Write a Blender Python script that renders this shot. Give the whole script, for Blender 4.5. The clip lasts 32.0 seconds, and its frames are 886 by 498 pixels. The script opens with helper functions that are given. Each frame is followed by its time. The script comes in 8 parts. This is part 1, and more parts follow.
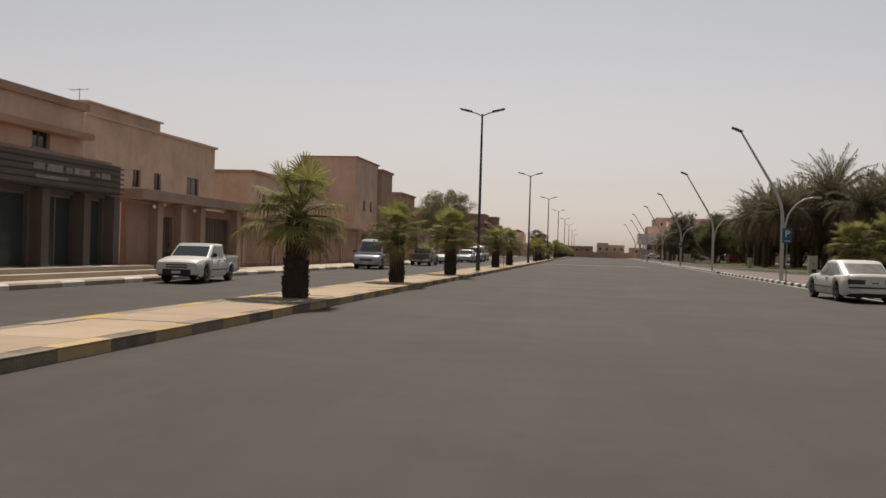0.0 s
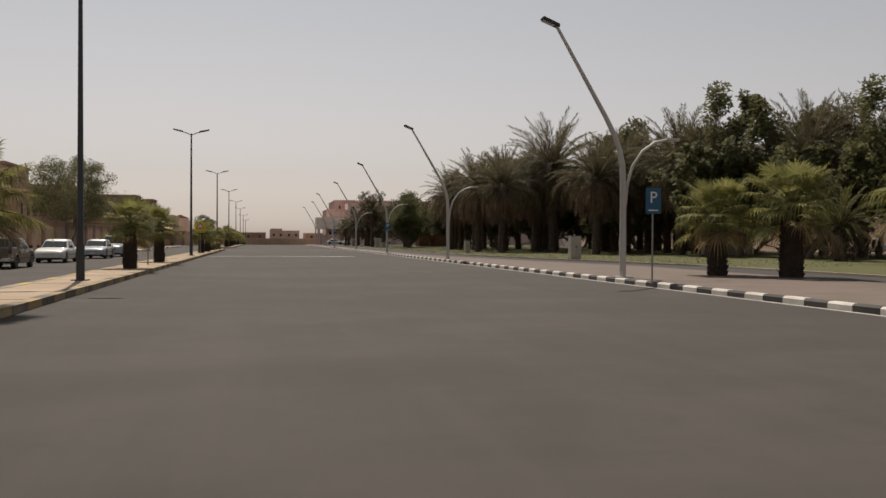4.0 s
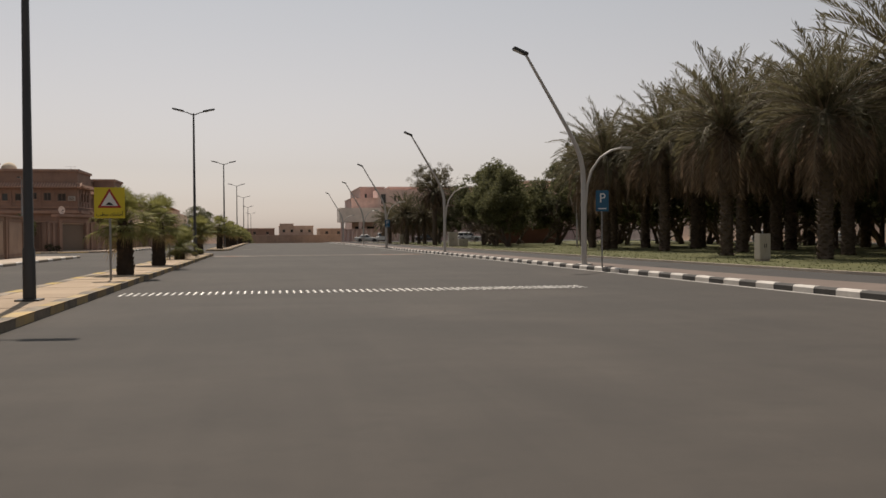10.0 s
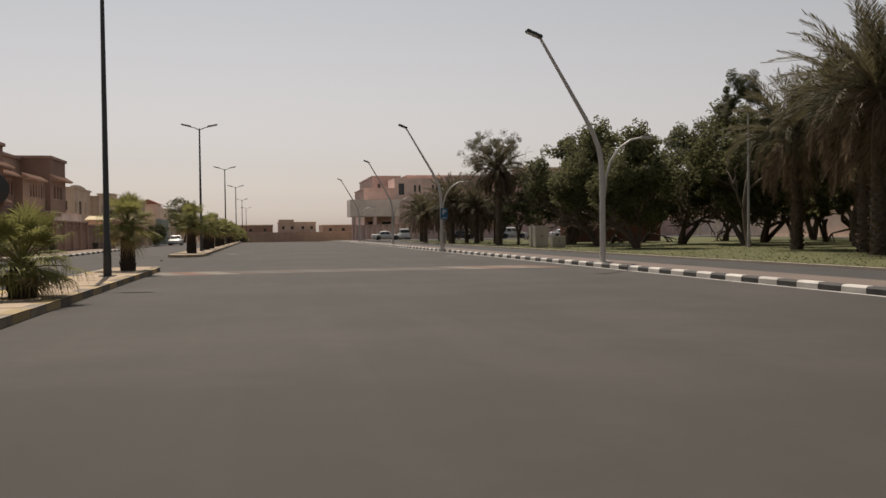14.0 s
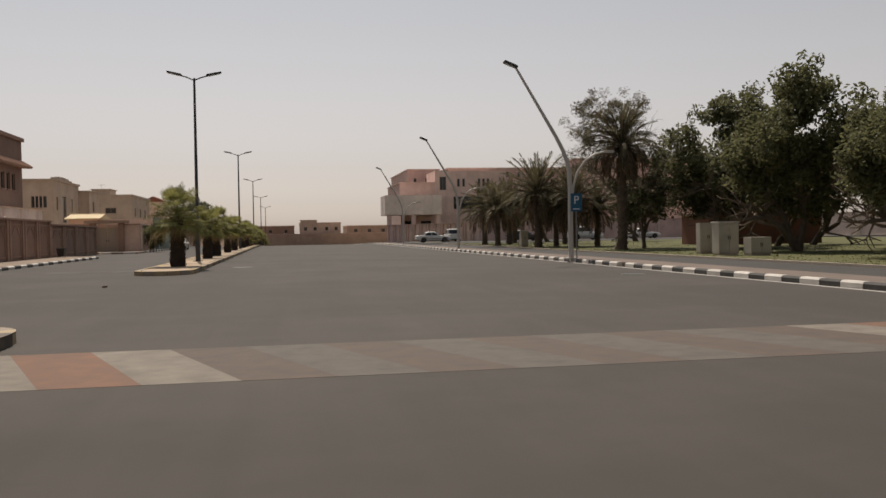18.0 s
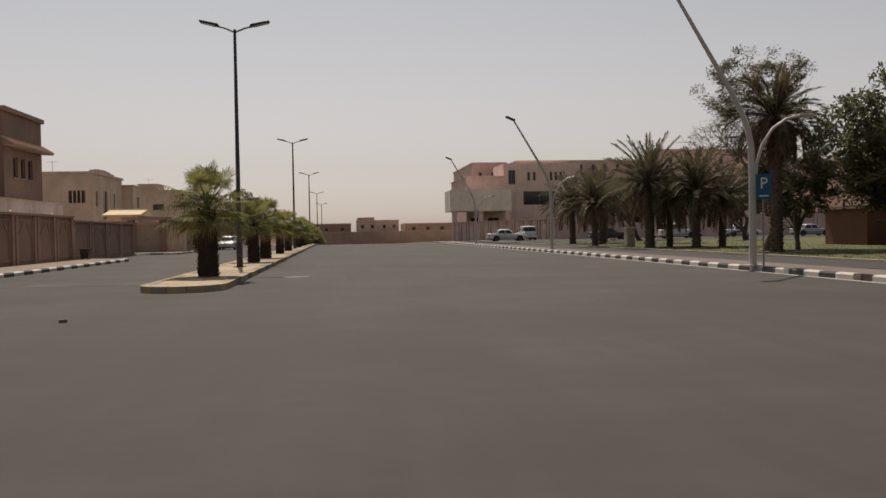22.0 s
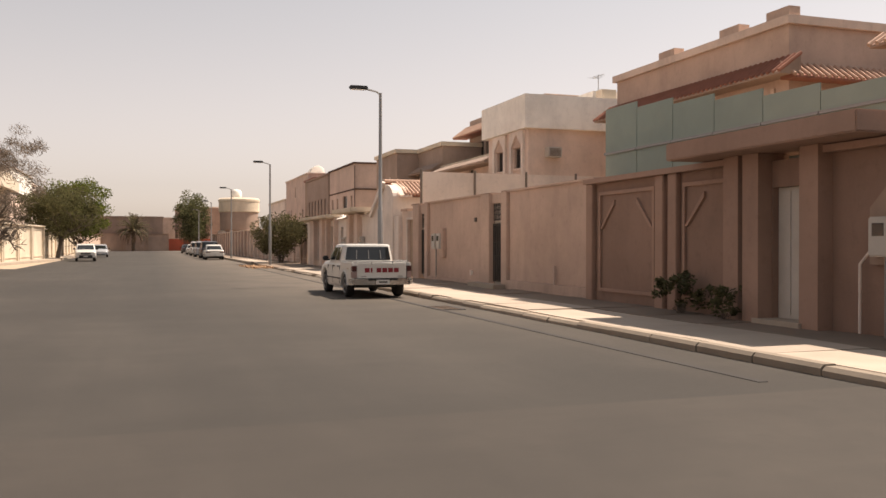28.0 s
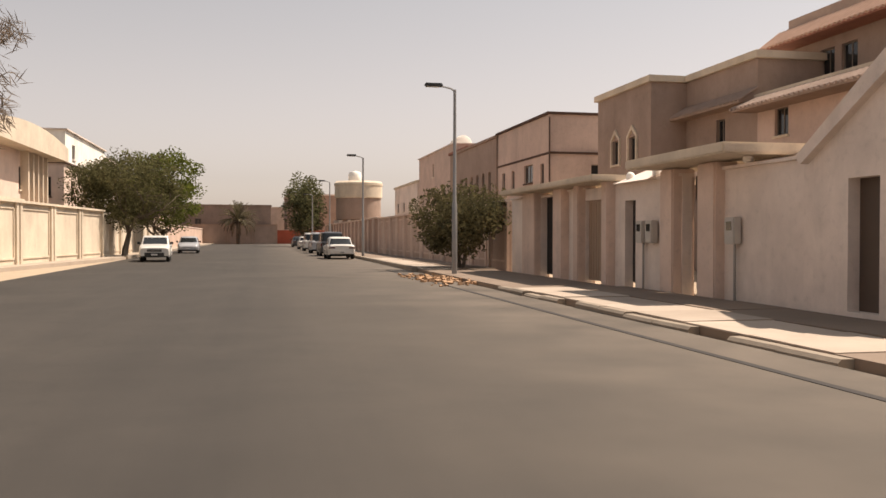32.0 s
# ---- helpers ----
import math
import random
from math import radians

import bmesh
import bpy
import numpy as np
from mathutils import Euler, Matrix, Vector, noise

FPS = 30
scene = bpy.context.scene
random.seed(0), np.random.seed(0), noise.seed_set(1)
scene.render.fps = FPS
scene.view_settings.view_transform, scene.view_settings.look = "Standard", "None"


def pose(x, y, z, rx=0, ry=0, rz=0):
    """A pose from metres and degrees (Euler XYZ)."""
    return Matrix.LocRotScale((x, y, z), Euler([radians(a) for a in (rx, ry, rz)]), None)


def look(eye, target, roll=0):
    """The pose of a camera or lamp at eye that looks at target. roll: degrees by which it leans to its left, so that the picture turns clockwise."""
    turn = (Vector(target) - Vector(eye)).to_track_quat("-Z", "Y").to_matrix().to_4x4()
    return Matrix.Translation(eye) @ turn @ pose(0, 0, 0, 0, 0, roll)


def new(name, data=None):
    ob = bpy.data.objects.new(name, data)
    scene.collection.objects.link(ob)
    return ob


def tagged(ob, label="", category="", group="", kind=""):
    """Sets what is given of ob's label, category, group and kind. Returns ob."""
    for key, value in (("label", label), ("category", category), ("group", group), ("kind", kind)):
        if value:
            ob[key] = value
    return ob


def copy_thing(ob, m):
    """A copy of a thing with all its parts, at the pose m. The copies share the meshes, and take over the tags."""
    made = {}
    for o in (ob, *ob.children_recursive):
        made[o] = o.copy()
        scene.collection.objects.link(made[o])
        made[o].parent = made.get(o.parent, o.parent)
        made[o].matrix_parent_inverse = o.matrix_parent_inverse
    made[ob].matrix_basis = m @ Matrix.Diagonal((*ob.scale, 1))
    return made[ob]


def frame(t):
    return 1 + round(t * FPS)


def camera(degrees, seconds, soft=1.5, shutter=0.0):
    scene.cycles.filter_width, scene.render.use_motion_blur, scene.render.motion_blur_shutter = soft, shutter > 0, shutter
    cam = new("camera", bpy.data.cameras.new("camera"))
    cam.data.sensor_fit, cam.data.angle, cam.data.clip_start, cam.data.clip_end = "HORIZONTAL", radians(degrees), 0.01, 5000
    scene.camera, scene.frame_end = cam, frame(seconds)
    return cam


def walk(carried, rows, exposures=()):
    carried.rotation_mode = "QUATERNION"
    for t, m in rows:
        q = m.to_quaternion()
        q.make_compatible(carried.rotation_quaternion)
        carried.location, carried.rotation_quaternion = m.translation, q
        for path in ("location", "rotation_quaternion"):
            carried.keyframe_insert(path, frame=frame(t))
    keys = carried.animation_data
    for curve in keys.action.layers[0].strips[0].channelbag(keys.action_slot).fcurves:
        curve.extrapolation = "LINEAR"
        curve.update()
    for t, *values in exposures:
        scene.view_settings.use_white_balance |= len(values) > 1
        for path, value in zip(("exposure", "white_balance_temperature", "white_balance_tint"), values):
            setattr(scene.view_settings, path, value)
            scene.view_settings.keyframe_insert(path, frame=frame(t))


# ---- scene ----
cam = camera(53.48, 32.0, soft=1.55)
# seconds, eye, and degrees of yaw, pitch and roll
PATH = [
    (0, 0.00, -0.00, 1.506, 9.57, -0.05, 1.71),
    (0.5, -0.50, 2.67, 1.507, 4.96, -0.62, 1.32),
    (1, -0.95, 5.44, 1.506, 0.24, -0.49, 1.65),
    (1.5, -1.29, 8.38, 1.505, -3.31, -0.31, 1.41),
    (2, -1.50, 11.54, 1.504, -6.52, -0.30, 0.85),
    (2.5, -1.58, 14.85, 1.503, -8.47, -0.73, 0.42),
    (3.5, -1.57, 22.10, 1.500, -11.13, -0.45, 0.28),
    (4.5, -1.44, 30.08, 1.498, -11.99, -0.76, 0.15),
    (5, -1.37, 34.31, 1.496, -11.71, -0.86, -0.40),
    (5.5, -1.38, 38.66, 1.494, -10.88, -0.61, -0.50),
    (6, -1.45, 43.07, 1.494, -10.19, -0.83, -0.78),
    (6.5, -1.59, 47.60, 1.492, -9.61, -0.93, -0.62),
    (7, -1.72, 52.17, 1.490, -9.35, -0.85, -0.39),
    (7.5, -1.90, 56.87, 1.490, -9.18, -0.70, -0.28),
    (8, -2.02, 61.55, 1.493, -9.21, -0.92, -0.34),
    (8.5, -2.12, 66.30, 1.498, -9.58, -0.85, -0.07),
    (9, -2.19, 71.05, 1.501, -10.16, -0.87, -0.23),
    (9.5, -2.16, 75.82, 1.502, -10.80, -0.96, -0.54),
    (10, -2.14, 80.46, 1.500, -11.32, -0.92, -0.43),
    (10.5, -2.07, 85.15, 1.497, -11.43, -0.97, -0.29),
    (11, -2.06, 89.66, 1.492, -11.36, -1.06, -0.21),
    (11.5, -2.09, 94.10, 1.492, -11.02, -1.15, -0.37),
    (12, -2.09, 98.34, 1.496, -11.00, -1.09, -0.30),
    (12.5, -2.06, 102.42, 1.500, -10.98, -1.04, -0.16),
    (13, -2.01, 106.34, 1.503, -10.99, -1.13, 0.02),
    (13.5, -2.02, 110.09, 1.503, -11.34, -1.20, -0.42),
    (14, -2.01, 113.74, 1.499, -11.44, -1.14, -0.73),
    (14.5, -2.04, 117.23, 1.495, -11.37, -1.21, -0.81),
    (15.5, -2.17, 123.95, 1.498, -11.12, -0.52, -0.68),
    (16.5, -2.30, 130.20, 1.500, -10.78, -1.04, -0.78),
    (17, -2.33, 133.08, 1.503, -10.59, -1.29, -0.74),
    (17.5, -2.37, 135.68, 1.503, -10.40, -1.27, -0.78),
    (18, -2.43, 138.17, 1.500, -10.21, -1.06, -0.97),
    (18.5, -2.46, 140.40, 1.499, -10.06, -1.10, -1.15),
    (19, -2.50, 142.47, 1.498, -9.89, -1.37, -1.20),
    (19.5, -2.55, 144.19, 1.498, -9.68, -1.42, -1.20),
    (20, -2.61, 145.73, 1.499, -9.39, -1.37, -1.15),
    (20.5, -2.67, 146.99, 1.505, -9.10, -1.18, -1.07),
    (21, -2.73, 147.98, 1.512, -8.73, 0.88, -1.13),
    (21.5, -2.77, 148.94, 1.513, -7.83, -0.12, -1.35),
    (22, -2.90, 149.91, 1.511, -6.71, -1.13, -1.01),
    (22.5, -3.09, 150.97, 1.504, -5.01, -2.37, -0.87),
    (23, -3.42, 152.19, 1.501, -2.57, -2.10, -1.39),
    (23.5, -3.91, 153.51, 1.491, 1.73, -0.84, -0.81),
    (24, -4.62, 154.95, 1.487, 7.52, -1.29, -1.61),
    (24.5, -5.78, 156.45, 1.490, 16.37, -1.34, -2.21),
    (25, -7.13, 157.88, 1.496, 24.71, -1.07, -1.37),
    (25.5, -8.78, 159.05, 1.499, 35.42, -1.68, -2.34),
    (26, -10.72, 160.00, 1.498, 44.23, -1.68, -1.51),
    (26.5, -13.13, 160.91, 1.498, 54.25, -1.74, -1.02),
    (27, -15.71, 161.54, 1.499, 61.81, -1.05, -0.54),
    (27.5, -18.46, 161.97, 1.501, 67.36, -0.47, -0.18),
    (28, -21.41, 162.24, 1.503, 71.37, -0.31, 0.05),
    (28.5, -24.56, 162.42, 1.506, 74.29, -0.59, 0.13),
    (29, -27.93, 162.56, 1.506, 76.57, -1.16, 0.08),
    (29.5, -31.45, 162.68, 1.503, 77.92, -0.82, -0.09),
    (30, -35.09, 162.77, 1.499, 78.64, -1.08, -0.26),
    (30.5, -38.78, 162.85, 1.498, 78.54, -0.60, -0.39),
    (31, -42.54, 162.91, 1.496, 78.53, -0.86, -0.41),
    (31.5, -46.31, 163.03, 1.492, 78.24, -0.86, -0.07),
    (32, -50.20, 163.02, 1.486, 78.06, -0.82, 0.09),
]


def way(yaw, pitch):
    a, b = radians(yaw), radians(pitch)
    return Vector((-math.sin(a) * math.cos(b), math.cos(a) * math.cos(b), math.sin(b)))


walk(cam, [(t, look((x, y, z), Vector((x, y, z)) + way(ya, pi), ro)) for t, x, y, z, ya, pi, ro in PATH],
     [(0, 0.05, 6900, 12), (2, -0.16, 6900, 12), (5, 0.04, 6900, 12), (19, 0.05, 6900, 12), (21, 0.08, 6900, 12), (23, -0.15, 6900, 12), (24, -0.05, 6900, 12), (25, 0.15, 7000, 12), (26, 0.85, 7400, 20), (28.5, 0.74, 7400, 16), (32, 0.64, 7400, 16)])

K = 1.2   # the plan's scale

# ---- light ----
world = bpy.data.worlds.new("world")
scene.world = world
world.use_nodes = True
wn, wl = world.node_tree.nodes, world.node_tree.links
sky = wn.new("ShaderNodeTexSky")
sky.sky_type, sky.sun_disc = "NISHITA", False
sky.sun_elevation, sky.sun_rotation = radians(59.5), radians(-7)
sky.altitude, sky.air_density, sky.dust_density, sky.ozone_density = 600, 1.0, 2.0, 1.0
pale = wn.new("ShaderNodeHueSaturation")
pale.inputs["Saturation"].default_value = 0.25
wl.new(sky.outputs[0], pale.inputs["Color"])
# dust in the air: rosy and bright low down, a little bluer above
co, sep, up, tint, mul = wn.new("ShaderNodeTexCoord"), wn.new("ShaderNodeSeparateXYZ"), wn.new("ShaderNodeMapRange"), wn.new("ShaderNodeMix"), wn.new("ShaderNodeMix")
wl.new(co.outputs["Generated"], sep.inputs[0])
wl.new(sep.outputs["Z"], up.inputs["Value"])
up.inputs["From Min"].default_value, up.inputs["From Max"].default_value = 0.0, 0.4
tint.data_type = mul.data_type = "RGBA"
tint.inputs["A"].default_value, tint.inputs["B"].default_value = (1.13, 1.03, 0.985, 1), (0.915, 0.995, 1.045, 1)
wl.new(up.outputs[0], tint.inputs["Factor"])
mul.blend_type = "MULTIPLY"
mul.inputs["Factor"].default_value = 1.0
wl.new(pale.outputs[0], mul.inputs["A"])
wl.new(tint.outputs["Result"], mul.inputs["B"])
wl.new(mul.outputs["Result"], wn["Background"].inputs["Color"])
wn["Background"].inputs["Strength"].default_value = 0.081
sun = new("sun", bpy.data.lights.new("sun", "SUN"))
sun.data.energy, sun.data.angle, sun.data.color = 4.45, radians(0.6), (1.0, 0.93, 0.84)
sun.matrix_world = look((0, 0, 0), (0.06, -0.505, -0.861))

# ---- materials ----
def mat(name, col, rough=0.8, col2=None, scale=6.0, amount=0.35, bump=0.15, fine=60.0, metal=0.0, vary=0.0, spec=0.4, stretch=(1, 1, 1), coat=0.0):
    """A surface with grain at two sizes, stains and a fine relief; vary: how far single pieces differ in brightness."""
    m = bpy.data.materials.new(name)
    m.use_nodes = True
    n, l = m.node_tree.nodes, m.node_tree.links
    b = n["Principled BSDF"]
    geo = n.new("ShaderNodeNewGeometry")
    mp = n.new("ShaderNodeMapping")
    mp.inputs["Scale"].default_value = stretch
    l.new(geo.outputs["Position"], mp.inputs["Vector"])

    def noise_tex(s, d, r):
        t = n.new("ShaderNodeTexNoise")
        t.inputs["Scale"].default_value, t.inputs["Detail"].default_value, t.inputs["Roughness"].default_value = s, d, r
        l.new(mp.outputs[0], t.inputs["Vector"])
        return t
    big, small = noise_tex(scale / 10, 5, 0.62), noise_tex(fine, 3, 0.6)
    add = n.new("ShaderNodeMath")
    add.operation = "MULTIPLY_ADD"
    l.new(small.outputs[0], add.inputs[0])
    add.inputs[1].default_value = 0.35
    l.new(big.outputs[0], add.inputs[2])
    ramp = n.new("ShaderNodeMapRange")
    ramp.inputs["From Min"].default_value, ramp.inputs["From Max"].default_value = 0.42, 0.95
    l.new(add.outputs[0], ramp.inputs["Value"])
    mix = n.new("ShaderNodeMix")
    mix.data_type = "RGBA"
    c2 = col2 or tuple(c * (1 - amount) for c in col)
    mix.inputs["A"].default_value, mix.inputs["B"].default_value = (*col, 1), (*c2, 1)
    l.new(ramp.outputs[0], mix.inputs["Factor"])
    out = mix.outputs["Result"]
    if vary:
        info = n.new("ShaderNodeObjectInfo")
        r = n.new("ShaderNodeMapRange")
        r.inputs["To Min"].default_value, r.inputs["To Max"].default_value = 1 - vary, 1 + vary
        l.new(info.outputs["Random"], r.inputs["Value"])
        h = n.new("ShaderNodeHueSaturation")
        l.new(r.outputs[0], h.inputs["Value"])
        l.new(out, h.inputs["Color"])
        out = h.outputs[0]
    l.new(out, b.inputs["Base Color"])
    b.inputs["Roughness"].default_value, b.inputs["Metallic"].default_value = rough, metal
    b.inputs["Specular IOR Level"].default_value = spec
    b.inputs["Coat Weight"].default_value = coat
    if bump:
        bp = n.new("ShaderNodeBump")
        bp.inputs["Strength"].default_value, bp.inputs["Distance"].default_value = bump, 0.02
        l.new(add.outputs[0], bp.inputs["Height"])
        l.new(bp.outputs[0], b.inputs["Normal"])
    return m


def leaf_mat(name, col, col2, rough=0.7, lo=0.6, hi=1.5):
    m = mat(name, col, rough, col2, scale=9, bump=0, fine=14, spec=0.2)
    n, l = m.node_tree.nodes, m.node_tree.links
    b, geo = n["Principled BSDF"], n.new("ShaderNodeNewGeometry")
    src = b.inputs["Base Color"].links[0].from_socket
    h, r = n.new("ShaderNodeHueSaturation"), n.new("ShaderNodeMapRange")
    r.inputs["To Min"].default_value, r.inputs["To Max"].default_value = lo, hi
    l.new(geo.outputs["Random Per Island"], r.inputs["Value"])
    l.new(r.outputs[0], h.inputs["Value"])
    l.new(src, h.inputs["Color"])
    l.new(h.outputs[0], b.inputs["Base Color"])
    tr = n.new("ShaderNodeBsdfTranslucent")
    l.new(h.outputs[0], tr.inputs["Color"])
    mx = n.new("ShaderNodeMixShader")
    mx.inputs[0].default_value = 0.4
    l.new(b.outputs[0], mx.inputs[1])
    l.new(tr.outputs[0], mx.inputs[2])
    l.new(mx.outputs[0], n["Material Output"].inputs["Surface"])
    return m


def road_mat(name, col, dark, pale, along, dust=None):
    """Worn asphalt: stone grain, patchy ageing, and streaks and wheel tracks along the way of travel."""
    m = mat(name, col, 0.86, dark, scale=3, bump=0.3, fine=120, spec=0.3)
    n, l = m.node_tree.nodes, m.node_tree.links
    b, geo = n["Principled BSDF"], n.new("ShaderNodeNewGeometry")
    src = b.inputs["Base Color"].links[0].from_socket

    def layer(src, scales, size, lo, hi, to, amount):
        mp, t, r, f, mx = n.new("ShaderNodeMapping"), n.new("ShaderNodeTexNoise"), n.new("ShaderNodeMapRange"), n.new("ShaderNodeMath"), n.new("ShaderNodeMix")
        mp.inputs["Scale"].default_value = scales
        l.new(geo.outputs["Position"], mp.inputs["Vector"])
        l.new(mp.outputs[0], t.inputs["Vector"])
        t.inputs["Scale"].default_value, t.inputs["Detail"].default_value, t.inputs["Roughness"].default_value = size, 6, 0.65
        r.inputs["From Min"].default_value, r.inputs["From Max"].default_value = lo, hi
        l.new(t.outputs[0], r.inputs["Value"])
        f.operation = "MULTIPLY"
        f.inputs[1].default_value = amount
        l.new(r.outputs[0], f.inputs[0])
        mx.data_type = "RGBA"
        l.new(f.outputs[0], mx.inputs["Factor"])
        l.new(src, mx.inputs["A"])
        mx.inputs["B"].default_value = (*to, 1)
        return mx.outputs["Result"]
    run = lambda a, c: (a, c, 1) if along == "y" else (c, a, 1)
    src = layer(src, run(1.0, 0.04), 1.1, 0.45, 0.75, pale, 0.3)
    src = layer(src, run(1.0, 0.06), 0.45, 0.5, 0.75, dark, 0.4)
    src = layer(src, run(0.35, 0.5), 0.5, 0.5, 0.72, pale, 0.45)
    src = layer(src, (1, 1, 1), 7.0, 0.6, 0.8, dark, 0.45)
    src = layer(src, (1, 1, 1), 1.3, 0.56, 0.66, dark, 0.35)
    src = layer(src, run(0.6, 1.0), 0.13, 0.47, 0.6, dark, 0.55)
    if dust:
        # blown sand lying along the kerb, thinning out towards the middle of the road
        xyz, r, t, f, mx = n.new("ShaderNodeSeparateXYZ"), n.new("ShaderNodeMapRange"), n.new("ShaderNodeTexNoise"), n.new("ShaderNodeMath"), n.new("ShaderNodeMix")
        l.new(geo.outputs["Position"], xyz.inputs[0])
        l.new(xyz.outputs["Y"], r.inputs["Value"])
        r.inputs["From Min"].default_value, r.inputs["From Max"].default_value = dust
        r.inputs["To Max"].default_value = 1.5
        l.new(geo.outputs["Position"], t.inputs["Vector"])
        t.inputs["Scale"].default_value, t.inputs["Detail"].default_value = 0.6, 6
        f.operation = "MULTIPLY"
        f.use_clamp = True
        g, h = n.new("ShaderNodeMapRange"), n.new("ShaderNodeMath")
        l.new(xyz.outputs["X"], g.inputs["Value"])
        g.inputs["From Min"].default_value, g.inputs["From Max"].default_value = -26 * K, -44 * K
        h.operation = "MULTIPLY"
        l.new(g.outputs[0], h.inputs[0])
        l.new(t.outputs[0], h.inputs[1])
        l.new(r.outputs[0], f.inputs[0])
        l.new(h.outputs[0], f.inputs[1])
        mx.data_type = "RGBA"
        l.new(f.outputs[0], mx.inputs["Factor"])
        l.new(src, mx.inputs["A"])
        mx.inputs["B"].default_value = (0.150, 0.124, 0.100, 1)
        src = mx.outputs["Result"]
    l.new(src, b.inputs["Base Color"])
    return m


ASPHALT = road_mat("asphalt", (0.0595, 0.0505, 0.043), (0.0385, 0.0335, 0.0292), (0.0825, 0.070, 0.0588), "y")
ASPHALT_DARK = mat("dark_asphalt", (0.046, 0.041, 0.038), 0.9, (0.033, 0.030, 0.028), scale=5, bump=0.2, fine=140)
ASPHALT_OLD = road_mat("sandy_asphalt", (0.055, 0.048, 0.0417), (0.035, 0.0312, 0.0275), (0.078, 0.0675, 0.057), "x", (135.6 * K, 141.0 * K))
SAND = mat("sand", (0.42, 0.33, 0.24), 0.95, (0.33, 0.26, 0.19), scale=2, bump=0.4, fine=40)
PAVE = mat("concrete_paving", (0.44, 0.365, 0.295), 0.9, (0.32, 0.265, 0.21), scale=5, bump=0.2, fine=70, vary=0.08)
PAVE_RED = mat("reddish_paving", (0.16, 0.12, 0.098), 0.9, (0.105, 0.081, 0.068), scale=6, bump=0.2, fine=70, vary=0.08)
MEDIAN = mat("sandy_paving", (0.41, 0.312, 0.218), 0.92, (0.29, 0.215, 0.15), scale=4, bump=0.3, fine=70, vary=0.09)
KERB_W = mat("white_kerb_paint", (0.66, 0.62, 0.57), 0.75, (0.42, 0.38, 0.34), scale=14, bump=0.2, fine=50, vary=0.1)
KERB_B = mat("black_kerb_paint", (0.035, 0.033, 0.032), 0.75, (0.075, 0.068, 0.06), scale=14, bump=0.2, fine=50, vary=0.15)
KERB_Y = mat("yellow_kerb_paint", (0.46, 0.30, 0.05), 0.75, (0.30, 0.22, 0.09), scale=14, bump=0.2, fine=50, vary=0.12)
KERB_S = mat("sandy_kerb", (0.33, 0.27, 0.21), 0.9, (0.23, 0.19, 0.15), scale=14, bump=0.3, fine=50, vary=0.12)
PAINT_W = mat("road_paint_white", (0.50, 0.47, 0.43), 0.8, (0.24, 0.22, 0.2), scale=18, bump=0.1, fine=60)
PAINT_R = mat("road_paint_red", (0.30, 0.16, 0.10), 0.85, (0.17, 0.12, 0.09), scale=18, bump=0.1, fine=60)
GRASS = mat("grass", (0.1, 0.098, 0.028), 0.95, (0.055, 0.057, 0.018), scale=6, bump=0.6, fine=45)
STEEL_DARK = mat("dark_painted_steel", (0.05, 0.048, 0.046), 0.5, (0.04, 0.038, 0.036), bump=0.03, fine=30)
STEEL_PALE = mat("pale_painted_steel", (0.50, 0.46, 0.42), 0.5, (0.42, 0.38, 0.34), bump=0.03, fine=30)
STEEL_GREY = mat("galvanised_steel", (0.30, 0.29, 0.28), 0.45, (0.24, 0.23, 0.22), bump=0.03, fine=30, metal=0.5)
LENS = mat("lamp_glass", (0.55, 0.54, 0.5), 0.25, bump=0, amount=0.1)

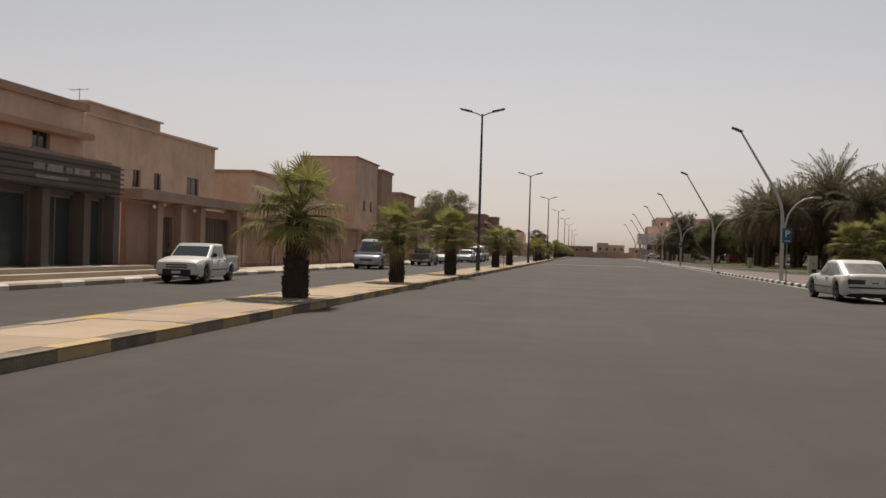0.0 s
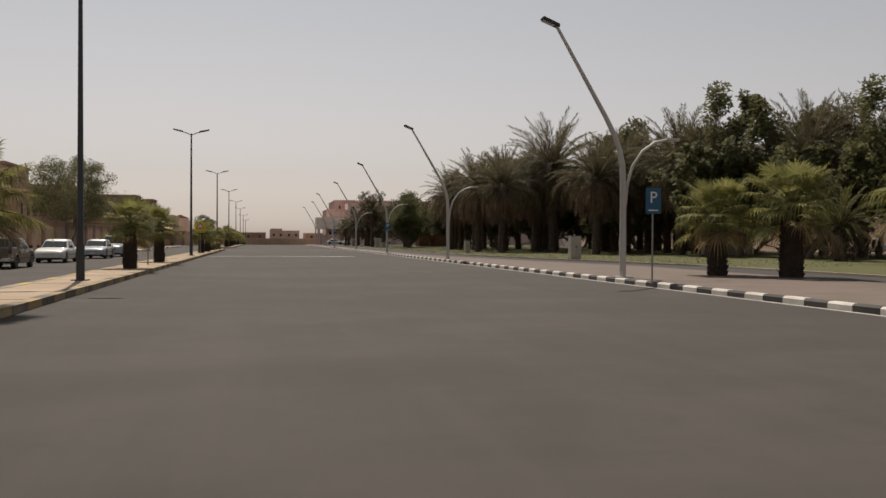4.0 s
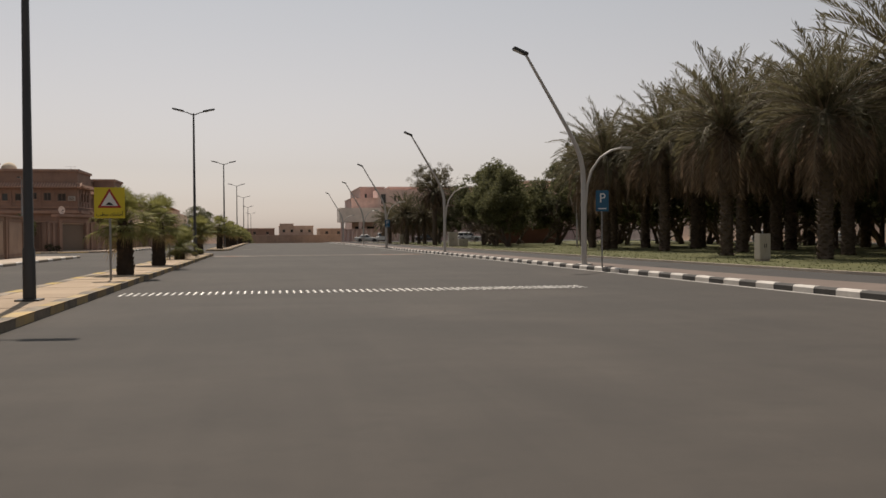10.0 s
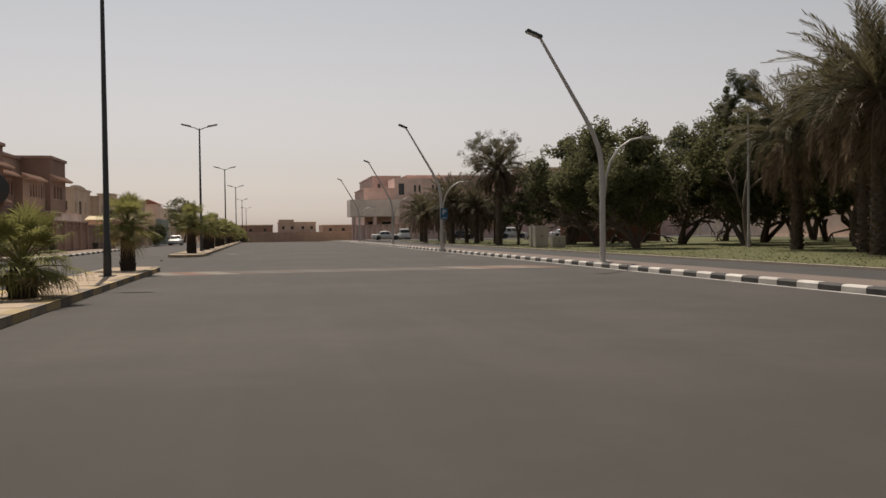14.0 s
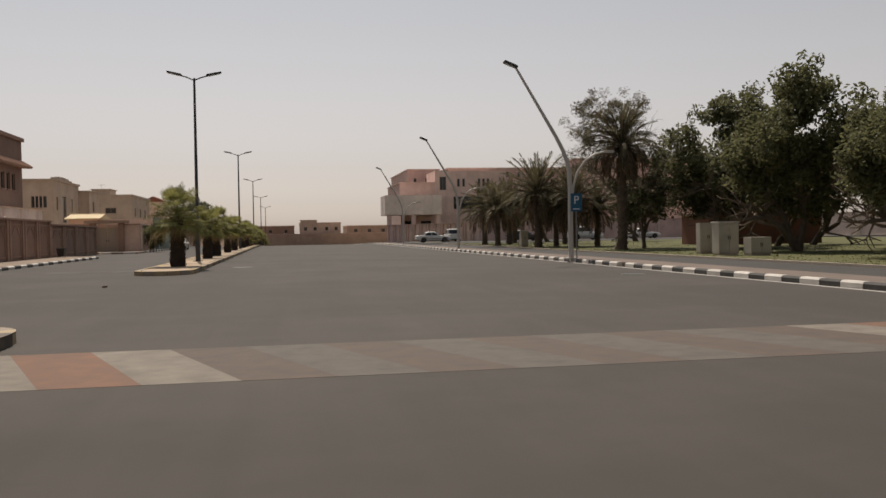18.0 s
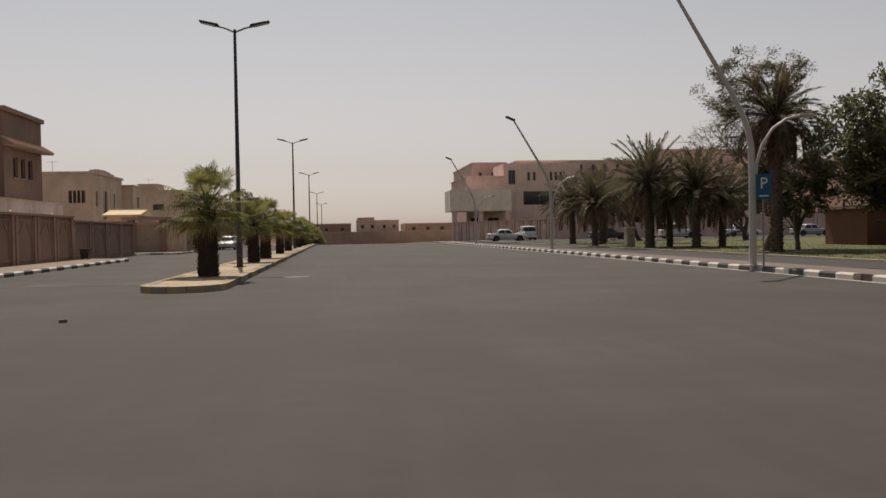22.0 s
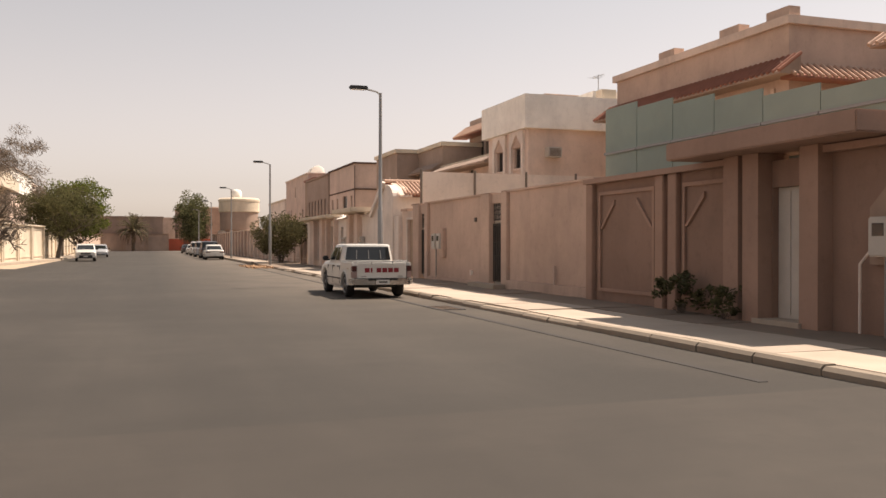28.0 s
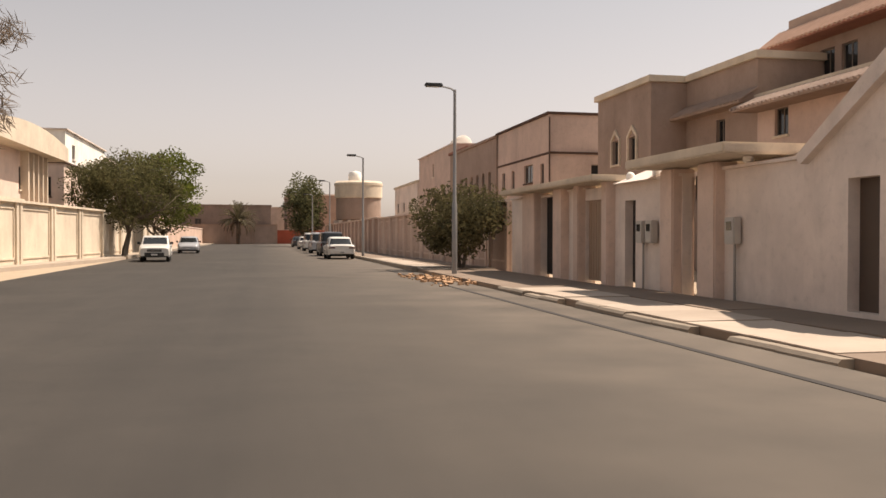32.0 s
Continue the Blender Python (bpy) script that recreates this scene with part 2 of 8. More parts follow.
# ---- mesh helpers ----
class Mesh:
    """Collects corners and faces for one mesh."""

    def __init__(self):
        self.v, self.f = [], []

    def add(self, v, f):
        k = len(self.v)
        self.v += [tuple(p) for p in v]
        self.f += [tuple(i + k for i in g) for g in f]
        return self

    def box(self, x0, x1, y0, y1, z0, z1, m=None):
        v = [(x, y, z) for z in (z0, z1) for x, y in ((x0, y0), (x1, y0), (x1, y1), (x0, y1))]
        if m is not None:
            v = [m @ Vector(p) for p in v]
        return self.add(v, [(3, 2, 1, 0), (4, 5, 6, 7), (0, 1, 5, 4), (1, 2, 6, 5), (2, 3, 7, 6), (3, 0, 4, 7)])

    def slab(self, poly, z0, z1, m=None):
        """A prism over a polygon in plan, counter-clockwise."""
        n = len(poly)
        v = [(x, y, z0) for x, y in poly] + [(x, y, z1) for x, y in poly]
        if m is not None:
            v = [m @ Vector(p) for p in v]
        return self.add(v, [tuple(range(n))[::-1], tuple(range(n, 2 * n))] + [(i, (i + 1) % n, n + (i + 1) % n, n + i) for i in range(n)])

    def side(self, poly, a, b, axis="x", m=None):
        """A prism over a polygon in elevation: axis x takes (y, z) corners from x = a to b, axis y takes (x, z) corners."""
        n = len(poly)
        if axis == "x":
            v = [(a, p, q) for p, q in poly] + [(b, p, q) for p, q in poly]
        else:
            v = [(p, b, q) for p, q in poly] + [(p, a, q) for p, q in poly]
        if m is not None:
            v = [m @ Vector(p) for p in v]
        return self.add(v, [tuple(range(n))[::-1], tuple(range(n, 2 * n))] + [(i, (i + 1) % n, n + (i + 1) % n, n + i) for i in range(n)])

    def tube(self, pts, radii, n=8, cap=True):
        pts = [Vector(p) for p in pts]
        if not hasattr(radii, "__len__"):
            radii = [radii] * len(pts)
        k, v = len(self.v), []
        u = None
        for i, p in enumerate(pts):
            d = (pts[min(i + 1, len(pts) - 1)] - pts[max(i - 1, 0)]).normalized()
            if u is None:
                u = d.orthogonal().normalized()
            u = (u - d * u.dot(d)).normalized()
            w = d.cross(u)
            v += [p + (u * math.cos(a) + w * math.sin(a)) * radii[i] for a in (2 * math.pi * j / n for j in range(n))]
        f = [(i * n + j, i * n + (j + 1) % n, (i + 1) * n + (j + 1) % n, (i + 1) * n + j) for i in range(len(pts) - 1) for j in range(n)]
        if cap:
            f += [tuple(range(n))[::-1], tuple(range((len(pts) - 1) * n, len(pts) * n))]
        return self.add(v, f)

    def lathe(self, prof, n=16, m=None):
        """Turns a profile of (radius, height) round z."""
        v = [Vector((r * math.cos(2 * math.pi * j / n), r * math.sin(2 * math.pi * j / n), z)) for r, z in prof for j in range(n)]
        if m is not None:
            v = [m @ p for p in v]
        f = [(i * n + j, i * n + (j + 1) % n, (i + 1) * n + (j + 1) % n, (i + 1) * n + j) for i in range(len(prof) - 1) for j in range(n)]
        return self.add(v, f + [tuple(range(n))[::-1], tuple(range((len(prof) - 1) * n, len(prof) * n))])

    def mesh(self, name, material, smooth=True):
        me = bpy.data.meshes.new(name)
        me.from_pydata(self.v, [], self.f)
        if smooth:
            me.polygons.foreach_set("use_smooth", [True] * len(me.polygons))
            me.set_sharp_from_angle(angle=radians(38))
        me.materials.append(material)
        return me


def part(name, mesh, material, parent, label="", at=None, smooth=True):
    """Links a mesh as one part under a thing or a part."""
    ob = new(name, mesh if isinstance(mesh, bpy.types.Mesh) else mesh.mesh(name, material, smooth))
    ob.parent = parent
    if at is not None:
        ob.matrix_basis = at if isinstance(at, Matrix) else Matrix.Translation(at)
    if label:
        ob["label"] = label
    return ob


def thing(name, label, category, at=None, group="", kind="", mesh=None, material=None, smooth=True):
    ob = new(name, mesh.mesh(name, material, smooth) if mesh else None)
    if at is not None:
        ob.matrix_basis = at if isinstance(at, Matrix) else Matrix.Translation(at)
    return tagged(ob, label, category, group, kind)


def bevelled(me, width, angle=30, segments=2):
    """Rounds the sharp edges of a mesh."""
    bm = bmesh.new()
    bm.from_mesh(me)
    es = [e for e in bm.edges if len(e.link_faces) == 2 and e.calc_face_angle(0) > radians(angle)]
    bmesh.ops.bevel(bm, geom=es, offset=width, segments=segments, affect="EDGES", clamp_overlap=True)
    bm.to_mesh(me)
    bm.free()
    me.polygons.foreach_set("use_smooth", [True] * len(me.polygons))
    me.set_sharp_from_angle(angle=radians(38))
    return me

# ---- ground and roads ----
KX, MX0, MX1, LX = 9.12, -6.78, -5.25, -13.4   # kerb lines of the avenue
MS, LS = -5.42, -12.95                          # the same south of the side street: median and houses' side
CREST = 226                                     # beyond this the avenue falls away

def fall(y):
    """How far the land has dropped behind the crest."""
    return 0.015 * max(0.0, min(y, 700) - CREST)

def lowered(me):
    """Bends a long mesh down behind the crest."""
    for v in me.vertices:
        v.co.z -= fall(v.co.y)
SY0, SY1 = 129.6, 141.3                        # kerb lines of the side street

def ground_sheet():
    g = Mesh()
    n = 40
    def far(i):
        u = (i - n / 2) / (n / 2)
        return math.copysign(abs(u) ** 2.2, u) * 3500
    g.v = [(far(i), far(j) + 130, -0.06 - fall(far(j) + 130)) for j in range(n + 1) for i in range(n + 1)]
    g.f = [(j * (n + 1) + i, j * (n + 1) + i + 1, (j + 1) * (n + 1) + i + 1, (j + 1) * (n + 1) + i) for j in range(n) for i in range(n)]
    return thing("ground", "sandy bare ground reaching the horizon", "ground", kind="structure", mesh=g, material=SAND)

ground_sheet()
def plate(name, polys, z, material, label, cat, kind="structure", thick=0.05):
    m = Mesh()
    for p in polys:
        m.slab(p, z - thick, z)
    return thing(name, label, cat, kind=kind, mesh=m, material=material, smooth=False)

avenue = plate("road", [[(LX, -80), (KX, -80), (KX, CREST), (LX, CREST)], [(LX, CREST), (KX, CREST), (KX, 345), (LX, 345)], [(-24, SY0 - 0.7), (LX, SY0 - 3), (LX, SY1 + 3), (-24, SY1)], [(-16.1, 172.4), (LX, 172.4), (LX, 187.4), (-16.1, 187.4)]], 0.0, ASPHALT, "grey worn asphalt avenue beside a palm median", "road")
lowered(avenue.data)
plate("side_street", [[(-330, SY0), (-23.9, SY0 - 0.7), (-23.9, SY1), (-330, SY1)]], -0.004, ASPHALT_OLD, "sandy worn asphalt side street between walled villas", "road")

# ---- street lamps ----
def median_lamp():
    root = thing("street_lamp", "tall dark steel lamp post with two arms on the median", "street lamp", group="median street lamps")
    part("pole", Mesh().tube([(0, 0, 0.0), (0, 0, 0.9), (0, 0, 0.95), (0, 0, 8.25)], [0.11, 0.105, 0.085, 0.05], 10), STEEL_DARK, root)
    part("base_plate", Mesh().box(-0.2, 0.2, -0.2, 0.2, 0, 0.03), STEEL_DARK, root)
    for s in (-1, 1):
        part("arm", Mesh().tube([(0, 0, 8.15), (s * 0.35, 0, 8.3), (s * 0.6, 0, 8.36)], 0.03, 6), STEEL_DARK, root)
        h = part("lamp_head", bevelled(Mesh().side([(s * 0.5, 8.33), (s * 1.2, 8.5), (s * 1.2, 8.56), (s * 0.55, 8.43)][::s], -0.13, 0.13, "y").mesh("lamp_head", STEEL_DARK), 0.02), STEEL_DARK, root)
        part("lens", Mesh().side([(s * 0.65, 8.345), (s * 1.15, 8.465), (s * 1.15, 8.475), (s * 0.65, 8.36)][::s], -0.1, 0.1, "y"), LENS, h)
    return root

LAMP_Y = (46.1, 83.6, 120.0, 156.2, 194.3, 231, 268, 305)
first = median_lamp()
first.matrix_basis = Matrix.Translation((-5.88, LAMP_Y[0], 0.146))
for y in LAMP_Y[1:]:
    copy_thing(first, Matrix.Translation((-5.88, y, 0.146)))

def park_lamp():
    root = thing("street_lamp", "pale leaning lamp post with a long and a short arm", "street lamp", group="leaning street lamps by the park")
    part("pole", Mesh().tube([(0, 0, 0), (0, 0, 1.0), (0, 0, 2.6), (-0.03, 0, 3.4), (-0.12, 0, 3.85), (-0.29, 0, 4.3), (-0.58, 0, 4.85), (-2.15, 0, 7.5)], [0.105, 0.1, 0.095, 0.088, 0.082, 0.078, 0.072, 0.045], 10), STEEL_PALE, root)
    part("short_arm", Mesh().tube([(0.07, 0, 2.2), (0.13, 0, 2.85), (0.3, 0, 3.4), (0.62, 0, 3.85), (1.02, 0, 4.12), (1.45, 0, 4.22)], [0.05, 0.05, 0.047, 0.043, 0.04, 0.036], 8), STEEL_PALE, root)
    part("base_plate", Mesh().box(-0.24, 0.24, -0.24, 0.24, 0, 0.04), STEEL_PALE, root)
    t = Matrix.Translation((-2.15, 0, 7.52)) @ Matrix.Rotation(radians(22), 4, "Y")
    h = part("lamp_head", bevelled(Mesh().box(-0.5, 0.08, -0.13, 0.14, -0.05, 0.06, t).mesh("lamp_head", STEEL_DARK), 0.025), STEEL_DARK, root)
    part("lens", Mesh().box(-0.46, -0.08, -0.1, 0.1, -0.06, -0.049, t), LENS, h)
    t = Matrix.Translation((1.45, 0, 4.22))
    h = part("lamp_head", bevelled(Mesh().box(-0.05, 0.38, -0.09, 0.1, -0.04, 0.05, t).mesh("lamp_head", STEEL_PALE), 0.02), STEEL_PALE, root)
    part("lens", Mesh().box(0.02, 0.34, -0.07, 0.07, -0.05, -0.039, t), LENS, h)
    return root

PARK_LAMPS = ((9.5, 46.7), (9.42, 71.8), (9.45, 97.2), (9.5, 122.8), (9.1, 148.4), (9.9, 175.2), (9.7, 202.5))
first = park_lamp()
first.matrix_basis = Matrix.Translation((*PARK_LAMPS[0], 0.14))
for x, y in PARK_LAMPS[1:]:
    copy_thing(first, Matrix.Translation((x, y, 0.14)))

def side_lamp():
    root = thing("street_lamp", "slim grey single-arm lamp post on the side street pavement", "street lamp", group="side street lamps")
    part("pole", Mesh().tube([(0, 0, 0), (0, 0, 2.2), (0, 0, 2.24), (0, 0, 5.75)], [0.085, 0.08, 0.06, 0.045], 10), STEEL_GREY, root)
    part("arm", Mesh().tube([(0, 0, 5.7), (0, -0.12, 5.78), (0, -0.5, 5.86)], 0.03, 6), STEEL_GREY, root)
    h = part("lamp_head", bevelled(Mesh().box(-0.1, 0.1, -0.95, -0.4, 5.82, 5.93).mesh("lamp_head", STEEL_DARK), 0.025), STEEL_DARK, root)
    part("lens", Mesh().box(-0.08, 0.08, -0.9, -0.5, 5.81, 5.821), LENS, h)
    return root

first = side_lamp()
first.matrix_basis = Matrix.Translation((-20.7, 141.62, 0.12))
for x in (-43.65, -68.7, -93.0, -117, -141):
    copy_thing(first, Matrix.Translation((x, 141.9, 0.07)))

# ---- kerbs, pavements and the median ----
def stone_mesh(length, width, height, material, bottom=-0.05):
    b = 0.025
    m = Mesh()
    prof = [(0, bottom), (width, bottom), (width, height - b), (width - b, height), (b * 1.6, height), (0, height - b * 1.6)]
    m.side(prof, 0.006, length - 0.006, "x")
    return m.mesh("kerb_stone", material, False)

def kerb_row(label, a, b, length, mats, height=0.15, width=0.2, skip=(), joined=False, name="kerb", jitter=0.006):
    """Stones from a to b, whose painted face looks to the right of that way."""
    a, b = Vector((*a, 0)), Vector((*b, 0))
    d = b - a
    n = max(1, round(d.length / length))
    length = d.length / n
    turn = math.atan2(d.y, d.x)
    if joined:
        ob = thing(name, label, "kerb", kind="structure")
        for k, mt in enumerate(mats):
            m = Mesh()
            for i in range(k, n, len(mats)):
                t = Matrix.Translation(a + d * (i / n)) @ Matrix.Rotation(turn, 4, "Z")
                m.side([(0, -0.05), (width, -0.05), (width, height), (0.02, height), (0, height - 0.03)], 0.006, length - 0.006, "x", t)
            lowered(tagged(part("kerb_stones", m, mt, ob, smooth=False), kind="stuff").data)
        return ob
    ob = thing(name, label, "kerb", kind="structure")
    meshes = [stone_mesh(length, width, height, mt) for mt in mats]
    rnd = random.Random(n)
    for i in range(n):
        if i in skip:
            continue
        p = a + d * (i / n)
        t = Matrix.Translation((p.x, p.y, rnd.uniform(-jitter, jitter * 0.5))) @ Matrix.Rotation(turn + rnd.uniform(-jitter, jitter), 4, "Z")
        part("kerb_stone", meshes[i % len(mats)], None, ob, at=t)
    return ob

BW, YB = [KERB_W, KERB_B], [mat("worn_yellow_kerb", (0.40, 0.275, 0.10), 0.8, (0.25, 0.195, 0.135), scale=26, bump=0.25, fine=40, vary=0.25), mat("worn_black_kerb", (0.075, 0.064, 0.052), 0.8, (0.27, 0.215, 0.155), scale=20, bump=0.25, fine=40, vary=0.35)]
# face towards the road: the park kerb runs south so that its right side is the road
kerb_row("black and white painted kerb along the park pavement", (KX, 226.4), (KX, 14.0), 0.72, BW, skip=(115, 222))
kerb_row("black and white painted kerb along the park pavement", (KX, 300), (KX, 226.4), 0.72, BW, joined=True)
kerb_row("worn yellow and black kerb of the palm median", (MS, 2.0), (MS, 126.3), 1.0, YB, width=-0.2)
kerb_row("yellow and black painted kerb of the palm median", (MX1, 145.9), (MX1, 225.9), 1.0, [YB[0], KERB_S, YB[1]], width=-0.2)
kerb_row("yellow and black painted kerb of the palm median", (MX1, 225.9), (MX1, 335), 1.0, YB, width=-0.2, joined=True)
kerb_row("sandy worn kerb of the palm median", (MX0, 126.3), (MX0, 5), 1.0, [KERB_Y, KERB_S, YB[1]], width=-0.2)
kerb_row("sandy worn kerb of the palm median", (MX0, 335), (MX0, 145.9), 1.0, [KERB_Y, KERB_S, YB[1]], width=-0.2, joined=True)

KERB_SY = mat("faded_yellow_kerb", (0.42, 0.31, 0.17), 0.85, (0.33, 0.26, 0.18), scale=20, bump=0.25, fine=40, vary=0.1)
def nose(y, s, label, edge):
    """The rounded end of the median: a fan of stones."""
    ob = thing("kerb", label, "kerb", kind="structure")
    cx, r = (MX0 + edge) / 2, (edge - MX0) / 2 + 0.2
    n = 7
    for i in range(n):
        a0, a1 = math.pi * i / n, math.pi * (i + 1) / n - 0.02
        ring = lambda q, a: (cx + q * math.cos(a), y + s * q * 1.1 * math.sin(a))
        poly = [ring(r, a0), ring(r, (a0 + a1) / 2), ring(r, a1), ring(r - 0.2, a1), ring(r - 0.2, (a0 + a1) / 2), ring(r - 0.2, a0)]
        part("kerb_stone", Mesh().slab(poly if s > 0 else poly[::-1], -0.05, 0.15), (KERB_SY, KERB_S, KERB_SY)[i % 3], ob, smooth=False)
    return ob
nose(126.3, 1, "rounded yellow kerb at the end of the palm median", MS)
nose(145.9, -1, "rounded yellow kerb at the start of the palm median", MX1)

def median_top(y0, y1, joined, ends, edge=MX1):
    w0, w1 = MX0 + 0.004, edge - 0.004
    bed = Mesh().box(w0, w1, y0, y1, -0.05, 0.125)
    cx, r = (MX0 + edge) / 2, (edge - MX0) / 2 - 0.005
    for y, s in ends:
        arc = [(cx + r * math.cos(math.pi * i / 10), y + s * r * 1.1 * math.sin(math.pi * i / 10)) for i in range(11)]
        bed.slab(arc if s > 0 else arc[::-1], -0.05, 0.142)
    ob = thing("median", "sandy paved palm median with flush slabs", "median", kind="structure", mesh=bed, material=MEDIAN, smooth=False)
    n = round((y1 - y0) / 1.2)
    l = (y1 - y0) / n
    if joined:
        m = Mesh()
        for i in range(n):
            m.box(w0 + 0.004, w1 - 0.004, y0 + i * l + 0.006, y0 + (i + 1) * l - 0.006, 0.1, 0.146)
        lowered(tagged(part("paving_slabs", m, MEDIAN, ob, smooth=False), kind="stuff").data)
        lowered(ob.data)
        return
    me = Mesh().box(0.004, w1 - w0 - 0.004, 0.006, l - 0.006, 0.1, 0.146).mesh("paving_slab", MEDIAN, False)
    rnd = random.Random(4)
    for i in range(n):
        part("paving_slab", me, None, ob, at=(w0, y0 + i * l, rnd.uniform(-0.005, 0.005)))
median_top(-20, 126.3, False, [(126.3, 1)], MS)
median_top(145.9, 226, False, [(145.9, -1)])
median_top(226, 335, True, [])
plate("median_drain_cover", [[(-6.5, 68.2), (-5.9, 68.2), (-5.9, 69.0), (-6.5, 69.0)]], 0.156, STEEL_DARK, "dark iron cover set in the median paving", "drain cover", kind="structure", thick=0.02)
plate("median_drain_cover", [[(-6.5, 72.4), (-5.8, 72.4), (-5.8, 73.1), (-6.5, 73.1)]], 0.156, STEEL_DARK, "dark iron cover set in the median paving", "drain cover", kind="structure", thick=0.02)

# the park side: pavement, dark walking path, lawn
def path_edge(y):
    """The near edge of the walking path, which swings away from the road in the south."""
    k = max(0.0, (88 - y) / 30)
    return 10.7 + 4.6 * min(1.0, k) ** 1.4
ys = [-60, 20, 50, 58, 64, 70, 76, 82, 88, 100, 140, 200, CREST, 300]
m, p, e, g = Mesh(), Mesh(), Mesh(), Mesh()
for a, b in zip(ys, ys[1:]):
    xa, xb = path_edge(a), path_edge(b)
    m.slab([(KX + 0.2, a), (xa, a), (xb, b), (KX + 0.2, b)], -0.1, 0.14)
    p.slab([(xa, a), (xa + 2.7, a), (xb + 2.7, b), (xb, b)], -0.1, 0.12)
    e.slab([(xa + 2.7, a), (xa + 2.85, a), (xb + 2.85, b), (xb + 2.7, b)], -0.1, 0.2)
    g.slab([(xa + 2.85, a), (52.5, a), (52.5, b), (xb + 2.85, b)], -0.1, 0.17)
thing("pavement", "reddish brown paved strip behind the painted kerb", "pavement", kind="structure", mesh=m, material=PAVE_RED, smooth=False)
thing("walking_path", "dark asphalt walking path beside the lawn", "path", kind="structure", mesh=p, material=ASPHALT_DARK, smooth=False)
thing("path_edging", "pale concrete edging of the lawn", "edging", kind="structure", mesh=e, material=PAVE, smooth=False)
plate("back_street", [[(52.6, -60), (61.5, -60), (61.5, CREST), (52.6, CREST)]], 0.1, ASPHALT_OLD, "sunlit sandy street behind the park", "road", thick=0.2)
thing("lawn", "watered green lawn under the park trees", "lawn", kind="structure", mesh=g, material=GRASS, smooth=False)

def lawn_blades():
    rnd = random.Random(9)
    m = Mesh()
    for i in range(14000):
        y = rnd.uniform(56, 205)
        x = path_edge(y) + 2.9 + rnd.random() ** 1.7 * 14
        h, a, w = rnd.uniform(0.015, 0.04), rnd.uniform(0, 6.28), rnd.uniform(0.02, 0.05)
        dx, dy = math.cos(a) * w, math.sin(a) * w
        tx, ty = rnd.uniform(-0.04, 0.04), rnd.uniform(-0.04, 0.04)
        m.add([(x - dx, y - dy, 0.165), (x + dx, y + dy, 0.165), (x + tx, y + ty, 0.17 + h)], [(0, 1, 2)])
    return thing("grass", "short green grass tufts on the lawn", "grass", kind="stuff", mesh=m, material=mat("grass_blades", (0.1, 0.105, 0.026), 0.9, (0.065, 0.072, 0.018)), smooth=False)
lawn_blades()

for ob in scene.objects:
    if ob.name in ("pavement", "walking_path", "path_edging", "lawn"):
        lowered(ob.data)

# pavements on the houses' side
PAVE_WORN = mat("worn_brown_concrete", (0.34, 0.27, 0.215), 0.92, (0.22, 0.17, 0.135), scale=2.5, bump=0.3, fine=50)
# dirty brown paving; the walls' shade is put into its colour too
PAVE_SHADED = mat("shaded_brown_pavement", (0.26, 0.195, 0.15), 0.95, (0.17, 0.13, 0.1), scale=3, bump=0.3, fine=50)
kerb_row("pale worn kerb before the shop and villas", (LS, -10), (LS, 124), 1.0, [KERB_W, KERB_S, KERB_S], width=-0.2 * -1)
kerb_row("black and white painted kerb before the corner villa", (-13.95, 144.65), (LX + 0.1, 147.0), 0.8, BW, width=0.2)
kerb_row("black and white painted kerb before the corner villa", (LX + 0.1, 147.0), (LX + 0.1, 172.2), 0.9, BW, width=0.2)
kerb_row("black and white painted kerb before the corner villa", (LX + 0.1, 172.2), (LX - 0.5, 173.6), 0.76, BW, width=0.2)
kerb_row("pale worn kerb across the next street", (-27.0, 187.4), (-13.6, 187.4), 0.9, [KERB_W, KERB_S], joined=True)
kerb_row("black and white painted kerb before distant villas", (LX + 0.1, 192), (LX + 0.1, 330), 0.9, BW, joined=True)
kerb_row("broken sandy kerb of the side street", (-46.8, SY1), (-20.6, SY1), 1.0, [KERB_S], width=0.2, height=0.1, jitter=0.022)
kerb_row("broken sandy kerb of the side street", (-61.5, SY1), (-49.3, SY1), 1.0, [KERB_S], width=0.2, height=0.1, jitter=0.045, skip=(4, 9))
kerb_row("broken sandy kerb of the side street", (-200, SY1), (-73, SY1), 1.0, [KERB_S], width=0.2, joined=True)
kerb_row("sandy kerb of the side street", (-92, SY0 - 0.6), (-190, SY0 - 0.4), 1.0, [KERB_S], width=-0.2 * -1, joined=True)
arc = [(-20.6, 141.25), (-19.3, 141.3), (-18.1, 141.6), (-17.0, 142.1), (-16.0, 142.75)]
for i, (a, b) in enumerate(zip(arc, arc[1:])):
    kerb_row("yellow and black corner kerb before the corner villa", a, b, 1.4, [(YB[0], YB[1], YB[0], YB[0])[i]], height=0.1)
m = Mesh()
m.slab([(-17.3, -10), (LS - 0.2, -10), (LS - 0.2, 124), (-17.3, 124)], -0.1, 0.13)
thing("pavement", "sandy concrete pavement before the shop and villas", "pavement", kind="structure", mesh=m, material=PAVE, smooth=False)
m = Mesh()
m.slab([(-20.6, 141.5), (-18.2, 141.8), (-16.1, 142.95), (-15.0, 143.75), (-14.15, 144.75), (-13.6, 149.0), (-16.4, 149.0), (-16.4, 148.3), (-19.5, 144.1), (-20.6, 144.1)], -0.1, 0.13)
m.slab([(-16.1, 142.9), (-15.1, 143.35), (-14.3, 144.0), (-13.95, 144.62), (-14.15, 144.72), (-15.0, 143.72)], -0.1, 0.05)
